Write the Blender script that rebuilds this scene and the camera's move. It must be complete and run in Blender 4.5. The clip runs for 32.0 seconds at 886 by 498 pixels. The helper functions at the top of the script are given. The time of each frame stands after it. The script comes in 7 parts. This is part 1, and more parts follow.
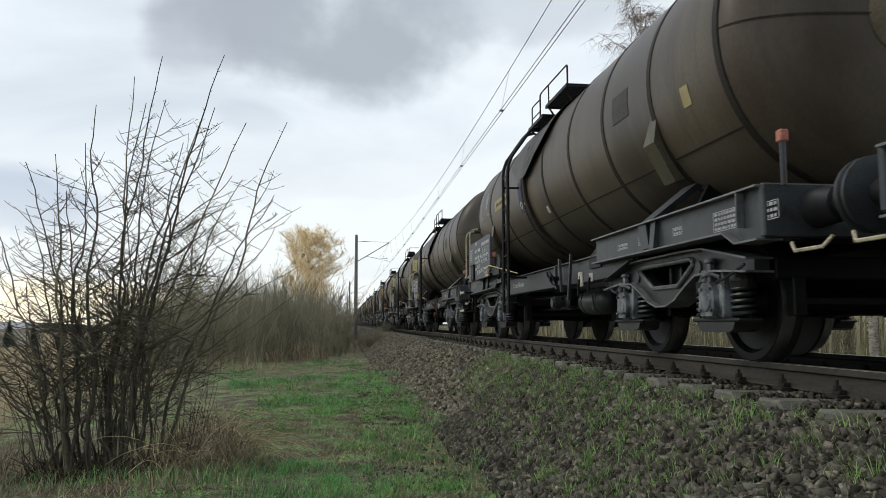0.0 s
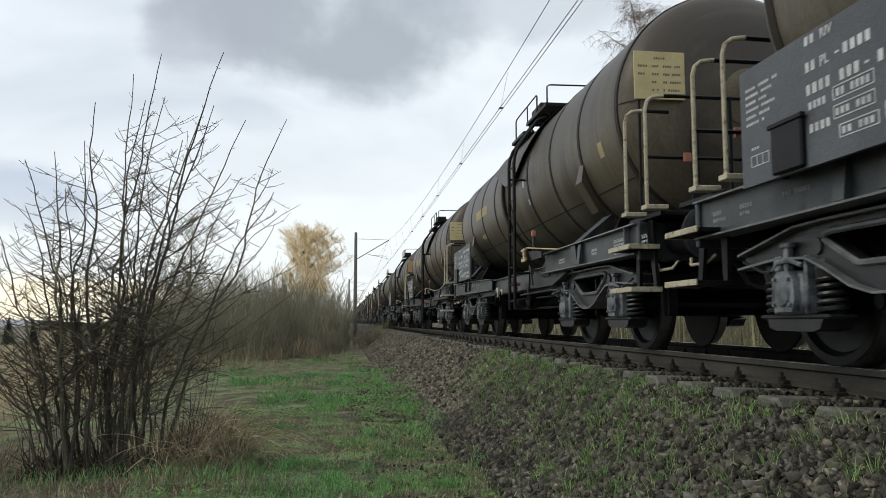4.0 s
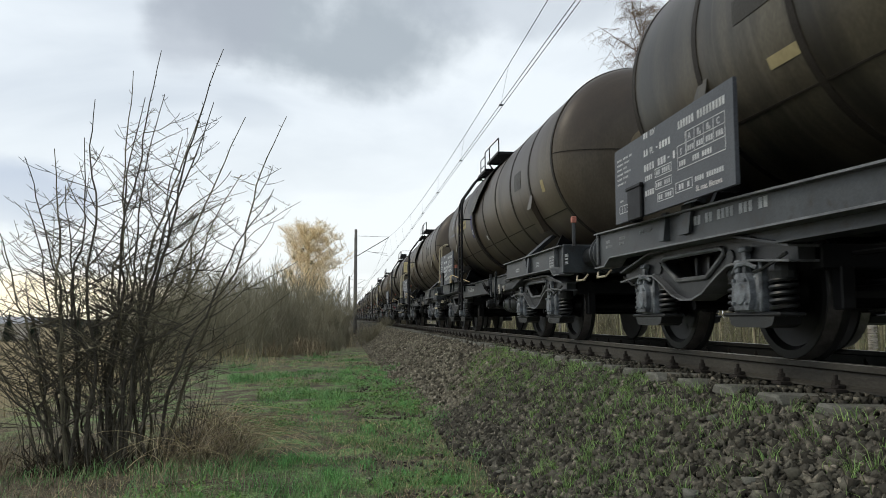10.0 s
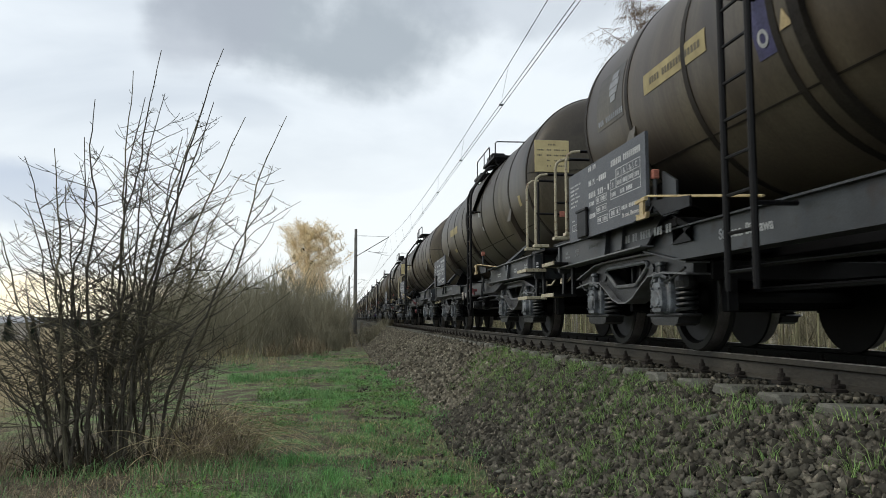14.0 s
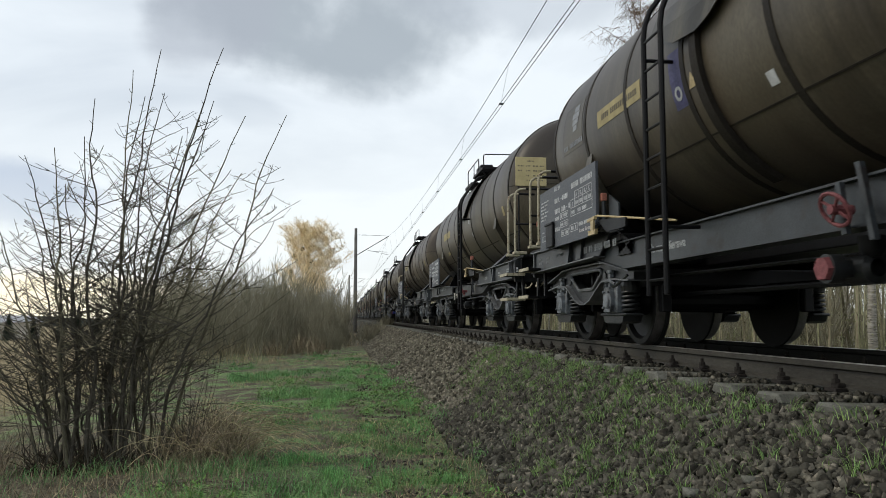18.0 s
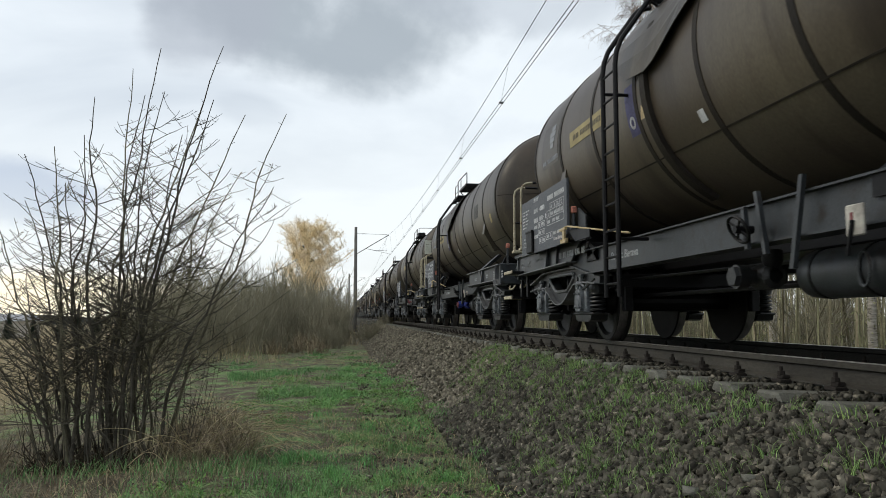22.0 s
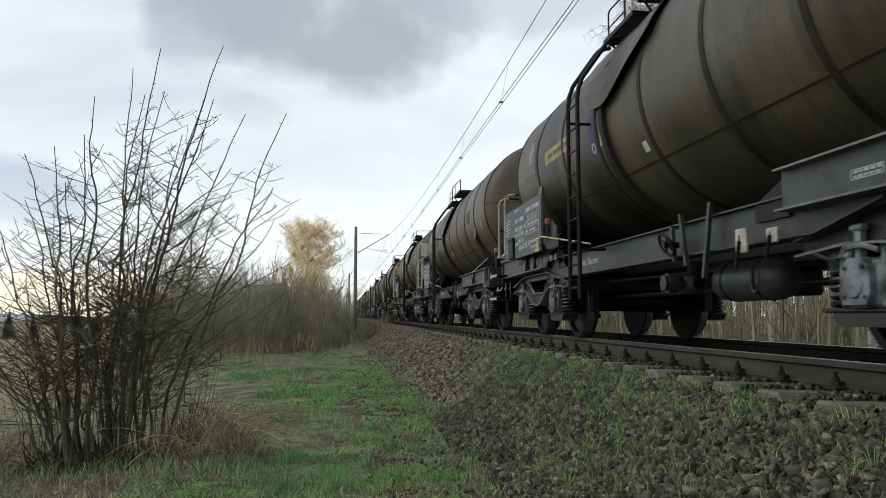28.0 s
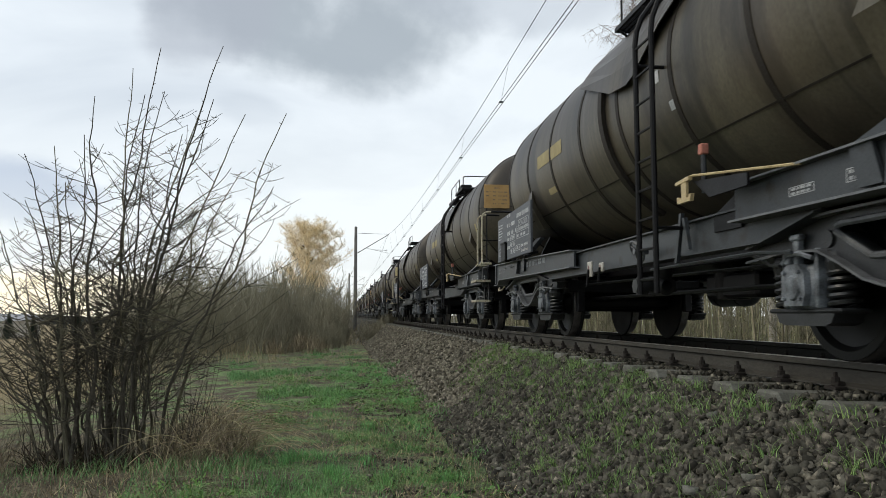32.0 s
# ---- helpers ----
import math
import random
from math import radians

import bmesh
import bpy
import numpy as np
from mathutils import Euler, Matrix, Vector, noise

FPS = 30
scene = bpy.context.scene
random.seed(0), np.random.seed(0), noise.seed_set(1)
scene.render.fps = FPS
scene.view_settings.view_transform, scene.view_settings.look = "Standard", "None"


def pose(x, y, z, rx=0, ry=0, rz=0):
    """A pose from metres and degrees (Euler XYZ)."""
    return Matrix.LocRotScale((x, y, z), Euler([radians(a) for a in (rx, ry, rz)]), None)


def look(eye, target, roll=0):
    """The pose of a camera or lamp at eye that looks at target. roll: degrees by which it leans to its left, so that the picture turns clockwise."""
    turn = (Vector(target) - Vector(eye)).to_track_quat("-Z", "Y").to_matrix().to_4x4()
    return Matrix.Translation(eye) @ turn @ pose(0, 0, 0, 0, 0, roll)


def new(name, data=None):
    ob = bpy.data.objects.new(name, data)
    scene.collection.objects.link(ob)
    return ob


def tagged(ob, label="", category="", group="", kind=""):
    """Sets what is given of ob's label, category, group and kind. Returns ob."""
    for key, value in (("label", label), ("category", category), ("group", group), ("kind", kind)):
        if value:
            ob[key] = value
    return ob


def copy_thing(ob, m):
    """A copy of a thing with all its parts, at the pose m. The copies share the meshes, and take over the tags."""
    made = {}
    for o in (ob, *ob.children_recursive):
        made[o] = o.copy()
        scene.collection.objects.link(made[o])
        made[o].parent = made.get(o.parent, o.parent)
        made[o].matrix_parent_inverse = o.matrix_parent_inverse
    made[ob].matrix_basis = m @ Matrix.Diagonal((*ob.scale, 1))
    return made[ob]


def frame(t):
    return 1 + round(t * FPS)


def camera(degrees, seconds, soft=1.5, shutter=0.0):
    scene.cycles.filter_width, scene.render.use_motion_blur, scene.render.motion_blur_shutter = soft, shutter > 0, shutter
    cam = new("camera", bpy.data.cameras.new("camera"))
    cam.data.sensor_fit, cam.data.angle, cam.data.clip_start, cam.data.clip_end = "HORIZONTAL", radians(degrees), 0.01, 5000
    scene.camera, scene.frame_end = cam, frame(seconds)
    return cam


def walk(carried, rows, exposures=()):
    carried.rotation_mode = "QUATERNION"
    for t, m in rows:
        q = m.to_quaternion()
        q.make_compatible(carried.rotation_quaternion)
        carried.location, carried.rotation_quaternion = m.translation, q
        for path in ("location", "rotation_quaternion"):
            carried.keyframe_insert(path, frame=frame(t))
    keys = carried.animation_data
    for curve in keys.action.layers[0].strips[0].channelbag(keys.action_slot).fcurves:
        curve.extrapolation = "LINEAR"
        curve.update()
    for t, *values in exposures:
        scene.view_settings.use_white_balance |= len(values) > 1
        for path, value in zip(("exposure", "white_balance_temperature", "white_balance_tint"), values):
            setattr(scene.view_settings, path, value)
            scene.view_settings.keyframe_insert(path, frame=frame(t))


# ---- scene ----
# The camera: on a tripod beside a single line, 0.285 m above the rail tops. x to the right, y along the line, z = 0 at the rail tops.
cam = camera(60.0, 32.0, soft=0.65, shutter=0.1)
EYE = (0.0, 0.0, 0.285)
YAW, PITCH = -7.38, 5.13
TILT = ((0.0, 0.46), (1.0, 0.41), (2.0, 0.355), (3.5, 0.30), (6.0, 0.195), (9.0, 0.07), (13.0, 0.055), (17.0, 0.0), (20.0, -0.065),
        (23.0, -0.125), (27.5, -0.135), (30.0, -0.185), (32.0, -0.145))
walk(cam, [(t, pose(*EYE, 90 + PITCH + a, 0, YAW + (0.04 if t < 2.5 else 0.0))) for t, a in TILT])

# ---- light ----
SUN_AZ, SUN_EL = -84.0, 44.0    # degrees from the line's direction to its right; low sun behind broken cloud


def make_world():
    w = bpy.data.worlds.new("overcast_sky")
    scene.world = w
    w.use_nodes = True
    n, l = w.node_tree.nodes, w.node_tree.links
    n.clear()
    out = n.new("ShaderNodeOutputWorld")
    sky = n.new("ShaderNodeTexSky")
    sky.sky_type, sky.sun_disc = "NISHITA", False
    sky.sun_elevation, sky.sun_rotation = radians(SUN_EL), radians(SUN_AZ)
    sky.air_density, sky.dust_density = 1.0, 2.0
    clear = n.new("ShaderNodeBackground")
    clear.inputs["Strength"].default_value = 0.10
    l.new(sky.outputs[0], clear.inputs[0])
    geo = n.new("ShaderNodeTexCoord")
    sep = n.new("ShaderNodeSeparateXYZ")
    l.new(geo.outputs["Generated"], sep.inputs[0])
    # cloud sheet: the direction is laid on a flat layer, so that clouds crowd towards the horizon
    lift = n.new("ShaderNodeMath"); lift.operation = "ADD"; lift.inputs[1].default_value = 0.16
    l.new(sep.outputs["Z"], lift.inputs[0])
    up = n.new("ShaderNodeMath"); up.operation = "MAXIMUM"; up.inputs[1].default_value = 0.04
    l.new(lift.outputs[0], up.inputs[0])
    div = n.new("ShaderNodeVectorMath"); div.operation = "DIVIDE"
    comb = n.new("ShaderNodeCombineXYZ")
    for i in range(3):
        l.new(up.outputs[0], comb.inputs[i])
    l.new(geo.outputs["Generated"], div.inputs[0]); l.new(comb.outputs[0], div.inputs[1])
    mp = n.new("ShaderNodeMapping")
    mp.inputs["Location"].default_value = (3.36, 1.7, 0.0)
    mp.inputs["Scale"].default_value = (1.0, 1.0, 0.25)
    l.new(div.outputs[0], mp.inputs[0])
    nz = n.new("ShaderNodeTexNoise")
    nz.inputs["Scale"].default_value, nz.inputs["Detail"].default_value, nz.inputs["Roughness"].default_value = 0.9, 6.0, 0.52
    nz.inputs["Distortion"].default_value = 0.4
    l.new(mp.outputs[0], nz.inputs["Vector"])
    # sheets and banks of cloud, their edges broken by the noise: (azimuth, elevation, half width, half height, tilt) in degrees, and colour
    ax = n.new("ShaderNodeMath"); ax.operation = "ARCTAN2"
    l.new(sep.outputs["X"], ax.inputs[0]); l.new(sep.outputs["Y"], ax.inputs[1])
    el = n.new("ShaderNodeMath"); el.operation = "ARCSINE"
    l.new(sep.outputs["Z"], el.inputs[0])
    ramp = n.new("ShaderNodeValToRGB")
    e = ramp.color_ramp.elements
    e[0].position, e[0].color = 0.30, (0.70, 0.765, 0.83, 1)
    e[1].position, e[1].color = 0.54, (0.92, 0.985, 1.03, 1)
    l.new(nz.outputs["Fac"], ramp.inputs[0])
    tone = ramp.outputs[0]

    def calc(op, a, b):
        m = n.new("ShaderNodeMath"); m.operation = op
        for k, v in enumerate((a, b)):
            if isinstance(v, float):
                m.inputs[k].default_value = v
            else:
                l.new(v, m.inputs[k])
        return m.outputs[0]
    puff = n.new("ShaderNodeTexNoise")
    puff.inputs["Scale"].default_value, puff.inputs["Detail"].default_value, puff.inputs["Roughness"].default_value = 7.0, 6.0, 0.55
    l.new(geo.outputs["Generated"], puff.inputs["Vector"])
    for a0, e0, wa, we, tilt, amount, colour in (
            (-0.5, 21.5, 11.0, 4.4, -0.10, 0.80, (0.335, 0.385, 0.425)), (-9.5, 20.8, 4.2, 3.0, 0.2, 0.62, (0.44, 0.475, 0.53)),
            (-6.5, 14.6, 2.6, 1.2, -0.1, 0.32, (0.52, 0.58, 0.65)), (-23.0, 8.2, 6.5, 2.1, -0.12, 0.85, (0.33, 0.42, 0.60)),
            (13.0, 23.0, 9.0, 2.4, 0.0, 0.45, (0.52, 0.57, 0.63))):
        da, de = calc("SUBTRACT", ax.outputs[0], radians(a0)), calc("SUBTRACT", el.outputs[0], radians(e0))
        de = calc("SUBTRACT", de, calc("MULTIPLY", da, tilt))
        q = calc("ADD", calc("POWER", calc("ABSOLUTE", calc("DIVIDE", da, radians(wa)), 0.0), 2.0), calc("POWER", calc("ABSOLUTE", calc("DIVIDE", de, radians(we)), 0.0), 2.0))
        q = calc("ADD", q, calc("ADD", calc("MULTIPLY", calc("SUBTRACT", nz.outputs["Fac"], 0.5), 2.4), calc("MULTIPLY", calc("SUBTRACT", puff.outputs["Fac"], 0.5), 3.0)))
        mr = n.new("ShaderNodeMapRange"); mr.interpolation_type = "SMOOTHSTEP"
        mr.inputs["From Min"].default_value, mr.inputs["From Max"].default_value = 0.15, 1.6
        mr.inputs["To Min"].default_value, mr.inputs["To Max"].default_value = amount, 0.0
        l.new(q, mr.inputs[0])
        cm = n.new("ShaderNodeMixRGB"); cm.inputs[2].default_value = (*colour, 1)
        l.new(mr.outputs[0], cm.inputs[0]); l.new(tone, cm.inputs[1])
        tone = cm.outputs[0]
    # brighter and warmer low down, towards the hidden sun
    warm = n.new("ShaderNodeMapRange")
    warm.inputs["From Min"].default_value, warm.inputs["From Max"].default_value = 0.03, 0.26
    warm.inputs["To Min"].default_value, warm.inputs["To Max"].default_value = 1.0, 0.0
    l.new(sep.outputs["Z"], warm.inputs[0])
    mixc = n.new("ShaderNodeMixRGB")
    mixc.inputs[2].default_value = (1.02, 1.06, 1.05, 1)
    wf = n.new("ShaderNodeMath"); wf.operation = "MULTIPLY"; wf.inputs[1].default_value = 0.75
    l.new(warm.outputs[0], wf.inputs[0]); l.new(wf.outputs[0], mixc.inputs[0]); l.new(tone, mixc.inputs[1])
    # a break in the cloud low over the field
    da, de = calc("DIVIDE", calc("SUBTRACT", ax.outputs[0], radians(-19.0)), radians(9.0)), calc("DIVIDE", calc("SUBTRACT", el.outputs[0], radians(1.2)), radians(2.2))
    q = calc("ADD", calc("MULTIPLY", da, da), calc("MULTIPLY", de, de))
    gap = n.new("ShaderNodeMapRange"); gap.interpolation_type = "SMOOTHSTEP"
    gap.inputs["From Min"].default_value, gap.inputs["From Max"].default_value, gap.inputs["To Min"].default_value, gap.inputs["To Max"].default_value = 0.1, 1.3, 0.9, 0.0
    l.new(calc("ADD", q, calc("MULTIPLY", calc("SUBTRACT", nz.outputs["Fac"], 0.5), 3.0)), gap.inputs[0])
    lit = n.new("ShaderNodeMixRGB"); lit.inputs[2].default_value = (1.50, 1.36, 0.98, 1)
    l.new(gap.outputs[0], lit.inputs[0]); l.new(mixc.outputs[0], lit.inputs[1])
    cloud = n.new("ShaderNodeBackground")
    cloud.inputs["Strength"].default_value = 0.86
    l.new(lit.outputs[0], cloud.inputs[0])
    mix = n.new("ShaderNodeMixShader")
    mix.inputs[0].default_value = 0.88
    l.new(clear.outputs[0], mix.inputs[1]); l.new(cloud.outputs[0], mix.inputs[2])
    l.new(mix.outputs[0], out.inputs[0])


make_world()
sun_data = bpy.data.lights.new("sun", "SUN")
sun_data.energy, sun_data.angle, sun_data.color = 0.85, radians(14), (1.0, 0.90, 0.72)
sun = new("sun", sun_data)
_a, _e = radians(SUN_AZ), radians(SUN_EL)
sun.matrix_world = look((0, 0, 30), (-math.sin(_a) * math.cos(_e), -math.cos(_a) * math.cos(_e), 30 - math.sin(_e)))
scene.view_settings.exposure = 0.30

# ---- materials ----


def mat(name, base, dark, rough=0.7, metal=0.0, scale=6.0, fine=60.0, bump=0.3, depth=0.01, vary=0.0, stretch=(1, 1, 1), spec=0.12, spread=0.25,
        third=None, island=0.0, hue=0.05, grain=0.5):
    """Two-scale weathered surface: base and dark colour mixed by broad stains and fine grain; vary: change from object to object."""
    m = bpy.data.materials.new(name)
    m.use_nodes = True
    n, l = m.node_tree.nodes, m.node_tree.links
    b = n["Principled BSDF"]
    b.inputs["Metallic"].default_value = metal
    b.inputs["Specular IOR Level"].default_value = spec
    tc = n.new("ShaderNodeTexCoord")
    mp = n.new("ShaderNodeMapping"); mp.inputs["Scale"].default_value = stretch
    l.new(tc.outputs["Object"], mp.inputs[0])
    vec = mp.outputs[0]
    if vary:
        oi = n.new("ShaderNodeObjectInfo")
        off = n.new("ShaderNodeVectorMath"); off.operation = "ADD"
        sc = n.new("ShaderNodeMath"); sc.operation = "MULTIPLY"; sc.inputs[1].default_value = 37.0
        l.new(oi.outputs["Random"], sc.inputs[0]); l.new(vec, off.inputs[0]); l.new(sc.outputs[0], off.inputs[1])
        vec = off.outputs[0]
    n1 = n.new("ShaderNodeTexNoise"); n1.inputs["Scale"].default_value, n1.inputs["Detail"].default_value = scale, 5
    n2 = n.new("ShaderNodeTexNoise"); n2.inputs["Scale"].default_value, n2.inputs["Detail"].default_value = fine, 3
    l.new(vec, n1.inputs["Vector"]); l.new(vec, n2.inputs["Vector"])
    r1 = n.new("ShaderNodeMapRange"); r1.inputs["From Min"].default_value, r1.inputs["From Max"].default_value = 0.5 - spread, 0.5 + spread
    l.new(n1.outputs["Fac"], r1.inputs[0])
    mix = n.new("ShaderNodeMixRGB")
    mix.inputs[1].default_value, mix.inputs[2].default_value = (*dark, 1), (*base, 1)
    l.new(r1.outputs[0], mix.inputs[0])
    col = mix.outputs[0]
    if third:
        n3 = n.new("ShaderNodeTexNoise"); n3.inputs["Scale"].default_value, n3.inputs["Detail"].default_value = scale * 2.7, 6
        l.new(vec, n3.inputs["Vector"])
        r3 = n.new("ShaderNodeMapRange"); r3.inputs["From Min"].default_value, r3.inputs["From Max"].default_value = 0.55, 0.72
        l.new(n3.outputs["Fac"], r3.inputs[0])
        m3 = n.new("ShaderNodeMixRGB"); m3.inputs[2].default_value = (*third, 1)
        l.new(r3.outputs[0], m3.inputs[0]); l.new(col, m3.inputs[1])
        col = m3.outputs[0]
    g = n.new("ShaderNodeMixRGB"); g.blend_type = "OVERLAY"; g.inputs[0].default_value = grain
    l.new(col, g.inputs[1]); l.new(n2.outputs["Fac"], g.inputs[2])
    col = g.outputs[0]
    if vary:
        hv = n.new("ShaderNodeHueSaturation")
        vr = n.new("ShaderNodeMapRange"); vr.inputs["To Min"].default_value, vr.inputs["To Max"].default_value = 1 - vary, 1 + vary
        l.new(oi.outputs["Random"], vr.inputs[0]); l.new(vr.outputs[0], hv.inputs["Value"]); l.new(col, hv.inputs["Color"])
        col = hv.outputs[0]
    if island:
        gi = n.new("ShaderNodeNewGeometry")
        hi = n.new("ShaderNodeHueSaturation")
        vi = n.new("ShaderNodeMapRange"); vi.inputs["To Min"].default_value, vi.inputs["To Max"].default_value = 1 - island, 1 + island
        l.new(gi.outputs["Random Per Island"], vi.inputs[0]); l.new(vi.outputs[0], hi.inputs["Value"]); l.new(col, hi.inputs["Color"])
        hu = n.new("ShaderNodeMapRange"); hu.inputs["To Min"].default_value, hu.inputs["To Max"].default_value = 0.5 - hue * island, 0.5 + hue * island
        sh = n.new("ShaderNodeMath"); sh.operation = "FRACT"
        s9 = n.new("ShaderNodeMath"); s9.operation = "MULTIPLY"; s9.inputs[1].default_value = 7.31
        l.new(gi.outputs["Random Per Island"], s9.inputs[0]); l.new(s9.outputs[0], sh.inputs[0]); l.new(sh.outputs[0], hu.inputs[0]); l.new(hu.outputs[0], hi.inputs["Hue"])
        col = hi.outputs[0]
    l.new(col, b.inputs["Base Color"])
    rr = n.new("ShaderNodeMapRange"); rr.inputs["To Min"].default_value, rr.inputs["To Max"].default_value = max(0, rough - 0.12), min(1, rough + 0.12)
    l.new(n1.outputs["Fac"], rr.inputs[0]); l.new(rr.outputs[0], b.inputs["Roughness"])
    if bump:
        bp = n.new("ShaderNodeBump"); bp.inputs["Strength"].default_value, bp.inputs["Distance"].default_value = bump, depth
        l.new(n2.outputs["Fac"], bp.inputs["Height"]); l.new(bp.outputs[0], b.inputs["Normal"])
    return m


def tank_material():
    """Olive-grey tank paint: sooty brown along the top, spill streaks down the flanks, dark grime under the belly."""
    m = mat("tank_paint", (0.134, 0.118, 0.080), (0.040, 0.035, 0.027), rough=0.44, scale=0.9, fine=45, bump=0.12, depth=0.004, vary=0.12, stretch=(1, 1, 0.5), spec=0.30)
    n, l = m.node_tree.nodes, m.node_tree.links
    b = n["Principled BSDF"]
    src = b.inputs["Base Color"].links[0].from_socket
    tc = n.new("ShaderNodeTexCoord")
    sep = n.new("ShaderNodeSeparateXYZ"); l.new(tc.outputs["Object"], sep.inputs[0])
    streak = n.new("ShaderNodeTexNoise")
    mp = n.new("ShaderNodeMapping"); mp.inputs["Scale"].default_value = (0.3, 5.0, 0.3)
    l.new(tc.outputs["Object"], mp.inputs[0]); l.new(mp.outputs[0], streak.inputs["Vector"])
    streak.inputs["Scale"].default_value, streak.inputs["Detail"].default_value = 1.0, 5
    add = n.new("ShaderNodeMath"); add.operation = "MULTIPLY_ADD"; add.inputs[1].default_value = 1.1
    l.new(streak.outputs["Fac"], add.inputs[0]); l.new(sep.outputs["Z"], add.inputs[2])
    soot = n.new("ShaderNodeMapRange"); soot.inputs["From Min"].default_value, soot.inputs["From Max"].default_value = 2.85, 3.50
    l.new(add.outputs[0], soot.inputs[0])
    mx = n.new("ShaderNodeMixRGB"); mx.inputs[2].default_value = (0.028, 0.023, 0.020, 1)
    sm = n.new("ShaderNodeMath"); sm.operation = "MULTIPLY"; sm.inputs[1].default_value = 0.80
    l.new(soot.outputs[0], sm.inputs[0]); l.new(sm.outputs[0], mx.inputs[0]); l.new(src, mx.inputs[1])
    oi = n.new("ShaderNodeObjectInfo")
    k = n.new("ShaderNodeMath"); k.operation = "MULTIPLY"; k.inputs[1].default_value = 53.0
    l.new(oi.outputs["Random"], k.inputs[0])
    shift = n.new("ShaderNodeVectorMath"); shift.operation = "ADD"
    l.new(tc.outputs["Object"], shift.inputs[0]); l.new(k.outputs[0], shift.inputs[1])
    prev = mx.outputs[0]
    for sc, lo, hi, amount, shade in (((0.30, 0.9, 0.22), 0.50, 0.64, 0.80, (0.013, 0.012, 0.010)), ((0.25, 4.5, 0.18), 0.56, 0.70, 0.55, (0.020, 0.017, 0.015)), ((0.6, 0.5, 0.5), 0.55, 0.70, 0.45, (0.085, 0.062, 0.040))):
        sm3 = n.new("ShaderNodeMapping"); sm3.inputs["Scale"].default_value = sc
        l.new(shift.outputs[0], sm3.inputs[0])
        sn = n.new("ShaderNodeTexNoise"); sn.inputs["Scale"].default_value, sn.inputs["Detail"].default_value, sn.inputs["Roughness"].default_value = 1.3, 6, 0.6
        l.new(sm3.outputs[0], sn.inputs["Vector"])
        sr = n.new("ShaderNodeMapRange"); sr.inputs["From Min"].default_value, sr.inputs["From Max"].default_value, sr.inputs["To Max"].default_value = lo, hi, amount
        l.new(sn.outputs["Fac"], sr.inputs[0])
        sx = n.new("ShaderNodeMixRGB"); sx.inputs[2].default_value = (*shade, 1)
        l.new(sr.outputs[0], sx.inputs[0]); l.new(prev, sx.inputs[1])
        prev = sx.outputs[0]
    pale = n.new("ShaderNodeTexNoise")
    mp2 = n.new("ShaderNodeMapping"); mp2.inputs["Scale"].default_value = (0.25, 9.0, 0.25)
    mp2.inputs["Location"].default_value = (4.0, 2.0, 1.0)
    l.new(shift.outputs[0], mp2.inputs[0]); l.new(mp2.outputs[0], pale.inputs["Vector"])
    pale.inputs["Scale"].default_value, pale.inputs["Detail"].default_value = 1.0, 4
    pr = n.new("ShaderNodeMapRange"); pr.inputs["From Min"].default_value, pr.inputs["From Max"].default_value = 0.60, 0.80
    pr.inputs["To Max"].default_value = 0.45
    l.new(pale.outputs["Fac"], pr.inputs[0])
    m2 = n.new("ShaderNodeMixRGB"); m2.inputs[2].default_value = (0.125, 0.112, 0.088, 1)
    l.new(pr.outputs[0], m2.inputs[0]); l.new(prev, m2.inputs[1])
    # some tanks are browner than others
    tint = n.new("ShaderNodeMixRGB"); tint.inputs[2].default_value = (0.066, 0.047, 0.036, 1)
    tr = n.new("ShaderNodeMapRange"); tr.inputs["From Min"].default_value, tr.inputs["From Max"].default_value, tr.inputs["To Max"].default_value = 0.35, 1.0, 0.42
    l.new(oi.outputs["Random"], tr.inputs[0]); l.new(tr.outputs[0], tint.inputs[0]); l.new(m2.outputs[0], tint.inputs[1])
    l.new(tint.outputs[0], b.inputs["Base Color"])
    return m


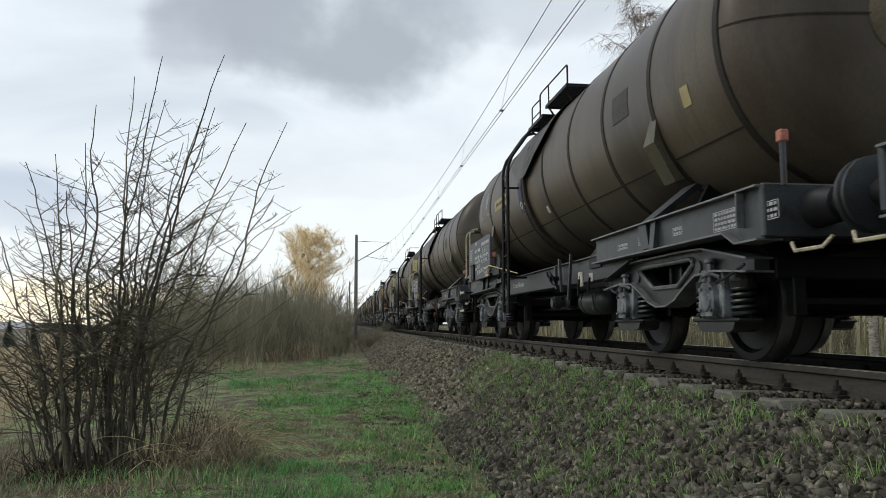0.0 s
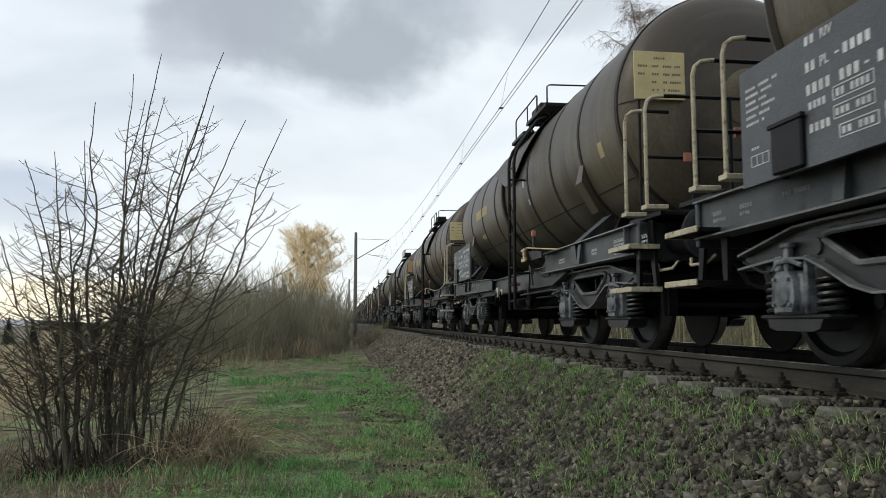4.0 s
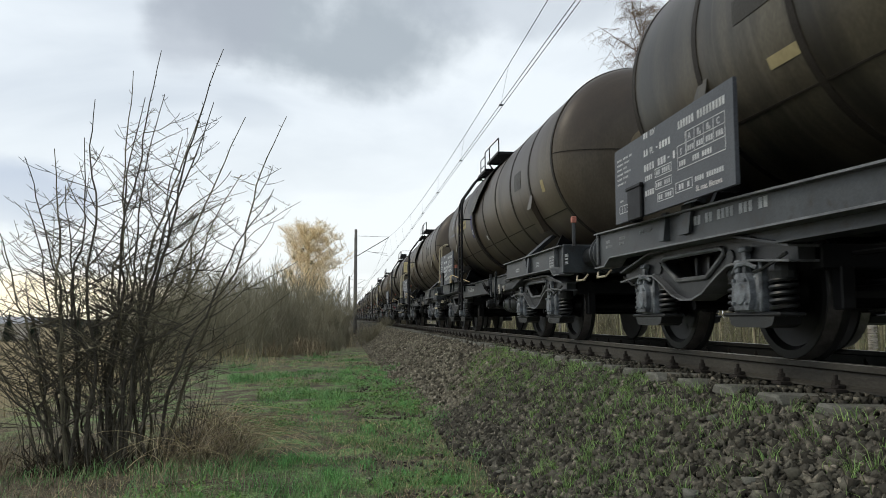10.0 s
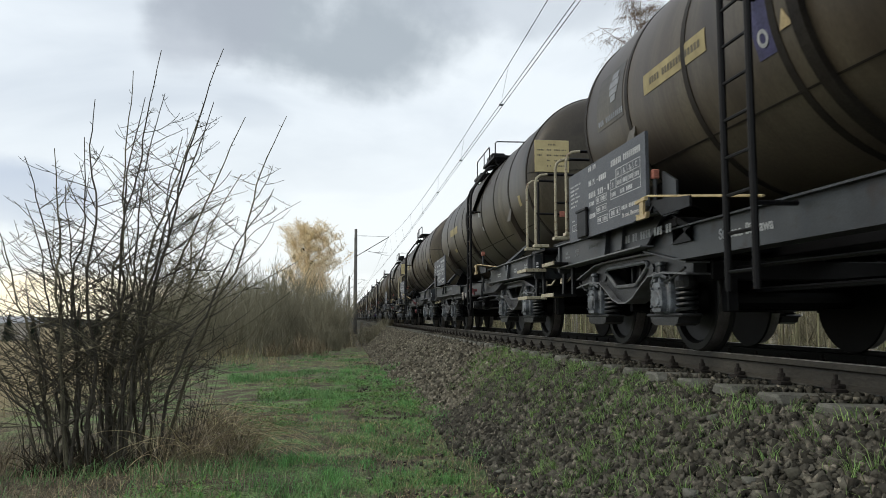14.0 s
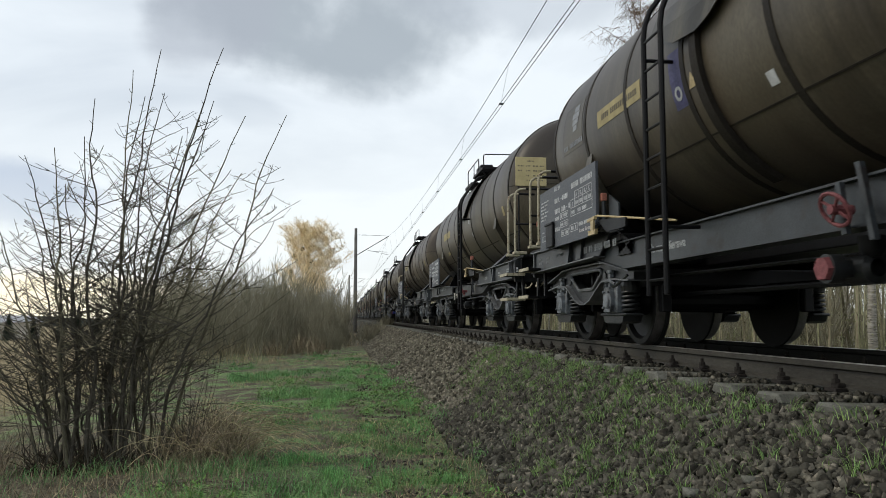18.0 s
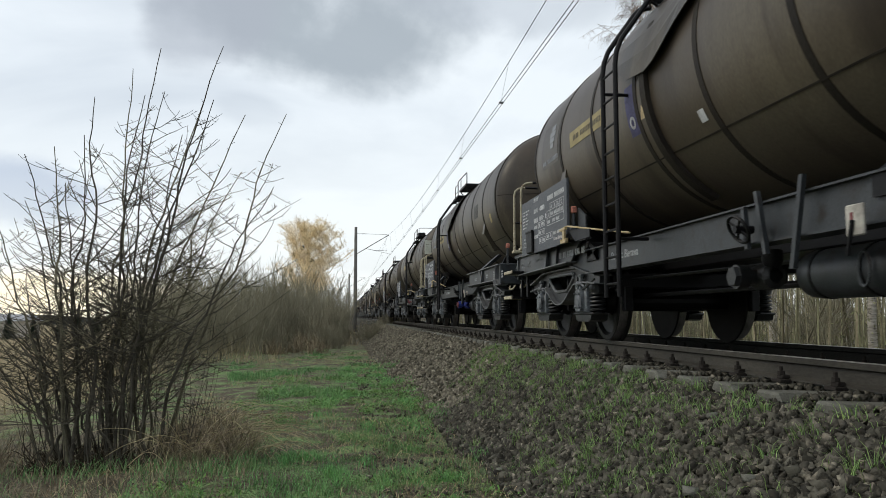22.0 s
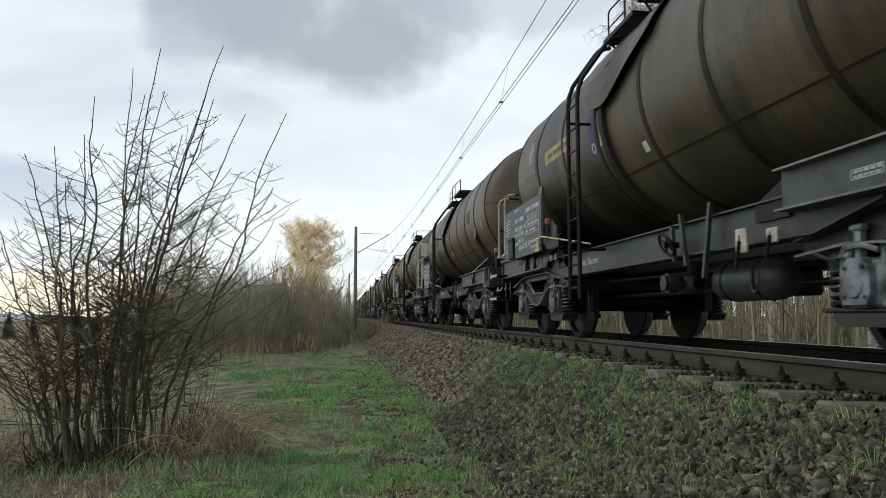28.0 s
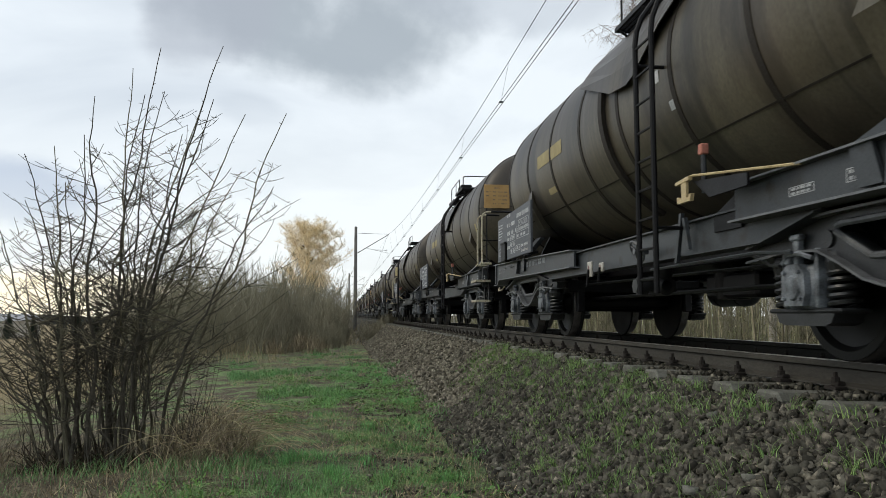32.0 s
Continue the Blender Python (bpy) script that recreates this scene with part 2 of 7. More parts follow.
M = {
    "tank": tank_material(),
    "crown": mat("tan_crown_plate", (0.150, 0.122, 0.080), (0.085, 0.070, 0.047), rough=0.5, scale=4, fine=50, bump=0.15, spec=0.2),
    "strap": mat("tank_strap", (0.034, 0.030, 0.024), (0.018, 0.015, 0.013), rough=0.6, scale=5, vary=0.1),
    # flange edges: sky highlights painted as paler steel, with some scuffing
    "edge": mat("highlit_scuffed_flange", (0.165, 0.174, 0.184), (0.045, 0.048, 0.052), rough=0.42, scale=7, fine=70, bump=0.15, vary=0.1, spec=0.45),
    "frame": mat("frame_steel", (0.050, 0.057, 0.063), (0.012, 0.014, 0.016), rough=0.42, scale=2.5, fine=70, bump=0.1, vary=0.12, third=(0.020, 0.016, 0.014), spec=0.34),
    "under": mat("dirty_running_gear", (0.024, 0.026, 0.029), (0.005, 0.006, 0.006), rough=0.40, scale=5, fine=80, bump=0.2, vary=0.1, third=(0.014, 0.012, 0.011), spec=0.42),
    "black": mat("black_ironwork", (0.007, 0.007, 0.008), (0.003, 0.003, 0.004), rough=0.5, scale=6, bump=0.12, spec=0.20),
    "wheel": mat("wheel_steel", (0.007, 0.007, 0.007), (0.003, 0.003, 0.003), rough=0.48, metal=0.1, scale=5, fine=60, bump=0.08, spec=0.20),
    "tread": mat("polished_tread", (0.30, 0.29, 0.28), (0.16, 0.15, 0.14), rough=0.35, metal=0.9, scale=9),
    "board": mat("grey_board", (0.102, 0.111, 0.126), (0.062, 0.068, 0.080), rough=0.55, scale=3, fine=90, vary=0.1, spec=0.3),
    "white": mat("white_lettering", (0.66, 0.63, 0.63), (0.36, 0.36, 0.36), rough=0.7, scale=9, fine=120, bump=0),
    "faint": mat("faded_sill_lettering", (0.30, 0.31, 0.32), (0.13, 0.135, 0.14), rough=0.7, scale=14, fine=120, bump=0),
    "dull": mat("worn_white_lettering", (0.62, 0.64, 0.65), (0.34, 0.35, 0.36), rough=0.7, scale=9, fine=120, bump=0),
    "cream": mat("cream_handrail_paint", (0.50, 0.46, 0.34), (0.30, 0.27, 0.19), rough=0.55, scale=8, fine=90, third=(0.16, 0.10, 0.06), spec=0.3),
    "yellow": mat("yellow_lever_paint", (0.55, 0.44, 0.24), (0.36, 0.28, 0.15), rough=0.5, scale=8, spec=0.3),
    "placard": mat("yellow_placard", (0.60, 0.51, 0.28), (0.47, 0.39, 0.21), rough=0.7, scale=5, fine=30, grain=0.12, bump=0.05),
    "placard_orange": mat("faded_orange_placard", (0.48, 0.31, 0.13), (0.36, 0.22, 0.09), rough=0.7, scale=5, fine=30, grain=0.12, bump=0.05),
    "placard_white": mat("white_placard", (0.50, 0.51, 0.44), (0.38, 0.38, 0.32), rough=0.7, scale=5, fine=30, grain=0.12, bump=0.05),
    "enamel": mat("dirty_enamel", (0.52, 0.50, 0.45), (0.22, 0.21, 0.19), rough=0.5, scale=12, fine=40, grain=0.3),
    "ink": mat("grey_print", (0.19, 0.17, 0.13), (0.11, 0.10, 0.08), rough=0.8, scale=20, bump=0),
    "red": mat("red_reflector", (0.46, 0.19, 0.14), (0.34, 0.13, 0.10), rough=0.5, scale=20),
    "pink": mat("faded_red_handwheel", (0.24, 0.085, 0.090), (0.13, 0.045, 0.05), rough=0.5, scale=20),
    "blue": mat("blue_valve_paint", (0.05, 0.07, 0.30), (0.03, 0.04, 0.18), rough=0.45, scale=20),
    "faded_blue": mat("faded_blue_label", (0.10, 0.10, 0.20), (0.06, 0.06, 0.11), rough=0.6, scale=8),
    "sill_white": mat("sill_number_paint", (0.46, 0.48, 0.49), (0.22, 0.23, 0.24), rough=0.7, scale=12, fine=100, bump=0),
    "axle_box": mat("dusty_axle_box", (0.185, 0.205, 0.226), (0.026, 0.029, 0.033), rough=0.48, scale=9, fine=80, bump=0.25, vary=0.1, spec=0.4, spread=0.16),
    "strap_pale": mat("sooty_cover_strap", (0.040, 0.036, 0.028), (0.020, 0.018, 0.014), rough=0.5, scale=4, spec=0.2),
    "logo": mat("pale_grey_panel", (0.33, 0.35, 0.37), (0.19, 0.20, 0.22), rough=0.6, scale=4),
    "tape": mat("faded_stripe", (0.40, 0.345, 0.19), (0.27, 0.23, 0.13), rough=0.7, scale=7, fine=25, grain=0.15, bump=0.05),
    # far rail: rail colour darkened to hold the shade under the train
    "rail_dark": mat("shaded_rail", (0.020, 0.020, 0.018), (0.010, 0.010, 0.009), rough=0.6, scale=4, fine=70, bump=0.3, stretch=(1, 0.3, 1)),
    "rail": mat("rusty_rail", (0.074, 0.070, 0.060), (0.036, 0.034, 0.030), rough=0.65, scale=4, fine=70, bump=0.3, stretch=(1, 0.3, 1)),
    "railtop": mat("worn_rail_head", (0.40, 0.39, 0.38), (0.26, 0.24, 0.22), rough=0.38, metal=0.85, scale=6, stretch=(1, 0.1, 1)),
    "sleeper": mat("concrete_sleeper", (0.195, 0.196, 0.172), (0.092, 0.091, 0.079), rough=0.9, scale=6, fine=90, bump=0.6, vary=0.15),
    "clip": mat("rail_clip_iron", (0.035, 0.030, 0.027), (0.020, 0.018, 0.016), rough=0.8, scale=20),
    "stone": mat("ballast_stone", (0.098, 0.093, 0.076), (0.034, 0.032, 0.026), rough=0.9, scale=7, fine=60, bump=0.4, third=(0.21, 0.19, 0.15), island=0.65, hue=0.02),
    # distant ballast: light on the stone tops is put into a paler colour
    "lit_stone": mat("lit_ballast_stone", (0.165, 0.152, 0.118), (0.070, 0.064, 0.049), rough=0.9, scale=7, fine=60, bump=0.4, third=(0.30, 0.275, 0.22), island=0.6, hue=0.02),
    # stones below the train: its shade is put into their colour
    "shaded_stone": mat("train_shaded_stone", (0.036, 0.035, 0.029), (0.016, 0.015, 0.013), rough=0.8, scale=7, fine=60, bump=0.4, island=0.5, hue=0.01),
    "pole": mat("concrete_mast", (0.17, 0.165, 0.155), (0.10, 0.096, 0.09), rough=0.85, scale=2, fine=40),
    "wire": mat("wire", (0.10, 0.11, 0.12), (0.06, 0.065, 0.07), rough=0.5, scale=2, bump=0),
    "bark": mat("shrub_bark", (0.205, 0.190, 0.130), (0.066, 0.060, 0.044), rough=0.85, scale=9, fine=90, bump=0.4),
    # litter brown, darkened to include the shade between the shrub's stems
    "litter": mat("shaded_leaf_litter", (0.085, 0.070, 0.048), (0.030, 0.025, 0.018), rough=0.9, scale=9, fine=60, island=0.5),
    "twig": mat("dark_twig", (0.105, 0.095, 0.074), (0.040, 0.037, 0.031), rough=0.8, scale=9, fine=90),
    "birch": mat("birch_bark", (0.52, 0.49, 0.43), (0.20, 0.18, 0.15), rough=0.8, scale=3, fine=30, stretch=(1, 1, 5), third=(0.05, 0.045, 0.04)),
    "birch_twig": mat("birch_twig", (0.22, 0.16, 0.11), (0.13, 0.09, 0.065), rough=0.8, scale=6),
    # poplar: warm sunshine on the crown is put into this pale colour
    "poplar": mat("sunlit_poplar_twig", (0.90, 0.76, 0.50), (0.66, 0.54, 0.34), rough=0.8, scale=0.6),
    "scrub": mat("scrub_twig", (0.300, 0.280, 0.200), (0.130, 0.120, 0.086), rough=0.85, scale=1.2, vary=0.2),
    "mistletoe": mat("mistletoe_leaf", (0.085, 0.080, 0.028), (0.050, 0.046, 0.018), rough=0.7, scale=9),
    "grass": mat("spring_grass", (0.185, 0.350, 0.135), (0.105, 0.215, 0.082), rough=0.6, scale=1.5, fine=15, bump=0, island=0.4),
    "clump": mat("lush_grass", (0.200, 0.440, 0.150), (0.125, 0.290, 0.095), rough=0.55, scale=2.5, fine=15, bump=0, island=0.4),
    "turf": mat("fine_turf", (0.175, 0.310, 0.110), (0.115, 0.205, 0.075), rough=0.6, scale=2.5, fine=15, bump=0, island=0.5, hue=0.09),
    "tuft": mat("ballast_grass", (0.235, 0.350, 0.125), (0.135, 0.220, 0.080), rough=0.6, scale=1.5, fine=15, bump=0, island=0.4),
    "straw": mat("dry_grass", (0.440, 0.370, 0.225), (0.250, 0.210, 0.125), rough=0.8, scale=2.0, fine=15, bump=0, island=0.4),
    "dead": mat("brown_dead_grass", (0.300, 0.250, 0.170), (0.150, 0.124, 0.084), rough=0.85, scale=2.0, fine=15, bump=0, island=0.5),
    "weed": mat("weed_leaf", (0.150, 0.280, 0.075), (0.085, 0.165, 0.042), rough=0.55, scale=5, bump=0, island=0.4),
    "reed": mat("pale_undergrowth", (0.290, 0.310, 0.150), (0.140, 0.155, 0.074), rough=0.85, scale=1.0, bump=0, island=0.4),
    "sapling": mat("pale_sapling_bark", (0.46, 0.43, 0.28), (0.10, 0.095, 0.055), rough=0.8, scale=2.0, fine=30, stretch=(1, 1, 0.4), island=0.6),
    "brush": mat("withered_brush", (0.285, 0.285, 0.150), (0.105, 0.108, 0.058), rough=0.9, scale=0.6, bump=0, island=0.5),
    "conifer": mat("conifer_needles", (0.030, 0.042, 0.026), (0.016, 0.024, 0.015), rough=0.8, scale=1.5),
    "wood_far": mat("far_wood", (0.085, 0.082, 0.070), (0.050, 0.050, 0.045), rough=0.9, scale=0.05),
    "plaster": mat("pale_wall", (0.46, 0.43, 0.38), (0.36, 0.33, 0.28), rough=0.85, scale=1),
    "roof": mat("pale_roof", (0.34, 0.35, 0.37), (0.26, 0.27, 0.28), rough=0.8, scale=3),
}

# ---- mesh helpers ----


class Build:
    """Collects vertices and faces of one mesh."""

    def __init__(self):
        self.v, self.f = [], []

    def add(self, verts, faces):
        k = len(self.v)
        self.v += [tuple(p) for p in verts]
        self.f += [tuple(i + k for i in q) for q in faces]
        return self

    def box(self, x0, x1, y0, y1, z0, z1, c=0.006):
        """A box with chamfered edges."""
        c = min(c, 0.45 * (x1 - x0), 0.45 * (y1 - y0), 0.45 * (z1 - z0))
        bm = bmesh.new()
        bmesh.ops.create_cube(bm, size=1.0)
        for q in bm.verts:
            q.co = Vector(((x0 + x1) / 2 + q.co.x * (x1 - x0), (y0 + y1) / 2 + q.co.y * (y1 - y0), (z0 + z1) / 2 + q.co.z * (z1 - z0)))
        if c > 0:
            bmesh.ops.bevel(bm, geom=bm.edges[:], offset=c, segments=1, affect="EDGES")
        bm.verts.index_update()
        self.add([q.co for q in bm.verts], [[q.index for q in f.verts] for f in bm.faces])
        bm.free()
        return self

    def prism(self, poly, axis, a, b):
        """A polygon extruded from a to b along an axis. poly gives the other two coordinates in order."""
        def at(p, h):
            return {"x": (h, p[0], p[1]), "y": (p[0], h, p[1]), "z": (p[0], p[1], h)}[axis]
        n = len(poly)
        self.add([at(p, a) for p in poly] + [at(p, b) for p in poly],
                 [tuple(range(n - 1, -1, -1)), tuple(range(n, 2 * n))] + [(i, (i + 1) % n, n + (i + 1) % n, n + i) for i in range(n)])
        return self

    def tube(self, path, r, n=8, cap=True):
        """A round bar along a path; r: one radius or one for each point."""
        path = [Vector(p) for p in path]
        rs = r if isinstance(r, (list, tuple)) else [r] * len(path)
        rings = []
        side = None
        for i, p in enumerate(path):
            d = (path[min(i + 1, len(path) - 1)] - path[max(i - 1, 0)]).normalized()
            if side is None:
                side = d.orthogonal().normalized()
            side = (side - d * side.dot(d)).normalized()
            up = d.cross(side)
            rings.append([p + (side * math.cos(2 * math.pi * j / n) + up * math.sin(2 * math.pi * j / n)) * rs[i] for j in range(n)])
        faces = []
        for i in range(len(path) - 1):
            for j in range(n):
                faces.append((i * n + j, i * n + (j + 1) % n, (i + 1) * n + (j + 1) % n, (i + 1) * n + j))
        if cap:
            faces += [tuple(range(n - 1, -1, -1)), tuple((len(path) - 1) * n + j for j in range(n))]
        return self.add([p for ring in rings for p in ring], faces)

    def lathe(self, profile, axis, centre, n=32):
        """A profile of (along, radius) turned round an axis through centre."""
        verts, faces = [], []
        for h, r in profile:
            for j in range(n):
                a = 2 * math.pi * j / n
                c, s = r * math.cos(a), r * math.sin(a)
                o = {"x": (h, c, s), "y": (s, h, c), "z": (c, s, h)}[axis]
                verts.append((o[0] + centre[0], o[1] + centre[1], o[2] + centre[2]))
        for i in range(len(profile) - 1):
            for j in range(n):
                faces.append((i * n + j, i * n + (j + 1) % n, (i + 1) * n + (j + 1) % n, (i + 1) * n + j))
        return self.add(verts, faces)

    def mesh(self, name, material, smooth=False):
        me = bpy.data.meshes.new(name)
        me.from_pydata(self.v, [], self.f)
        me.materials.append(M[material])
        bm = bmesh.new(); bm.from_mesh(me)
        bmesh.ops.recalc_face_normals(bm, faces=bm.faces[:])
        bm.to_mesh(me); bm.free()
        if smooth:
            me.shade_smooth()
            me.set_sharp_from_angle(angle=radians(38))
        return me


def part(name, built, material, parent, label="", smooth=False, at=None):
    """Links a Build, or a mesh, as one object under a thing or a part."""
    me = built.mesh(name, material, smooth) if isinstance(built, Build) else built
    ob = new(name, me)
    ob.parent = parent
    if at is not None:
        ob.location = at
    if label:
        ob["label"] = label
    return ob


def thing(name, label, category, group="", kind="", data=None):
    return tagged(new(name, data), label, category, group, kind)


def fast_mesh(name, verts, faces, material, smooth=False):
    """A large mesh from arrays: faces all of one length."""
    verts, faces = np.asarray(verts, dtype=np.float32), np.asarray(faces, dtype=np.int32)
    me = bpy.data.meshes.new(name)
    k = faces.shape[1]
    me.vertices.add(len(verts)); me.vertices.foreach_set("co", verts.ravel())
    me.loops.add(faces.size); me.loops.foreach_set("vertex_index", faces.ravel())
    me.polygons.add(len(faces))
    me.polygons.foreach_set("loop_start", np.arange(0, faces.size, k, dtype=np.int32))
    me.polygons.foreach_set("loop_total", np.full(len(faces), k, dtype=np.int32))
    me.update(calc_edges=True)
    me.materials.append(M[material])
    if smooth:
        me.shade_smooth()
    return me


def lettering(text, size, parent, at, turn, material="white", name="lettering"):
    """Painted words from the built-in font, as a thin mesh."""
    cu = bpy.data.curves.new(name, "FONT")
    cu.body, cu.size, cu.extrude, cu.offset = text, size, 0.001, size * 0.018
    tmp = bpy.data.objects.new(name, cu)
    scene.collection.objects.link(tmp)
    bpy.context.view_layer.update()
    me = bpy.data.meshes.new_from_object(tmp.evaluated_get(bpy.context.evaluated_depsgraph_get()))
    bpy.data.objects.remove(tmp)
    me.materials.clear(); me.materials.append(M[material])
    ob = part(name, me, material, parent)
    ob["kind"] = "stuff"
    ob.matrix_basis = Matrix.Translation(at) @ turn
    return ob

# ---- ground ----
XT = 3.90          # the line's axis
GROUND = -1.16     # the verge beside the camera


def ss(a, b, x):
    u = np.clip((x - a) / (b - a), 0, 1)
    return u * u * (3 - 2 * u)


def wob(x, y, f, seed):
    """Smooth unevenness from -1 to 1: two octaves of lattice noise."""
    x, y = np.asarray(x, float), np.asarray(y, float)
    total = 0.0
    for o, amp in ((1.0, 0.72), (2.3, 0.42)):
        u, v = x * f * o * 0.55 + seed * 13.7, y * f * o * 0.55 + seed * 7.1
        i, j = np.floor(u), np.floor(v)
        a, b = u - i, v - j
        a, b = a * a * (3 - 2 * a), b * b * (3 - 2 * b)

        def h(p, q):
            t = np.sin(p * 127.1 + q * 311.7 + seed * 17.3) * 43758.5453
            return (t - np.floor(t)) * 2 - 1
        total = total + amp * ((h(i, j) * (1 - a) + h(i + 1, j) * a) * (1 - b) + (h(i, j + 1) * (1 - a) + h(i + 1, j + 1) * a) * b)
    return total


def ground_z(x, y):
    x, y = np.asarray(x, float), np.asarray(y, float)
    d = np.abs(x - XT)
    bed = -0.262
    left = ss(1.27, 2.78, d) * (GROUND + 0.06 - bed)
    z = bed + left
    z = z + 0.05 * wob(x, y, 1.1, 1.0) * ss(1.4, 2.6, d) + 0.02 * wob(x, y, 4.0, 2.0) * ss(1.3, 1.8, d)
    # the field falls away on the far side of the shrubs, the wood's floor lies level
    z = z - 1.9 * ss(4.0, 55.0, -x) * ss(2.0, 40.0, y) - 0.06 * ss(-0.5, -3.0, x)
    z = z + 0.35 * ss(9.0, 16.0, x)
    z = z + 0.10 * wob(x, y, 0.35, 3.0) * ss(3.2, 6.0, d)
    return z


def make_ground():
    xs = np.concatenate([-np.geomspace(2500, 8.2, 40), np.arange(-8, 1.0, 0.16), np.arange(1.0, 8.0, 0.08), np.geomspace(8.1, 2500, 40)])
    ys = np.concatenate([-np.geomspace(2500, 2.2, 24), np.arange(-2, 16, 0.12), np.arange(16, 60, 0.5), np.geomspace(60.5, 2500, 40)])
    gx, gy = np.meshgrid(xs, ys)
    gz = ground_z(gx, gy)
    nx, ny = len(xs), len(ys)
    idx = np.arange(nx * ny).reshape(ny, nx)
    faces = np.stack([idx[:-1, :-1], idx[:-1, 1:], idx[1:, 1:], idx[1:, :-1]], -1).reshape(-1, 4)
    m = bpy.data.materials.new("verge_ground")
    m.use_nodes = True
    n, l = m.node_tree.nodes, m.node_tree.links
    b = n["Principled BSDF"]
    b.inputs["Roughness"].default_value = 0.95
    b.inputs["Specular IOR Level"].default_value = 0.15
    geo = n.new("ShaderNodeNewGeometry")
    sep = n.new("ShaderNodeSeparateXYZ"); l.new(geo.outputs["Position"], sep.inputs[0])

    def noise_of(scale, detail=5):
        t = n.new("ShaderNodeTexNoise"); t.inputs["Scale"].default_value, t.inputs["Detail"].default_value = scale, detail
        l.new(geo.outputs["Position"], t.inputs["Vector"])
        return t.outputs["Fac"]

    def ramp_of(fac, a, c0, c, c1):
        r = n.new("ShaderNodeValToRGB")
        e = r.color_ramp.elements
        e[0].position, e[0].color, e[1].position, e[1].color = a, (*c0, 1), c, (*c1, 1)
        l.new(fac, r.inputs[0])
        return r.outputs[0]

    def band(sock, a, c, amount, wobble):
        """1 where the coordinate passes from a to c, its edge broken by noise."""
        ad = n.new("ShaderNodeMath"); ad.operation = "MULTIPLY_ADD"; ad.inputs[1].default_value = amount
        l.new(wobble, ad.inputs[0]); l.new(sock, ad.inputs[2])
        r = n.new("ShaderNodeMapRange"); r.inputs["From Min"].default_value, r.inputs["From Max"].default_value = a + amount / 2, c + amount / 2
        l.new(ad.outputs[0], r.inputs[0])
        return r.outputs[0]

    def blend(fac, c0, c1):
        x = n.new("ShaderNodeMixRGB")
        l.new(fac, x.inputs[0]); l.new(c0, x.inputs[1]); l.new(c1, x.inputs[2])
        return x.outputs[0]
    broad, mid, fine = noise_of(0.5), noise_of(3.0), noise_of(38.0, 4)
    earth = ramp_of(mid, 0.35, (0.080, 0.068, 0.050), 0.68, (0.185, 0.160, 0.112))
    green = ramp_of(mid, 0.35, (0.085, 0.160, 0.055), 0.65, (0.150, 0.270, 0.090))
    straw = ramp_of(mid, 0.35, (0.068, 0.061, 0.044), 0.68, (0.150, 0.133, 0.092))
    grit = ramp_of(fine, 0.40, (0.022, 0.020, 0.016), 0.66, (0.090, 0.084, 0.066))
    field = ramp_of(broad, 0.35, (0.185, 0.152, 0.088), 0.68, (0.285, 0.235, 0.136))
    c = blend(ramp_of(mid, 0.46, (0, 0, 0), 0.60, (0.7, 0.7, 0.7)), earth, green)
    near = band(sep.outputs["Y"], 12.0, 8.0, 3.0, mid)
    mn = n.new("ShaderNodeMath"); mn.operation = "MULTIPLY"
    l.new(band(sep.outputs["X"], -0.9, -1.6, 0.8, mid), mn.inputs[0]); l.new(near, mn.inputs[1])
    c = blend(mn.outputs[0], c, straw)
    far = band(sep.outputs["Y"], 31.0, 38.0, 5.0, broad)
    c = blend(far, c, blend(ramp_of(mid, 0.4, (0, 0, 0), 0.6, (1, 1, 1)), earth, straw))
    c = blend(band(sep.outputs["X"], -4.2, -6.0, 1.5, broad), c, field)
    inner = band(sep.outputs["X"], 1.05, 1.5, 0.7, mid)
    outer = band(sep.outputs["X"], 6.9, 6.4, 0.6, mid)
    mul = n.new("ShaderNodeMath"); mul.operation = "MULTIPLY"
    l.new(inner, mul.inputs[0]); l.new(outer, mul.inputs[1])
    wood = band(sep.outputs["X"], 7.0, 9.0, 0.8, mid)
    c = blend(wood, c, straw)
    # crumbs and tiny leaves
    sp = n.new("ShaderNodeMixRGB"); sp.blend_type = "OVERLAY"; sp.inputs[0].default_value = 0.85
    l.new(c, sp.inputs[1]); l.new(ramp_of(fine, 0.38, (0.12, 0.12, 0.12), 0.64, (0.80, 0.80, 0.80)), sp.inputs[2])
    c = sp.outputs[0]
    c = blend(mul.outputs[0], c, grit)
    # shade under the train, painted as a darker bed between the rails
    o1, o2 = band(sep.outputs["X"], 3.0, 3.3, 0.2, mid), band(sep.outputs["X"], 4.8, 4.5, 0.2, mid)
    om = n.new("ShaderNodeMath"); om.operation = "MULTIPLY"
    l.new(o1, om.inputs[0]); l.new(o2, om.inputs[1])
    bed_shade = ramp_of(fine, 0.40, (0.010, 0.009, 0.008), 0.66, (0.030, 0.028, 0.024))
    c = blend(om.outputs[0], c, bed_shade)
    l.new(c, b.inputs["Base Color"])
    bp = n.new("ShaderNodeBump"); bp.inputs["Strength"].default_value, bp.inputs["Distance"].default_value = 0.8, 0.04
    l.new(fine, bp.inputs["Height"]); l.new(bp.outputs[0], b.inputs["Normal"])
    M["ground"] = m
    me = fast_mesh("ground", np.stack([gx, gy, gz], -1).reshape(-1, 3), faces, "ground", True)
    tagged(new("ground", me), "grassy verge, ballast bank and dry field", "ground", kind="structure")


make_ground()

# ---- track ----
SLEEPER0, PITCH_S = 4.47, 0.60


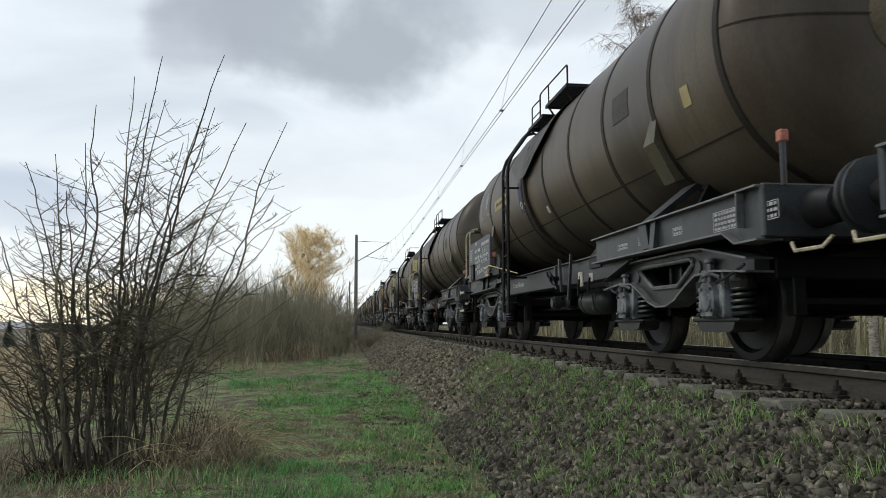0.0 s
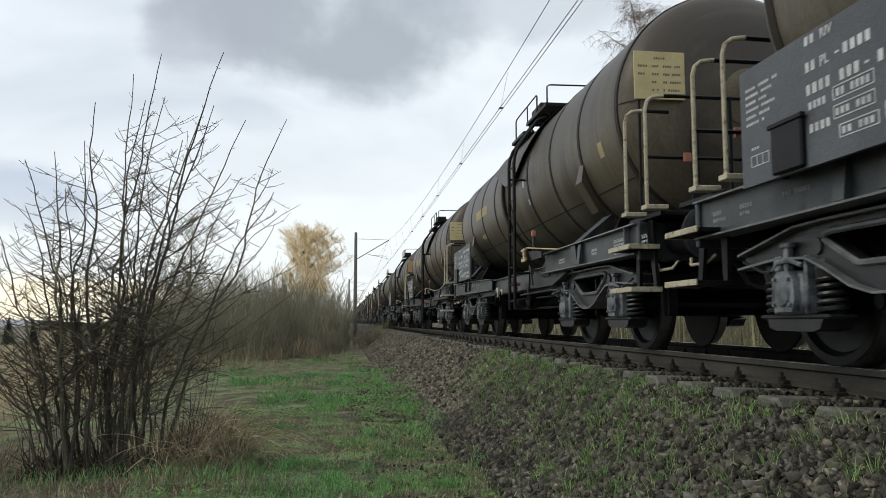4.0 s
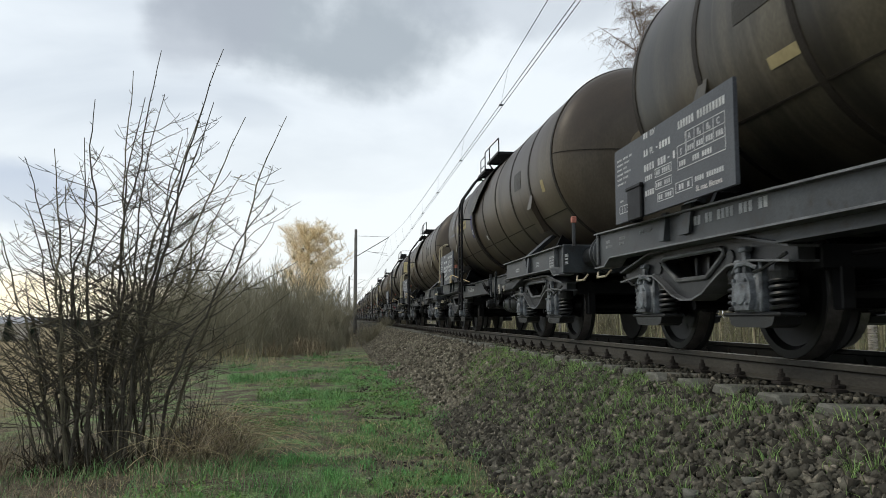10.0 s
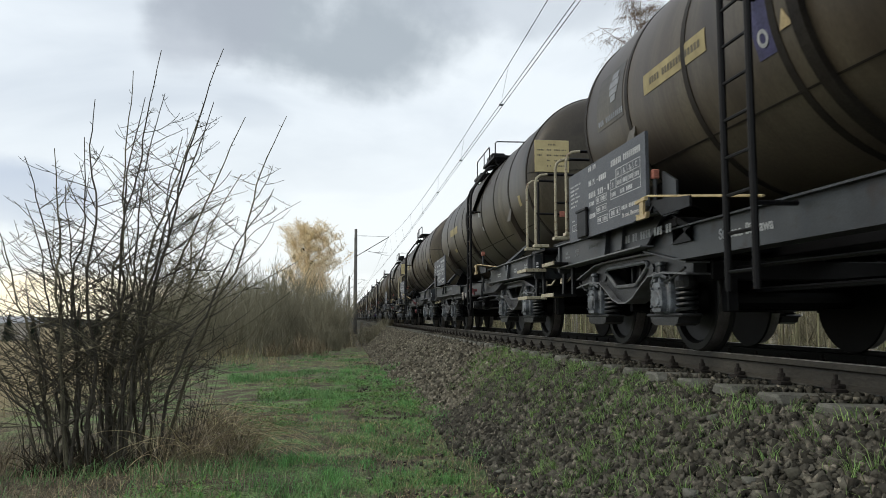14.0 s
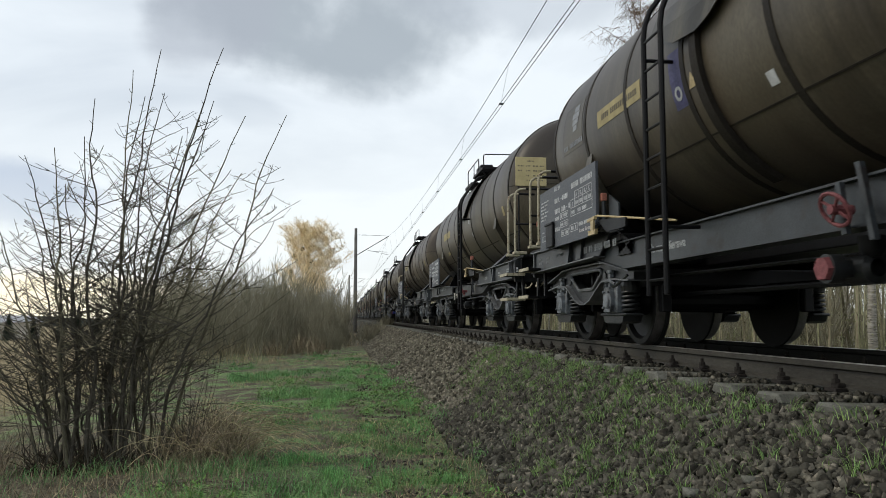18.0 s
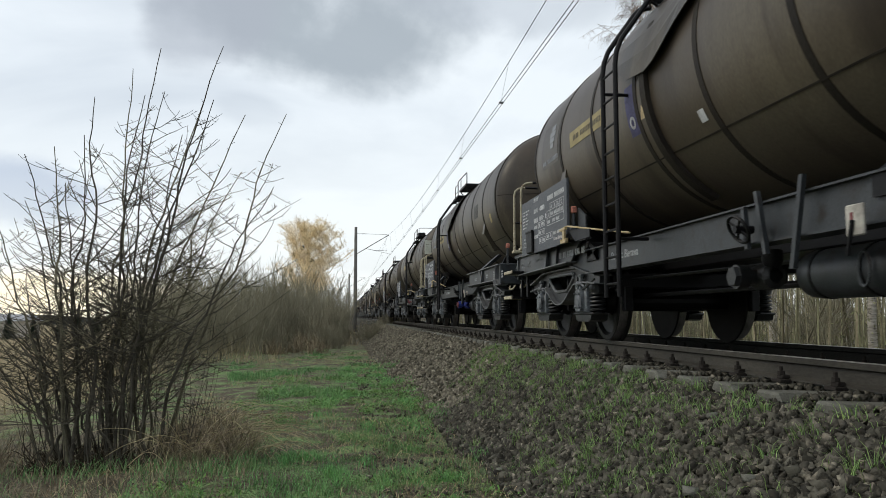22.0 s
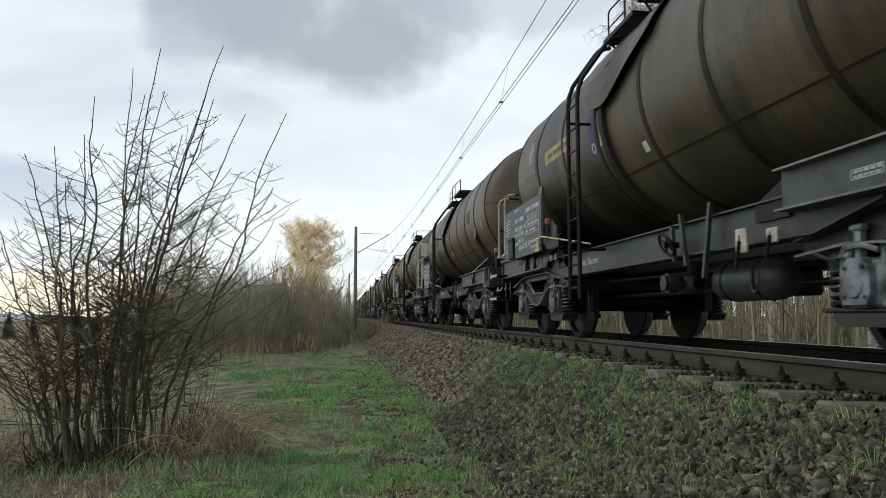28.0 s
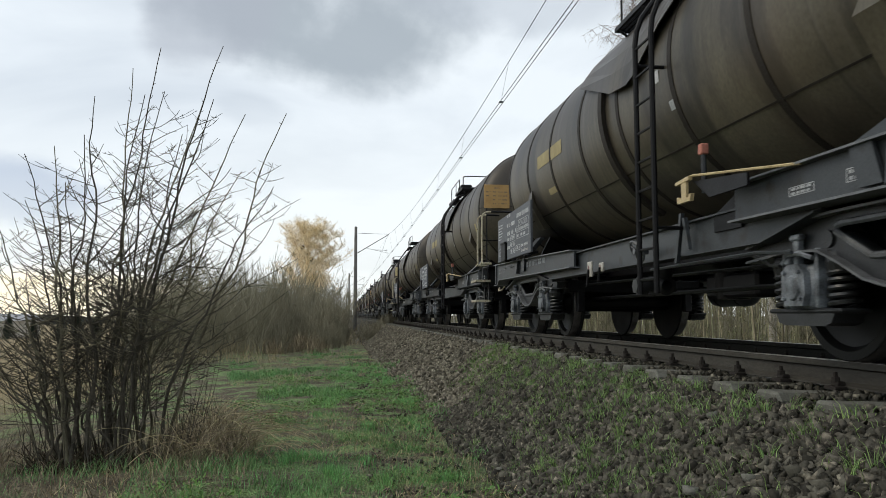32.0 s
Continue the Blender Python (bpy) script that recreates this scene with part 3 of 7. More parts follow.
def make_track():
    # rails: head, web and foot swept along the line
    prof = [(-0.036, 0.0), (0.036, 0.0), (0.036, -0.037), (0.010, -0.050), (0.010, -0.128), (0.070, -0.146), (0.070, -0.158), (-0.070, -0.158),
            (-0.070, -0.146), (-0.010, -0.128), (-0.010, -0.050), (-0.036, -0.037)]
    for sgn in (-1, 1):
        b = Build().prism([(XT + sgn * 0.7535 + p, z) for p, z in prof], "y", -60, 420)
        rail = thing("rail", "rusty steel running rail with worn bright top", "rail", "rails of the line", kind="structure", data=b.mesh("rail", "rail" if sgn < 0 else "rail_dark"))
        h = Build().box(XT + sgn * 0.7535 - 0.030, XT + sgn * 0.7535 + 0.030, -60, 420, -0.002, 0.003, 0.001)
        part("rail_head", h, "railtop", rail, "bright worn running surface")
    bed = thing("sleeper_bed", "row of weathered concrete sleepers in ballast", "sleepers", kind="structure")
    sl = Build()
    # concrete sleeper: tapered block, lower in the middle
    sec = [(-0.15, -0.36), (-0.15, -0.22), (-0.11, -0.172), (0.11, -0.172), (0.15, -0.22), (0.15, -0.36)]
    xs = [-1.30, -1.285, -0.45, 0.45, 1.285, 1.30]
    drop = [0.016, 0.0, 0.03, 0.03, 0.0, 0.016]
    vs, fs = [], []
    for x, dz in zip(xs, drop):
        for y, z in sec:
            vs.append((x, y * (0.97 if abs(x) > 1.29 else 1), z - (dz if z > -0.3 else 0)))
    for i in range(len(xs) - 1):
        for j in range(6):
            fs.append((i * 6 + j, i * 6 + (j + 1) % 6, (i + 1) * 6 + (j + 1) % 6, (i + 1) * 6 + j))
    fs += [tuple(range(5, -1, -1)), tuple(range(30, 36))]
    sl.add(vs, fs)
    me = sl.mesh("sleeper", "sleeper")
    # clip: base plate, bolt and nut on either side of the rail
    cl = Build()
    for sg in (-1, 1):
        for o in (-1, 1):
            x = sg * 0.7535 + o * 0.105
            cl.box(x - 0.045, x + 0.045, -0.06, 0.06, -0.172, -0.148, 0.004)
            cl.box(x - 0.03 - o * 0.015, x + 0.03 - o * 0.015, -0.035, 0.035, -0.150, -0.120, 0.006)
            cl.tube([(x, 0, -0.125), (x, 0, -0.062)], 0.013, 6)
            cl.tube([(x, 0, -0.122), (x, 0, -0.094)], 0.026, 6)
    mc = cl.mesh("rail_clip", "clip")
    rng = random.Random(5)
    for i in range(-16, 250):
        y = SLEEPER0 + PITCH_S * i
        if i < 90:
            s = part("sleeper", me, "sleeper", bed, at=(XT + rng.uniform(-0.02, 0.02), y, rng.uniform(-0.008, 0.004)))
            s.rotation_euler = (0, 0, rng.uniform(-0.012, 0.012))
            part("rail_clip", mc, "clip", bed, at=(XT, y, 0))
    far = Build()
    for i in range(90, 560):
        y = SLEEPER0 + PITCH_S * i
        far.box(XT - 1.3, XT + 1.3, y - 0.13, y + 0.13, -0.36, -0.175, 0)
    part("far_sleepers", far, "sleeper", bed)["kind"] = "stuff"


make_track()

# ---- overhead line ----
MASTS = (-8.0, 70.0, 148.0, 226.0, 304.0)


def contact_z(y):
    return 5.36 + 0.0085 * min(max(y, 0.0), 70.0)


def messenger_z(y):
    for a, b in zip(MASTS[:-1], MASTS[1:]):
        if a <= y <= b:
            u = (y - (a + b) / 2) / ((b - a) / 2)
            return 6.35 + 1.35 * u * u
    return 7.65


def make_overhead():
    for y in MASTS:
        m = thing("overhead_line_mast", "grey concrete mast with steel cantilever, beside the line", "mast", "masts along the line")
        m.location = (1.06, y, float(ground_z(1.06, y)) - 0.1)
        z0 = -m.location.z
        b = Build().lathe([(0, 0.19), (0.3, 0.185), (8.65 + 0.9, 0.125), (9.57, 0.11), (9.58, 0.0)], "z", (0, 0, 0), 12)
        part("post", b, "pole", m, smooth=True)
        arm = Build().tube([(0.10, 0, z0 + 5.95), (3.0, 0, z0 + 7.72)], 0.035, 8)
        part("strut", arm, "pole", m)
        tie = Build().tube([(0.10, 0, z0 + 7.80), (1.0, 0, z0 + 7.79), (3.0, 0, z0 + 7.74)], 0.014, 6)
        part("tie_rod", tie, "wire", m)
        ins = Build()
        for k in range(5):
            ins.lathe([(0.55 + k * 0.09, 0.02), (0.57 + k * 0.09, 0.055), (0.60 + k * 0.09, 0.02)], "x", (0, 0, z0 + 7.795), 10)
        part("insulator", ins, "black", m, smooth=True)
        reg = Build().tube([(0.9, 0, z0 + 6.45), (1.6, 0, z0 + 6.30), (2.85, 0, z0 + 6.25)], 0.018, 6).tube(
            [(1.6, 0, z0 + 6.30), (3.05, 0, z0 + 5.98)], 0.012, 6).tube([(3.0, 0, z0 + 7.7), (2.1, 0, z0 + 6.3)], 0.006, 5)
        part("registration_arm", reg, "wire", m)
    line = thing("overhead_wires", "thin dark catenary wires with droppers above the train", "overhead wires", kind="structure")
    ys = np.linspace(MASTS[0], MASTS[-1], 157)
    part("messenger_wire", Build().tube([(3.96, y, messenger_z(y)) for y in ys], 0.0085, 5), "wire", line)
    for o in (-0.03, 0.05):
        part("contact_wire", Build().tube([(3.92 + o - 0.27 * math.cos(math.pi * (y - MASTS[0]) / 78.0), y, contact_z(y)) for y in ys], 0.0075, 5), "wire", line)
    for y in np.arange(MASTS[0] + 5, MASTS[3], 7.0):
        xc = 3.92 - 0.27 * math.cos(math.pi * (y - MASTS[0]) / 78.0)
        b = Build().tube([(3.96, y, messenger_z(y)), (xc, y + 0.15, contact_z(y))], 0.004, 4)
        b.box(xc - 0.045, xc + 0.065, y + 0.12, y + 0.18, contact_z(y) - 0.012, contact_z(y) + 0.03, 0.004)
        part("dropper", b, "wire", line)


make_overhead()

# ---- tank wagons ----
# Wagon space: y = 0 at the leading buffer faces, y grows to the tail, x = 0 on the axis, z = 0 at the rail tops. The line side seen is -x.
LW = 12.9
BOGIES = (2.5, 10.4)
TR, TZ = 1.21, 2.44          # tank radius and height of its axis
T0, T1 = 0.78, 11.70
FACE = Matrix(((0, 0, -1, 0), (-1, 0, 0, 0), (0, 1, 0, 0), (0, 0, 0, 1)))     # turns flat lettering to face -x, reading towards -y


def shell_point(y, deg, r=TR):
    """A point of the tank's flank: 0 degrees level with its axis on the -x side, 90 on top."""
    a = radians(deg)
    return (-r * math.cos(a), y, TZ + r * math.sin(a))


def shell_patch(y0, y1, a0, a1, lift, thick, n=10):
    """A curved sheet lying on the tank."""
    b = Build()
    vs, fs = [], []
    for i in range(n + 1):
        a = a0 + (a1 - a0) * i / n
        for y in (y0, y1):
            for r in (TR + lift, TR + lift + thick):
                vs.append(shell_point(y, a, r))
    for i in range(n):
        k = 4 * i
        fs += [(k + 1, k + 3, k + 7, k + 5), (k, k + 4, k + 6, k + 2), (k, k + 1, k + 5, k + 4), (k + 2, k + 6, k + 7, k + 3)]
    fs += [(0, 2, 3, 1), (4 * n, 4 * n + 1, 4 * n + 3, 4 * n + 2)]
    return b.add(vs, fs)


def bars_on(rows, x, y_front, z_top, rng, thick=0.002):
    """Unreadable writing as plain bars: rows of (height, gap below, [(start, length), ...]) running from the tail end forwards."""
    b = Build()
    z = z_top
    for h, gap, runs in rows:
        for a, length in runs:
            b.add([(x, y_front - a, z), (x, y_front - a - length, z), (x, y_front - a - length, z - h), (x, y_front - a, z - h),
                   (x - thick, y_front - a, z), (x - thick, y_front - a - length, z), (x - thick, y_front - a - length, z - h), (x - thick, y_front - a, z - h)],
                  [(4, 5, 6, 7), (0, 1, 5, 4), (1, 2, 6, 5), (2, 3, 7, 6), (3, 0, 4, 7)])
        z -= h + gap
    return b


def coil(r, wire, z0, z1, turns, n=9):
    pts = []
    k = int(turns * n)
    for i in range(k + 1):
        a = 2 * math.pi * i / n
        pts.append((r * math.cos(a), r * math.sin(a), z0 + (z1 - z0) * i / k))
    return Build().tube(pts, wire, 6)


SPRING = None
WHEEL = None


def make_bogie(wagon, yc, rich=True):
    global SPRING, WHEEL
    if SPRING is None:
        s = coil(0.080, 0.0165, 0.335, 0.560, 5.0, 14)
        SPRING = s.mesh("coil_spring", "under", True)
        w = Build().lathe([(0.675, 0.0), (0.675, 0.485), (0.69, 0.492), (0.705, 0.483), (0.715, 0.463), (0.812, 0.455), (0.818, 0.448), (0.818, 0.395), (0.806, 0.385),
                           (0.776, 0.365), (0.752, 0.25), (0.752, 0.15), (0.80, 0.135), (0.845, 0.130), (0.85, 0.0)], "x", (0, 0, 0), 40)
        WHEEL = w.mesh("wheel", "wheel", True)
        WHEEL.materials.append(M["tread"])
        for p in WHEEL.polygons:
            r = [math.hypot(WHEEL.vertices[i].co.y, WHEEL.vertices[i].co.z) for i in p.vertices]
            if min(r) > 0.453 and max(r) < 0.466:
                p.material_index = 1
    plates, flanges, inner = _bogie_frame(rich)
    fr = new("bogie")
    fr.parent, fr.location = wagon, (0, yc, 0)
    fr["label"] = "grey two-axle bogie caked with brake dust"
    for me in plates:
        part("side_frame", me, "under", fr)
    part("frame_flange", flanges, "edge", fr, "pale edges of the bogie frame, scuffs and sky highlights in their colour")["kind"] = "stuff"
    part("cross_bracing", inner, "black", fr, "black bolster and brake beams")["kind"] = "stuff"
    for sg in (-1, 1):
        for dy in (-0.9, 0.9):
            ax, seat = Build(), Build()
            x0, x1 = sorted((sg * 0.90, sg * 1.12))
            ax.box(x0, x1, dy - 0.155, dy + 0.155, 0.32, 0.60, 0.03)
            # domed nose of the bearing cover
            ax.prism([(dy - 0.09, 0.345), (dy + 0.09, 0.345), (dy + 0.125, 0.42), (dy + 0.115, 0.54), (dy + 0.06, 0.60), (dy - 0.06, 0.60), (dy - 0.115, 0.54), (dy - 0.125, 0.42)], "x", *sorted((sg * 1.11, sg * 1.165)))
            ax.lathe([(sg * 1.16, 0.085), (sg * 1.178, 0.07), (sg * 1.18, 0.0)], "x", (0, dy, 0.455), 14)
            for p, z in ((-0.085, 0.39), (0.085, 0.39), (-0.075, 0.55), (0.075, 0.55)):
                ax.tube([(sg * 1.155, dy + p, z), (sg * 1.185, dy + p, z)], 0.013, 6)
            # spring wings and the boat-shaped tie underneath
            seat.box(x0 + 0.01, x1 - 0.01, dy - 0.37, dy + 0.37, 0.300, 0.330, 0.012)
            seat.prism([(dy - 0.30, 0.300), (dy - 0.27, 0.245), (dy - 0.20, 0.225), (dy + 0.20, 0.225), (dy + 0.27, 0.245), (dy + 0.30, 0.300)], "x", x0 + 0.02, x1 + 0.0)
            # guide horns over the box, hook and its link
            ax.box(x0, x1, dy - 0.185, dy - 0.15, 0.33, 0.69, 0.01).box(x0, x1, dy + 0.15, dy + 0.185, 0.33, 0.69, 0.01)
            ax.box(min(sg * 1.09, sg * 1.14), max(sg * 1.09, sg * 1.14), dy - 0.025, dy + 0.025, 0.58, 0.76, 0.008)
            ax.box(min(sg * 1.09, sg * 1.15), max(sg * 1.09, sg * 1.15), dy - 0.05, dy + 0.05, 0.745, 0.785, 0.01)
            if rich:
                ax.tube([(sg * 1.13, dy - 0.16, 0.63), (sg * 1.15, dy - 0.06, 0.665), (sg * 1.15, dy + 0.06, 0.66), (sg * 1.13, dy + 0.16, 0.61)], 0.016, 6)
                ax.box(min(sg * 1.11, sg * 1.15), max(sg * 1.11, sg * 1.15), dy + 0.05, dy + 0.12, 0.60, 0.70, 0.012)
            part("spring_seat", seat, "under", fr)
            part("axle_box", ax, "axle_box", fr, "pale grey dusty axle box with its spring seats", smooth=True)
            for o in (-0.275, 0.275):
                part("coil_spring", SPRING, "under", fr, at=(sg * 1.01, dy + o, 0))
    for dy in (-0.9, 0.9):
        ws = new("wheelset")
        ws.parent, ws.location = wagon, (0, yc + dy, 0.46)
        for sg in (-1, 1):
            w = part("wheel", WHEEL, "wheel", ws)
            if sg < 0:
                w.rotation_euler = (0, 0, math.pi)
        part("axle", Build().tube([(-1.0, 0, 0), (-0.86, 0, 0), (-0.62, 0, 0), (0.62, 0, 0), (0.86, 0, 0), (1.0, 0, 0)], [0.06, 0.075, 0.09, 0.09, 0.075, 0.06], 12), "wheel", ws)


_frames = {}


def _bogie_frame(rich):
    if rich in _frames:
        return _frames[rich]
    sides, fl = [], Build()
    top = [(-1.47, 0.735), (-0.80, 0.860), (-0.50, 0.870), (0.50, 0.870), (0.80, 0.860), (1.47, 0.735)]
    under = [(-1.47, 0.655), (-1.00, 0.690), (-0.68, 0.675), (-0.50, 0.600), (-0.28, 0.490), (-0.10, 0.445), (0.10, 0.445), (0.28, 0.490), (0.50, 0.600), (0.68, 0.675), (1.00, 0.690), (1.47, 0.655)]
    for sg in (-1, 1):
        b = Build()
        sides.append(b)
        a, c = sorted((sg * 0.97, sg * 1.085))
        # side plate with its open window: upper beam, shoulders and the hanging bowl
        b.prism([(-1.47, 0.70), (-0.50, 0.815), (0.50, 0.815), (1.47, 0.70)] + top[::-1], "x", a, c)
        for k in (-1, 1):
            b.prism([(k * 1.47, 0.655), (k * 1.00, 0.690), (k * 0.66, 0.675), (k * 0.56, 0.770), (k * 0.50, 0.815), (k * 1.47, 0.70)][::k], "x", a, c)
            b.prism([(k * 0.66, 0.675), (k * 0.56, 0.770), (k * 0.42, 0.695), (k * 0.50, 0.600)][::k], "x", a, c)
            b.prism([(k * 0.50, 0.600), (k * 0.42, 0.695), (k * 0.26, 0.607), (k * 0.28, 0.490)][::k], "x", a, c)
            b.prism([(k * 0.28, 0.490), (k * 0.26, 0.607), (0.0, 0.607), (0.0, 0.445), (k * 0.10, 0.445)][::k], "x", a, c)
        f0, f1 = sorted((sg * 0.94, sg * 1.150))
        plate_run(fl, top, f0, f1, 0.0, 0.016)
        plate_run(fl, under, f0, f1, -0.014, 0.016)
        # rounded lip round the window
        fl.tube([(sg * 1.095, y, z) for y, z in ((-0.50, 0.812), (0.50, 0.812), (0.545, 0.798), (0.557, 0.768), (0.42, 0.692), (0.27, 0.612), (0.24, 0.606), (-0.24, 0.606), (-0.27, 0.612), (-0.42, 0.692),
                                                 (-0.557, 0.768), (-0.545, 0.798), (-0.50, 0.812))], 0.021, 7)
        if rich:
            for y in (-0.25, -0.02, 0.20):
                b.box(min(sg * 0.88, sg * 0.96), max(sg * 0.88, sg * 0.96), y - 0.02, y + 0.02, 0.50, 0.80, 0.004)
            b.tube([(sg * 1.13, -1.42, 0.70), (sg * 1.15, -1.15, 0.61), (sg * 1.15, -1.05, 0.60)], 0.012, 6)
            b.tube([(sg * 1.13, 1.42, 0.70), (sg * 1.15, 1.15, 0.61), (sg * 1.15, 1.05, 0.60)], 0.012, 6)
            for y in (-0.90, 0.90):
                b.lathe([(sg * 1.085, 0.055), (sg * 1.10, 0.052), (sg * 1.10, 0.0)], "x", (0, y + 0.26 * (1 if y < 0 else -1), 0.735), 12)
            for y in (-1.175, -0.625, 0.625, 1.175):
                b.lathe([(0.545, 0.09), (0.60, 0.10), (0.66, 0.09)], "z", (sg * 1.01, y, 0), 14)
    cross = Build()
    # bolster, cross members, brake beams
    cross.box(-0.92, 0.92, -0.20, 0.20, 0.55, 0.88, 0.02)
    cross.box(-0.92, 0.92, -1.46, -1.34, 0.60, 0.76, 0.01).box(-0.92, 0.92, 1.34, 1.46, 0.60, 0.76, 0.01)
    cross.tube([(-0.9, -0.38, 0.40), (0.9, -0.38, 0.40)], 0.045, 8).tube([(-0.9, 0.38, 0.40), (0.9, 0.38, 0.40)], 0.045, 8)
    for sg in (-1, 1):
        for y in (-1.42, -0.40, 0.40, 1.42):
            cross.box(sg * 0.75 - 0.05, sg * 0.75 + 0.05, y - 0.05, y + 0.05, 0.34, 0.62, 0.01)
    cross.lathe([(0.86, 0.25), (0.97, 0.25), (0.97, 0.0)], "z", (0, 0, 0), 16)
    _frames[rich] = [q.mesh("side_frame", "under") for q in sides], fl.mesh("frame_flange", "edge"), cross.mesh("cross_bracing", "black")
    return _frames[rich]


def plate_run(b, line, x0, x1, dz, t=0.014):
    """A flange laid along a line of (y, z)."""
    vs = []
    for y, z in line:
        vs += [(x0, y, z + dz), (x1, y, z + dz), (x1, y, z + dz + t), (x0, y, z + dz + t)]
    fs = [(0, 1, 2, 3), tuple(len(vs) - 4 + i for i in (3, 2, 1, 0))]
    for i in range(len(line) - 1):
        k = 4 * i
        fs += [(k + j, k + 4 + j, k + 4 + (j + 1) % 4, k + (j + 1) % 4) for j in range(4)]
    return b.add(vs, fs)


def make_sill(sg):
    """The low middle part of one side sill: a channel between the bogies."""
    b = Build()
    x0, x1 = sorted((sg * 1.13, sg * 1.155))
    low = [(3.1, 0.90), (3.7, 0.775), (LW - 3.9, 0.775), (LW - 3.2, 0.90)]
    top = [(3.1, 1.02), (LW - 3.2, 1.02)]
    b.prism(low + top[::-1], "x", x0, x1)
    xa, xb = sorted((sg * 1.02, sg * 1.20))
    plate_run(b, low, xa, xb, -0.014)
    plate_run(b, top, xa, xb, 0.0)
    return b


def make_end_plate(sg, tail, kind):
    """The raised part of the sill over a bogie, flanged above and below."""
    b = Build()
    x0, x1 = sorted((sg * 1.20, sg * 1.225))
    if tail and kind == "B":
        low, top = [(7.7, 0.86), (LW - 1.10, 0.90), (LW - 0.93, 0.82), (LW - 0.64, 0.82)], [(7.7, 1.045), (LW - 3.4, 1.10), (LW - 0.64, 1.16)]
    elif tail:
        low, top = [(LW - 3.35, 0.935), (LW - 0.64, 0.91)], [(LW - 3.75, 1.17), (LW - 0.64, 1.17)]
    elif kind == "A":
        low, top = [(0.64, 0.835), (0.93, 0.835), (1.10, 0.925), (3.95, 0.935)], [(0.64, 1.17), (3.95, 1.17)]
    else:
        low, top = [(0.64, 0.91), (3.95, 0.935)], [(0.64, 1.17), (3.95, 1.17)]
    b.prism(low + top[::-1], "x", x0, x1)
    xa, xb = sorted((sg * 1.10, sg * 1.285))
    return b, plate_run(Build(), low, xa, xb, -0.014), plate_run(Build(), top, xa, xb, 0.0)


def make_wagon(kind, rich=True):
    """kind A: plain end leading, platform at the tail; kind B: platform leading. Both carry the board near the tail."""
    rng = random.Random(ord(kind))
    wagon = thing("tank_wagon", "sooty olive-grey four-axle tank wagon, moving in a long train", "tank wagon", "wagons of the train")
    lead_platform = kind == "B"
    # tank
    d = 0.45
    prof = [(T0 - 0.01, 0.0)] + [(T0 + d * (1 - math.cos(a)), TR * math.sin(a) ** 0.80) for a in [math.pi / 2 * i / 9 for i in range(1, 10)]]
    prof += [(T0 + d + (T1 - T0 - 2 * d) * i / 12, TR) for i in range(1, 12)]
    prof += [(T0 + T1 - h, r) for h, r in reversed(prof[:10])]
    tank = part("tank", Build().lathe(prof, "y", (0, 0, TZ), 72), "tank", wagon, "olive-grey tank shell, sooty brown along its top", smooth=True)
    ring = None
    for y in [T0 + 0.45 + (T1 - T0 - 0.90) * i / 8 for i in range(9)]:
        if ring is None:
            ring = Build().lathe([(-0.042, TR - 0.01), (-0.036, TR + 0.007), (0.036, TR + 0.007), (0.042, TR - 0.01)], "y", (0, 0, TZ), 64).mesh("tank_strap", "strap", True)
        part("tank_strap", ring, "strap", tank, at=(0, y, 0))
    for q in (-35.4, 215.4):
        part("weld_seam", shell_patch(T0 + 0.45, T1 - 0.45, q - 0.38, q + 0.38, 0.0, 0.005, 2), "strap", tank)
    # dished ends: a cross seam at the axis and the round crown plate
    for front in (True,):
        def end_y(h):
            return h if front else T0 + T1 - h
        seam = Build()
        for a in range(-8, 8):
            p0, p1 = [(TR * math.sin(abs(k) * math.pi / 16) ** 0.80 * (1 if k > 0 else -1), T0 + d * (1 - math.cos(abs(k) * math.pi / 16)) - 0.012) for k in (a, a + 1)]
            seam.add([(p0[0], end_y(p0[1]), TZ - 0.006), (p1[0], end_y(p1[1]), TZ - 0.006), (p1[0], end_y(p1[1]), TZ + 0.006), (p0[0], end_y(p0[1]), TZ + 0.006)], [(0, 1, 2, 3)])
        part("end_seam", seam, "strap", tank)
        crown = Build().lathe([(end_y(T0 - 0.022), 0.0), (end_y(T0 - 0.018), 0.16), (end_y(T0 - 0.008), 0.28), (end_y(T0 - 0.001), 0.298), (end_y(T0 + 0.02), 0.303)], "y", (0, 0, TZ), 40)
        cp = part("crown_plate", crown, "crown", tank, "tan round plate in the dished tank end", smooth=True)
        if kind == "B" and front:
            part("label_box", Build().box(-0.10, 0.10, T0 - 0.085, T0 - 0.032, TZ - 0.10, TZ + 0.09, 0.012), "strap_pale", cp)
            part("box_window", Build().box(-0.055, 0.055, T0 - 0.092, T0 - 0.086, TZ - 0.03, TZ + 0.06, 0.002), "tank", cp)
        elif front:
            part("end_valve", Build().lathe([(T0 - 0.02, 0.0), (T0 - 0.02, 0.05), (T0 + 0.02, 0.07), (T0 + 0.15, 0.07)], "y", (-0.05, 0, TZ - 0.62), 12), "tape", cp, "small tan plate low on the tank end")
    # man-hole dome and the collar sheet by the ladder
    yl = 7.48 if kind == "A" else 4.93
    part("dome", Build().lathe([(TR - 0.1, 0.30), (TR + 0.16, 0.30), (TR + 0.19, 0.26), (TR + 0.20, 0.0)], "z", (0, yl - 0.9, TZ), 20), "strap", tank, smooth=True)
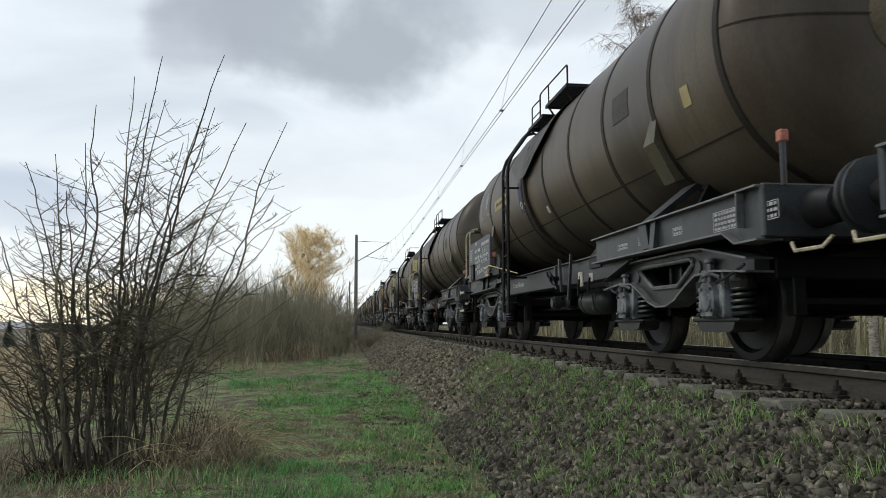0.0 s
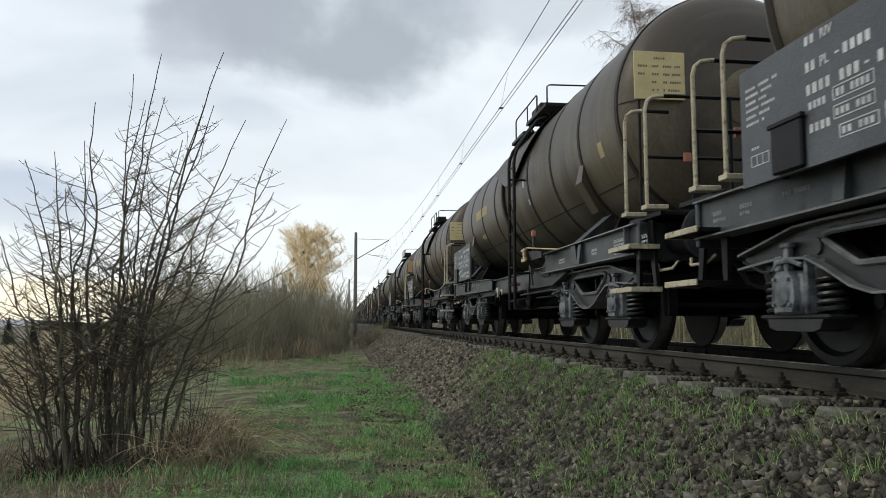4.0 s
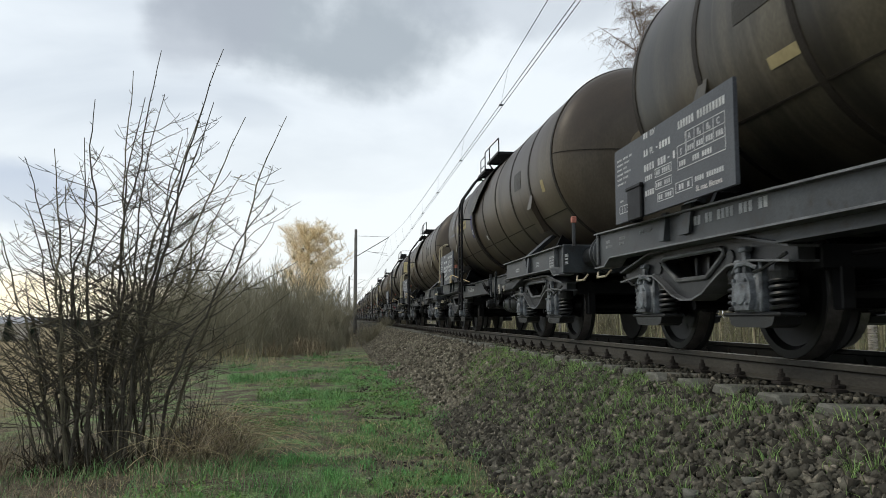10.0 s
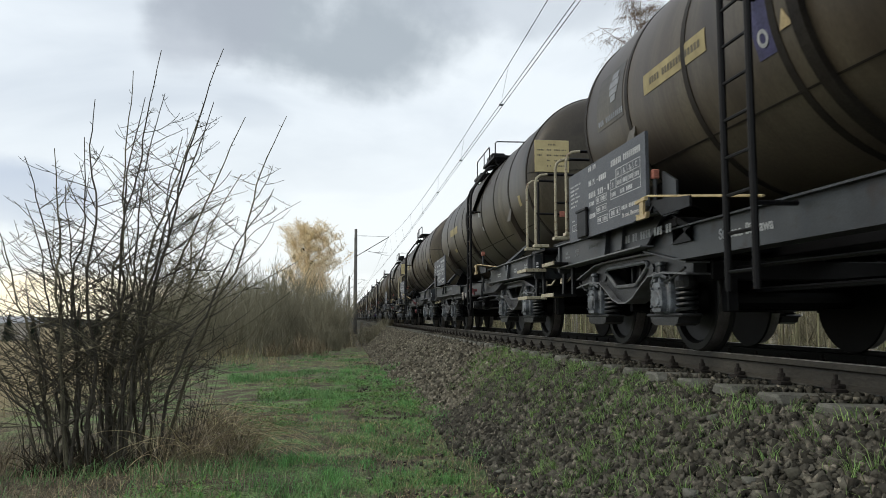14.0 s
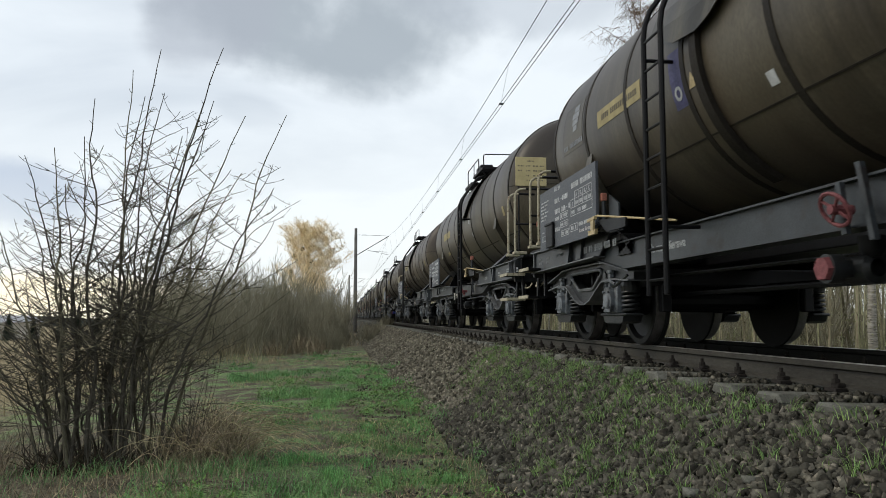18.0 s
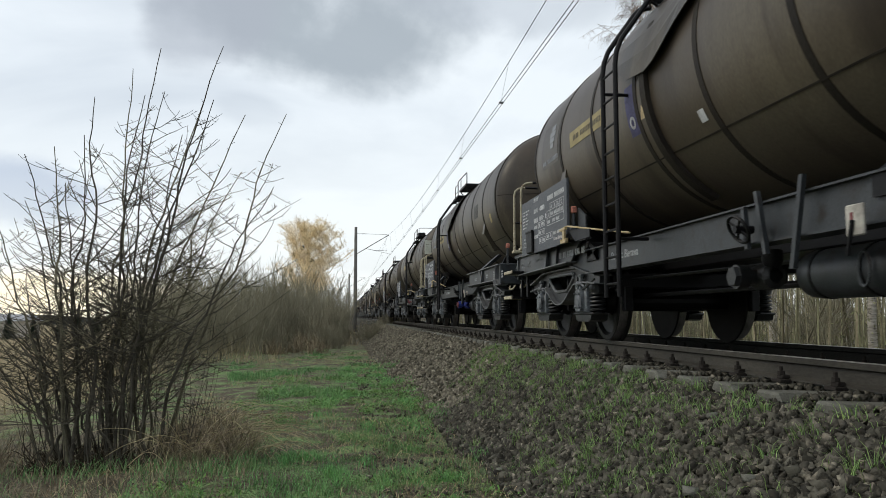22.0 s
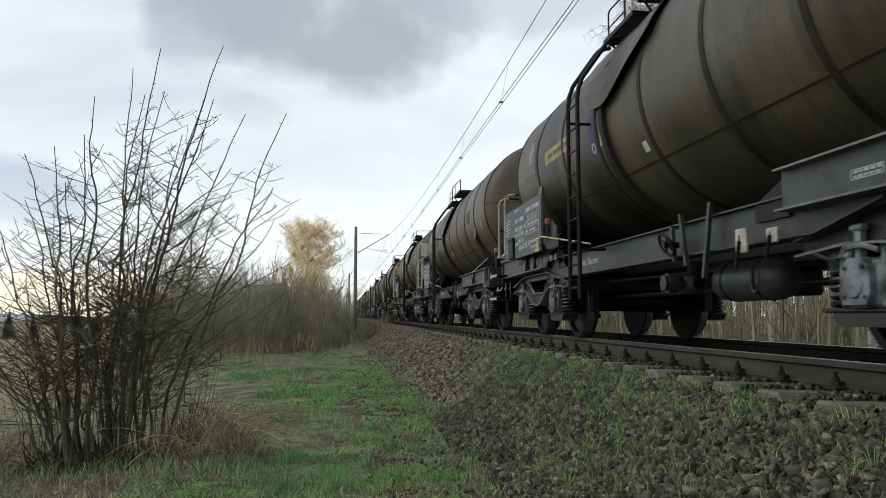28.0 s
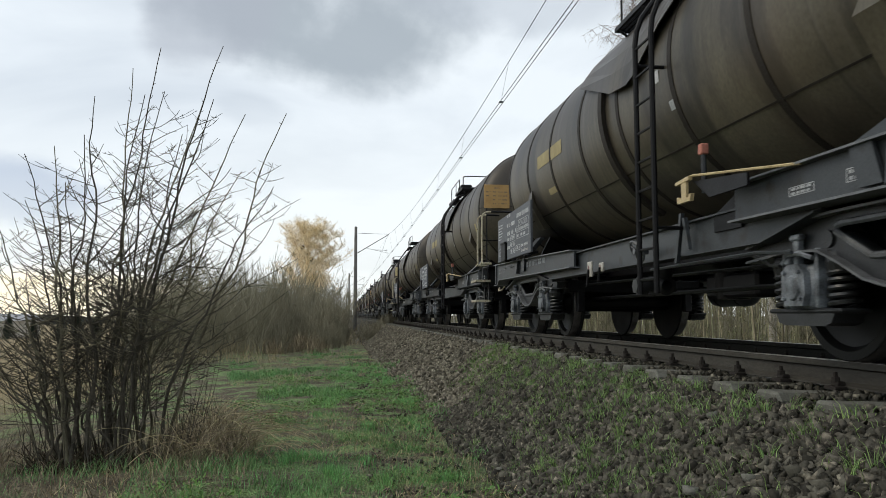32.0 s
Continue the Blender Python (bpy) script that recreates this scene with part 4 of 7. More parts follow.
    # frame
    for sg in (-1, 1):
        part("side_sill", make_sill(sg), "frame", wagon, "grey steel side sill, low between the bogies")
        for tail in (False, True):
            web, low, up = make_end_plate(sg, tail, kind)
            if not rich:
                web.add(low.v, low.f).add(up.v, up.f)
            ep = part("end_plate", web, "frame", wagon, "grey flanged sill plate over the bogie")
            if rich:
                part("flange", low, "edge", ep)
                part("flange", up, "edge", ep)
        for y0, y1 in ((3.96, 4.35), (LW - 4.15, LW - 3.76))[:2 if kind == "A" else 1]:
            g = Build().prism([(y0, 0.90), (y1, 0.90), (y1 if y0 < 6 else y0, 1.02), (y0 if y0 < 6 else y1, 1.16)], "x", *sorted((sg * 1.16, sg * 1.18)))
            part("gusset", g, "black", wagon)
        for y in (2.35, LW - 2.35):
            rib = Build().prism([(-0.0, 0.93), (-0.058, 0.93), (-0.03, 1.165), (0.0, 1.165)], "y", y - 0.05, y + 0.05)
            rib.v = [(sg * 1.225 + (p[0] if sg < 0 else -p[0]), p[1], p[2]) for p in rib.v]
            part("rib", rib, "frame", wagon)
    for y0, y1 in ((0.60, 0.66), (LW - 0.66, LW - 0.60)):
        part("headstock", Build().box(-1.25, 1.25, y0, y1, 0.84, 1.19, 0.01), "frame", wagon)
    part("centre_sill", Build().box(-0.30, 0.30, 0.66, LW - 0.66, 0.80, 1.02, 0.01), "black", wagon)
    for y0, y1 in ((0.66, 3.9), (LW - 3.9, LW - 0.66)):
        part("underframe", Build().box(-1.19, 1.19, y0, y1, 1.04, 1.12, 0.01).box(-1.05, 1.05, (y0 + y1) / 2 - 0.5, (y0 + y1) / 2 + 0.5, 0.90, 1.05, 0.02).box(-0.9, 0.9, y0 + 0.1, y0 + 0.3, 0.84, 1.05, 0.01).box(
            -0.9, 0.9, y1 - 0.3, y1 - 0.1, 0.84, 1.05, 0.01), "black", wagon, "black deck plates and cross beams over the bogie")
    for y in (2.3, LW - 2.5):
        part("saddle_web", Build().prism([(-1.0, 1.02), (1.0, 1.02), (0.75, 1.52), (0.4, 1.32), (0.0, 1.235), (-0.4, 1.32), (-0.75, 1.52)], "y", y, y + 0.06), "black", wagon)
    # saddles: plates leaning from the sills in to the tank, and the boxed pads that they carry on its flank
    for y, lean in ((2.60, -1.0), (LW - 2.80, 1.0)):
        for sg in (-1, 1):
            sd = Build()
            n = 4
            for i in range(n + 1):
                u = i / n
                x, yy, z, w = 1.235 - 0.30 * u, y + lean * (-0.02 + 0.34 * u), 1.18 + 0.30 * u, 0.10 + 0.02 * u
                sd.v += [(sg * x, yy - w, z), (sg * (x + 0.012), yy + w, z), (sg * (x - 0.05), yy + w, z - 0.02), (sg * (x - 0.062), yy - w, z - 0.02)]
            for i in range(n):
                k = 4 * i
                sd.f += [(k + j, k + 4 + j, k + 4 + (j + 1) % 4, k + (j + 1) % 4) for j in range(4)]
            sd.f += [(0, 1, 2, 3), tuple(4 * n + j for j in (3, 2, 1, 0))]
            sd.prism([(-0.16, 0.945), (0.02, 0.945), (0.09, 1.175), (-0.09, 1.175)], "x", *sorted((sg * 1.235, sg * 1.262)))
            for k in range(len(sd.v) - 8, len(sd.v)):
                sd.v[k] = (sd.v[k][0], y - lean * sd.v[k][1], sd.v[k][2])
            part("saddle", sd, "frame", wagon, "slanting saddle plate between sill and tank")
            pad = Build()
            rows = ((-15.5, 0.0, 0.19, -0.05), (-24.5, 0.080, 0.14, 0.11), (-42.5, 0.095, 0.10, 0.13), (-44.5, 0.0, 0.10, 0.13))
            for q, out, a, c in rows:
                for o, rr in ((-a, TR - 0.02), (-a, TR + out), (c, TR + out), (c, TR - 0.02)):
                    p = shell_point(y + 0.02 * lean * -1 + o, q, rr)
                    pad.v.append((p[0] * -sg, p[1], p[2]))
            for i in range(len(rows) - 1):
                k = 4 * i
                pad.f += [(k + j, k + 1 + j, k + 5 + j, k + 4 + j) for j in range(3)]
            part("saddle_pad", pad, "tank", wagon, "boxed pad over the saddle on the tank's flank")
    # buffers and coupling
    for y, dr in ((0.0, 1), (LW, -1)):
        for sg in (-1, 1):
            bf = part("buffer", Build().lathe([(0.60, 0.13), (0.50, 0.125), (0.34, 0.115), (0.33, 0.085), (0.06, 0.085)], "y", (0, 0, 0), 16), "under", wagon, smooth=True)
            bf.location = (sg * 0.875, y, 1.03)
            bf.scale = (1, dr, 1)
            part("buffer_head", Build().lathe([(0.07, 0.0), (0.065, 0.20), (0.05, 0.225), (0.025, 0.225), (0.0, 0.15), (-0.0, 0.0)], "y", (0, 0, 0), 20), "frame", bf, smooth=True)
        if rich:
            part("drawhook", Build().tube([(0, y + dr * 0.6, 1.02), (0, y + dr * 0.30, 1.02), (0, y + dr * 0.22, 1.06), (0, y + dr * 0.2, 1.12)], 0.035, 8), "black", wagon)
            for x in (-0.42, 0.42):
                part("brake_hose", Build().tube([(x, y + dr * 0.58, 0.86), (x, y + dr * 0.42, 0.80), (x * 0.9, y + dr * 0.30, 0.62), (x * 0.8, y + dr * 0.10, 0.56), (x * 0.7, y, 0.58)], 0.022, 8), "black", wagon, smooth=True)
            for x in (-1.08,):
                part("shunter_grip", Build().tube([(x, y + dr * 0.58, 0.80), (x - 0.03, y + dr * 0.50, 0.74), (x - 0.03, y + dr * 0.22, 0.74), (x, y + dr * 0.16, 0.80)], 0.013, 6), "cream", wagon)
    for yc in BOGIES:
        make_bogie(wagon, yc, rich)
    # ladder
    lad = new("ladder"); lad.parent = wagon; lad["label"] = "black steel ladder up to the dome walkway"
    for o in (-0.17, 0.17):
        part("stile", Build().tube([(-1.46, yl + o, 0.46), (-1.46, yl + o, 2.58), (-1.445, yl + o, 2.70), (-1.40, yl + o, 2.82), (-1.13, yl + o, 3.20), (-1.08, yl + o, 3.25), (-0.96, yl + o, 3.28)], 0.024, 8), "black", lad)
    for k in range(9):
        z = 0.58 + k * 0.245
        part("rung", Build().tube([(-1.46, yl - 0.17, z), (-1.46, yl + 0.17, z)], 0.012, 6), "black", lad)
    part("ladder_stay", Build().tube([(-1.46, yl - 0.17, 0.98), (-1.18, yl - 0.17, 0.98)], 0.016, 6), "black", lad)
    part("ladder_stay", Build().tube([(-1.46, yl + 0.17, 2.4), (-1.20, yl + 0.17, 2.4)], 0.016, 6), "black", lad)
    # drip shield: a sheet standing off the shoulder of the tank beside the ladder, its lower edge rising forwards
    stations = ((0.52, 14), (0.0, 2.5), (-0.40, 0.5), (-0.60, 2.0), (-1.00, 10.5), (-1.42, 20)) if kind == "A" else ((2.55, 22), (1.30, 2.5), (0.86, 0.5), (0.70, 2.0), (0.20, 16), (-0.10, 24))
    sh, m = Build(), 9
    for dy, a0 in stations:
        for i in range(m):
            q = a0 + (78 - a0) * i / (m - 1)
            out = 0.012 + 0.065 * (1 - i / (m - 1)) ** 1.6
            sh.v += [shell_point(yl + dy, q, TR + out), shell_point(yl + dy, q, TR + out - 0.010)]
    for k in range(len(stations) - 1):
        for i in range(m - 1):
            p, r = 2 * (k * m + i), 2 * ((k + 1) * m + i)
            sh.f += [(p, p + 2, r + 2, r), (p + 1, r + 1, r + 3, p + 3)]
        sh.f += [(2 * k * m, 2 * (k + 1) * m, 2 * (k + 1) * m + 1, 2 * k * m + 1)]
    for k in (0, len(stations) - 1):
        for i in range(m - 1):
            p = 2 * (k * m + i)
            sh.f.append((p, p + 1, p + 3, p + 2))
    part("drip_shield", sh, "tank", wagon, "sooty drip shield standing off the tank's shoulder")
    yk = 7.20 if kind == "A" else 6.62
    part("collar", shell_patch(yk - 0.055, yk + 0.055, -62, 24, 0.006, 0.045, 18), "strap", wagon)
    # walkway on top with its rails
    w0, w1 = (5.62, 6.68) if kind == "A" else (4.55, 5.75)
    wk = new("walkway"); wk.parent = wagon; wk["label"] = "black grating walkway with rails on the tank top"
    for u0, u1, z, x0, x1 in ((w0, w1, 3.43, -1.02, -0.66), (w1 + 0.02, w1 + 0.88, 3.31, -1.06, -0.82)):
        gr = Build().box(x0 - 0.012, x0 + 0.012, u0, u1, z - 0.03, z + 0.02, 0.003).box(x1 - 0.012, x1 + 0.012, u0, u1, z - 0.03, z + 0.02, 0.003)
        gr.box(x0, x1, u0, u0 + 0.025, z - 0.03, z + 0.02, 0.003).box(x0, x1, u1 - 0.025, u1, z - 0.03, z + 0.02, 0.003)
        for k in range(int((u1 - u0) / 0.05)):
            gr.box(x0, x1, u0 + 0.04 + k * 0.05, u0 + 0.054 + k * 0.05, z, z + 0.016, 0)
        for k in range(int((x1 - x0) / 0.05)):
            gr.box(x0 + 0.03 + k * 0.05, x0 + 0.042 + k * 0.05, u0, u1, z, z + 0.014, 0)
        part("grating", gr, "black", wk)
        for y in (u0 + 0.12, u1 - 0.12):
            part("bracket", Build().tube([(x0, y, z - 0.02), (x0 + 0.02, y, z - 0.06), (x0 + 0.12, y, TZ + math.sqrt(TR ** 2 - (x0 + 0.12) ** 2) - 0.02)], 0.014, 6), "black", wk)
    if kind == "A":
        part("rail", Build().tube([(-1.0, 5.66, 3.43), (-1.0, 5.66, 3.70), (-1.0, 5.70, 3.72), (-1.0, 7.02, 3.74), (-1.0, 7.08, 3.71), (-1.0, 7.08, 3.31)], 0.012, 6).tube([(-1.0, 6.60, 3.43), (-1.0, 6.60, 3.73)], 0.010, 6), "black", wk)
        part("rail", Build().tube([(-1.0, 7.10, 3.66), (-1.0, 7.54, 3.67), (-1.0, 7.58, 3.64), (-1.0, 7.58, 3.25)], 0.011, 6).tube([(-1.0, 7.10, 3.48), (-1.0, 7.57, 3.48)], 0.009, 6), "black", wk)
    else:
        part("rail", Build().tube([(-1.0, 4.58, 3.43), (-1.0, 4.58, 3.69), (-0.96, 4.58, 3.72), (-0.1, 4.58, 3.73), (0.9, 4.58, 3.73), (0.95, 4.58, 3.60), (0.95, 4.58, 3.15)], 0.012, 6), "black", wk)
        part("rail", Build().tube([(-1.0, 5.17, 3.43), (-1.0, 5.17, 3.72), (-1.0, 5.21, 3.745), (-1.0, 6.54, 3.72), (-1.0, 6.60, 3.68), (-1.0, 6.60, 3.31)], 0.012, 6).tube([(-1.0, 5.78, 3.43), (-1.0, 5.78, 3.73)], 0.010, 6), "black", wk)
        part("tool_box", Build().box(-0.98, -0.70, 5.05, 5.60, 3.46, 3.60, 0.02), "black", wk)
    # lettering board near the tail
    y0, y1 = (9.10, 11.30) if kind == "A" else (9.08, 11.28)
    bd = part("lettering_board", Build().prism([(y0, 1.22), (y0 + 0.30, 1.12), (y1, 1.12), (y1, 1.86), (y0, 1.86)] if kind == "A" else [(y0, 1.15), (y1, 1.15), (y1, 1.83), (y0, 1.86)], "x", -1.40, -1.37), "board", wagon, "grey data board with painted white writing")
    text = Build()

    def run(a, z, h, count, pitch, skip=()):
        """A row of character-sized bars with its middle at z, from a behind the board's tail edge forwards."""
        for c in range(count):
            if c not in skip:
                text.box(-1.4022, -1.4002, y1 - a - c * pitch - pitch * 0.62, y1 - a - c * pitch, z - h / 2, z + h / 2, 0)
    for k, m in enumerate((12, 10, 8, 11, 9, 7)):
        run(0.07, 1.725 - 0.044 * k, 0.018, m, 0.030, (5,) if k % 2 else (4, 9))
    run(0.70, 1.815, 0.050, 2, 0.050)
    lettering("RIV", 0.070, bd, (-1.4012, y1 - 0.835, 1.790), FACE, "dull")
    run(0.70, 1.668, 0.056, 2, 0.050)
    lettering("PL", 0.078, bd, (-1.4012, y1 - 0.825, 1.640), FACE, "dull")
    run(0.955, 1.668, 0.012, 1, 0.050)
    run(1.02, 1.668, 0.056, 4, 0.056)
    run(0.70, 1.540, 0.058, 4, 0.056)
    run(0.985, 1.540, 0.058, 3, 0.056)
    run(1.175, 1.540, 0.012, 1, 0.050)
    run(1.27, 1.540, 0.058, 1, 0.056)
    run(0.715, 1.450, 0.042, 4, 0.040)
    run(0.715, 1.325, 0.046, 4, 0.048)
    run(0.95, 1.458, 0.040, 7, 0.038, (2,))
    run(0.94, 1.358, 0.036, 7, 0.040, (3,))
    run(0.985, 1.252, 0.036, 6, 0.042, (2,))
    run(1.36, 1.272, 0.042, 4, 0.048, (2,))
    run(1.37, 1.742, 0.060, 16, 0.046, (6,))
    for c, word in enumerate(("A", "B", "B", "C")):
        lettering(word, 0.066, bd, (-1.4012, y1 - 1.535 - 0.145 * c, 1.600), FACE, "dull")
    run(1.725, 1.606, 0.022, 1, 0.020); run(1.870, 1.606, 0.022, 1, 0.020)
    lettering("S", 0.066, bd, (-1.4012, y1 - 1.395, 1.512), FACE, "dull")
    for c in range(4):
        run(1.525 + 0.145 * c, 1.535, 0.040, 3, 0.036)
    run(1.375, 1.445, 0.040, 3, 0.040)
    run(1.60, 1.445, 0.040, 8, 0.038, (3,))
    run(1.63, 1.285, 0.036, 12, 0.036, (4,))
    lettering("St. mac. Bierawa", 0.058, bd, (-1.4012, y1 - 1.64, 1.195), FACE, "white")
    run(0.12, 1.345, 0.016, 3, 0.03)
    part("board_writing", text, "dull", bd)["kind"] = "stuff"
    fr2 = Build()
    for a, bq, z_a, z_b in ((0.925, 1.235, 1.425, 1.492), (0.925, 1.235, 1.325, 1.392), (0.965, 1.255, 1.220, 1.285), (1.305, 1.585, 1.235, 1.310), (0.11, 0.175, 1.235, 1.300), (0.175, 0.24, 1.235, 1.300),
                            (0.24, 0.305, 1.235, 1.300), (1.49, 2.085, 1.585, 1.665), (1.35, 2.085, 1.495, 1.585), (1.35, 2.085, 1.405, 1.495), (1.635, 1.78, 1.495, 1.665), (1.78, 1.925, 1.495, 1.665), (1.49, 1.505, 1.495, 1.665)):
        for za in (z_a, z_b):
            fr2.box(-1.4025, -1.4002, y1 - bq, y1 - a, za - 0.003, za + 0.003, 0)
        for ya in (a, bq):
            fr2.box(-1.4025, -1.4002, y1 - ya - 0.003, y1 - ya + 0.003, z_a, z_b, 0)
    part("writing_frame", fr2, "dull", bd)["kind"] = "stuff"
    part("label_holder", Build().box(-1.435, -1.40, y1 - 0.68, y1 - 0.38, 1.13, 1.42, 0.01).box(-1.445, -1.41, y1 - 0.70, y1 - 0.36, 1.40, 1.43, 0.005), "black", bd, "black wire-mesh label holder")
    for y in (y0 + 0.3, y1 - 0.2):
        part("board_stay", Build().box(-1.37, -1.22, y - 0.02, y + 0.02, 1.15, 1.19, 0.004).box(-1.37, -1.345, y - 0.02, y + 0.02, 1.15, 1.8, 0.004), "black", bd)
    if kind == "A":
        part("side_flap", Build().prism([(y0 - 0.10, 1.12), (y0 - 0.36, 1.12), (y0 - 0.36, 1.38), (y0 - 0.10, 1.50)], "x", -1.30, -1.28), "frame", wagon)
    # writing on the sills
    part("number_plate", bars_on([(0.072, 0, [(0.062 * c, 0.044) for c in range(17) if c not in (2, 5, 10, 14)])], -1.2265, 10.05, 1.07, rng), "sill_white", wagon)["kind"] = "stuff"
    part("sill_marking", bars_on([(0.030, 0.022, [(0.032 * c, 0.022) for c in (0, 1, 2, 3, 12, 13, 14, 15, 16, 28, 29, 30, 32, 33, 34, 35, 36)]), (0.026, 0, [(0.032 * c, 0.022) for c in (0, 1, 2, 3, 4, 5, 12, 13, 14, 15)])], -1.2265, 12.05, 1.08, rng), "faint", wagon)["kind"] = "stuff"
    for u0, u1, zc, h, rows in ((0.47, 0.68, 1.005, 0.115, 3), (0.98, 1.32, 1.02, 0.14, 4), (1.85, 2.02, 1.035, 0.06, 2), (2.58, 2.76, 1.035, 0.07, 2), (3.05, 3.30, 1.03, 0.05, 2)):
        mk = Build()
        for k in range(rows):
            z = zc + h / 2 - h * (k + 0.5) / rows
            c = u1 - 0.02
            while c > u0 + 0.03:
                w = rng.uniform(0.018, 0.05)
                mk.box(-1.2268, -1.2252, max(c - w, u0 + 0.012), c, z - h * 0.28 / rows, z + h * 0.28 / rows, 0)
                c -= w + 0.012
        for za in (zc - h / 2, zc + h / 2):
            mk.box(-1.2268, -1.2252, u0, u1, za - 0.003, za + 0.003, 0)
        for ya in (u0, u1):
            mk.box(-1.2268, -1.2252, ya - 0.003, ya + 0.003, zc - h / 2, zc + h / 2, 0)
        part("sill_marking", mk, "sill_white", wagon)["kind"] = "stuff"
    for sg in (-1, 1):
        part("rib", Build().box(*sorted((sg * 1.225, sg * 1.283)), 0.885, 0.90, 0.93, 1.168, 0.003), "edge", wagon)
    if kind == "A":
        lettering("St. mac. Bierawa", 0.110, wagon, (-1.1565, 8.35, 0.865), FACE, "sill_white")
    # yellow change-over lever with its long rod, and the lamp post
    yh = 9.08 if kind == "A" else 4.25
    lv = part("lever", Build().prism([(yh + 0.13, 1.245), (yh + 0.13, 1.270), (yh - 0.09, 1.285), (yh - 0.09, 1.255)], "x", -1.46, -1.43).prism(
        [(yh - 0.035, 1.13), (yh + 0.04, 1.13), (yh + 0.045, 1.26), (yh - 0.04, 1.265)], "x", -1.455, -1.435).prism(
        [(yh + 0.10, 1.105), (yh - 0.10, 1.105), (yh - 0.12, 1.155), (yh - 0.095, 1.155), (yh - 0.075, 1.135), (yh + 0.065, 1.135), (yh + 0.085, 1.155), (yh + 0.11, 1.155)], "x", -1.46, -1.43), "yellow", wagon, "yellow-painted change-over lever")
    part("rod", Build().tube([(-1.44, yh, 1.28), (-1.43, yh - 0.1, 1.285), (-1.27, yh - (1.55 if kind == "A" else 1.15), 1.06 if kind == "A" else 1.17)], 0.010, 6), "yellow", lv)
    part("lever_bracket", Build().prism([(yh - 0.06, 1.25), (yh - 0.80, 1.18), (yh - 0.80, 1.10), (yh - 0.30, 1.10)], "x", -1.41, -1.39), "black", lv)
    yp = 0.57 if kind == "A" else 4.2
    for y in ((yp,) if kind == "B" else (yp, 9.10)):
        xx = -1.12 if y < 2 or y > 12 else -1.32
        lp = part("lamp_bracket", Build().tube([(xx, y, 1.17), (xx, y, 1.46)], 0.021, 8), "frame", wagon, "grey post with a red cap")
        part("cap", Build().box(xx - 0.03, xx + 0.03, y - 0.03, y + 0.03, 1.45, 1.53, 0.008), "red", lp)
    # platform with steps and hand rails
    e, dr = (0.0, 1) if lead_platform else (LW, -1)
    pl = new("platform"); pl.parent = wagon; pl["label"] = "end platform with cream-painted steps and hand rails"

    def along(a):
        return e + dr * a
    def span(a, b):
        return tuple(sorted((along(a), along(b))))
    part("deck", Build().box(-1.20, 1.20, *span(0.22, 0.95), 1.20, 1.24, 0.006), "black", pl)
    for a, z in ((0.42, 0.55), (0.45, 0.93)):
        st = part("step", Build().box(-1.40, -1.12, *span(a - 0.02, a + 0.50), z, z + 0.03, 0.004), "black", pl)
        part("step_edge", Build().box(-1.415, -1.40, *span(a - 0.03, a + 0.51), z - 0.005, z + 0.04, 0.003).box(-1.40, -1.13, *span(a - 0.035, a - 0.02), z - 0.005, z + 0.04, 0.003), "cream", st)
    part("step_hanger", Build().prism([(along(0.62), 1.2), (along(0.50), 1.2), (along(0.44), 0.56), (along(0.50), 0.56)], "x", -1.16, -1.13).prism(
        [(along(0.92), 1.2), (along(0.80), 1.2), (along(0.84), 0.56), (along(0.90), 0.56)], "x", -1.16, -1.13), "black", pl)
    ra, rb = (0.20, 0.68) if lead_platform else (0.80, 1.26)
    for a in (ra, rb):
        part("hand_rail", Build().tube([(-1.33, along(a), 1.28), (-1.33, along(a), 2.12), (-1.31, along(a), 2.19), (-1.26, along(a), 2.23), (-1.16, along(a), 2.245)], 0.0175, 8), "cream", pl, "cream-painted hand rail")
        part("rail_foot", Build().box(-1.36, -1.16, *span(a - 0.06, a + 0.06), 1.24, 1.28, 0.005), "cream", pl)
    part("guard_rail", Build().tube([(-1.16, along(ra), 2.245), (1.16, along(ra), 2.245)], 0.018, 6).tube([(-1.33, along(ra), 1.70), (1.16, along(ra), 1.70)], 0.016, 6).tube(
        [(-0.55, along(ra), 1.24), (-0.55, along(ra), 2.24)], 0.022, 6).tube([(0.55, along(ra), 1.24), (0.55, along(ra), 2.24)], 0.022, 6).tube([(-1.16, along(rb), 2.245), (-0.9, along(rb), 2.24)], 0.018, 6), "black", pl)
    part("reflector", Build().box(-1.0, -0.93, *span(ra - 0.035, ra - 0.015), 1.66, 1.74, 0.004), "red", pl)
    if lead_platform:
        pc = part("placard", Build().box(-1.175, -0.665, 0.81, 0.825, 2.40, 2.87, 0.004), "placard", wagon, "weathered yellow sheet-metal placard facing forwards over the platform")
        wr = Build()
        for k, runs in enumerate((((0.20, 0.14),), ((0.04, 0.10), (0.18, 0.07), (0.29, 0.18)), ((0.04, 0.07), (0.18, 0.07), (0.29, 0.18)), ((0.18, 0.07), (0.29, 0.18)), ((0.18, 0.07), (0.29, 0.17)))):
            for p, ln in runs:
                m = max(1, int(ln / 0.022))
                for c in range(m):
                    if (c + k) % 6 != 5:
                        wr.box(-1.175 + p + c * ln / m, -1.175 + p + c * ln / m + 0.014, 0.8075, 0.8105, 2.792 - k * 0.078, 2.813 - k * 0.078, 0)
        part("placard_writing", wr, "ink", pc)["kind"] = "stuff"
        part("placard_stay", Build().tube([(-1.12, 0.845, 1.24), (-1.12, 0.845, 2.86)], 0.014, 6), "black", pc)
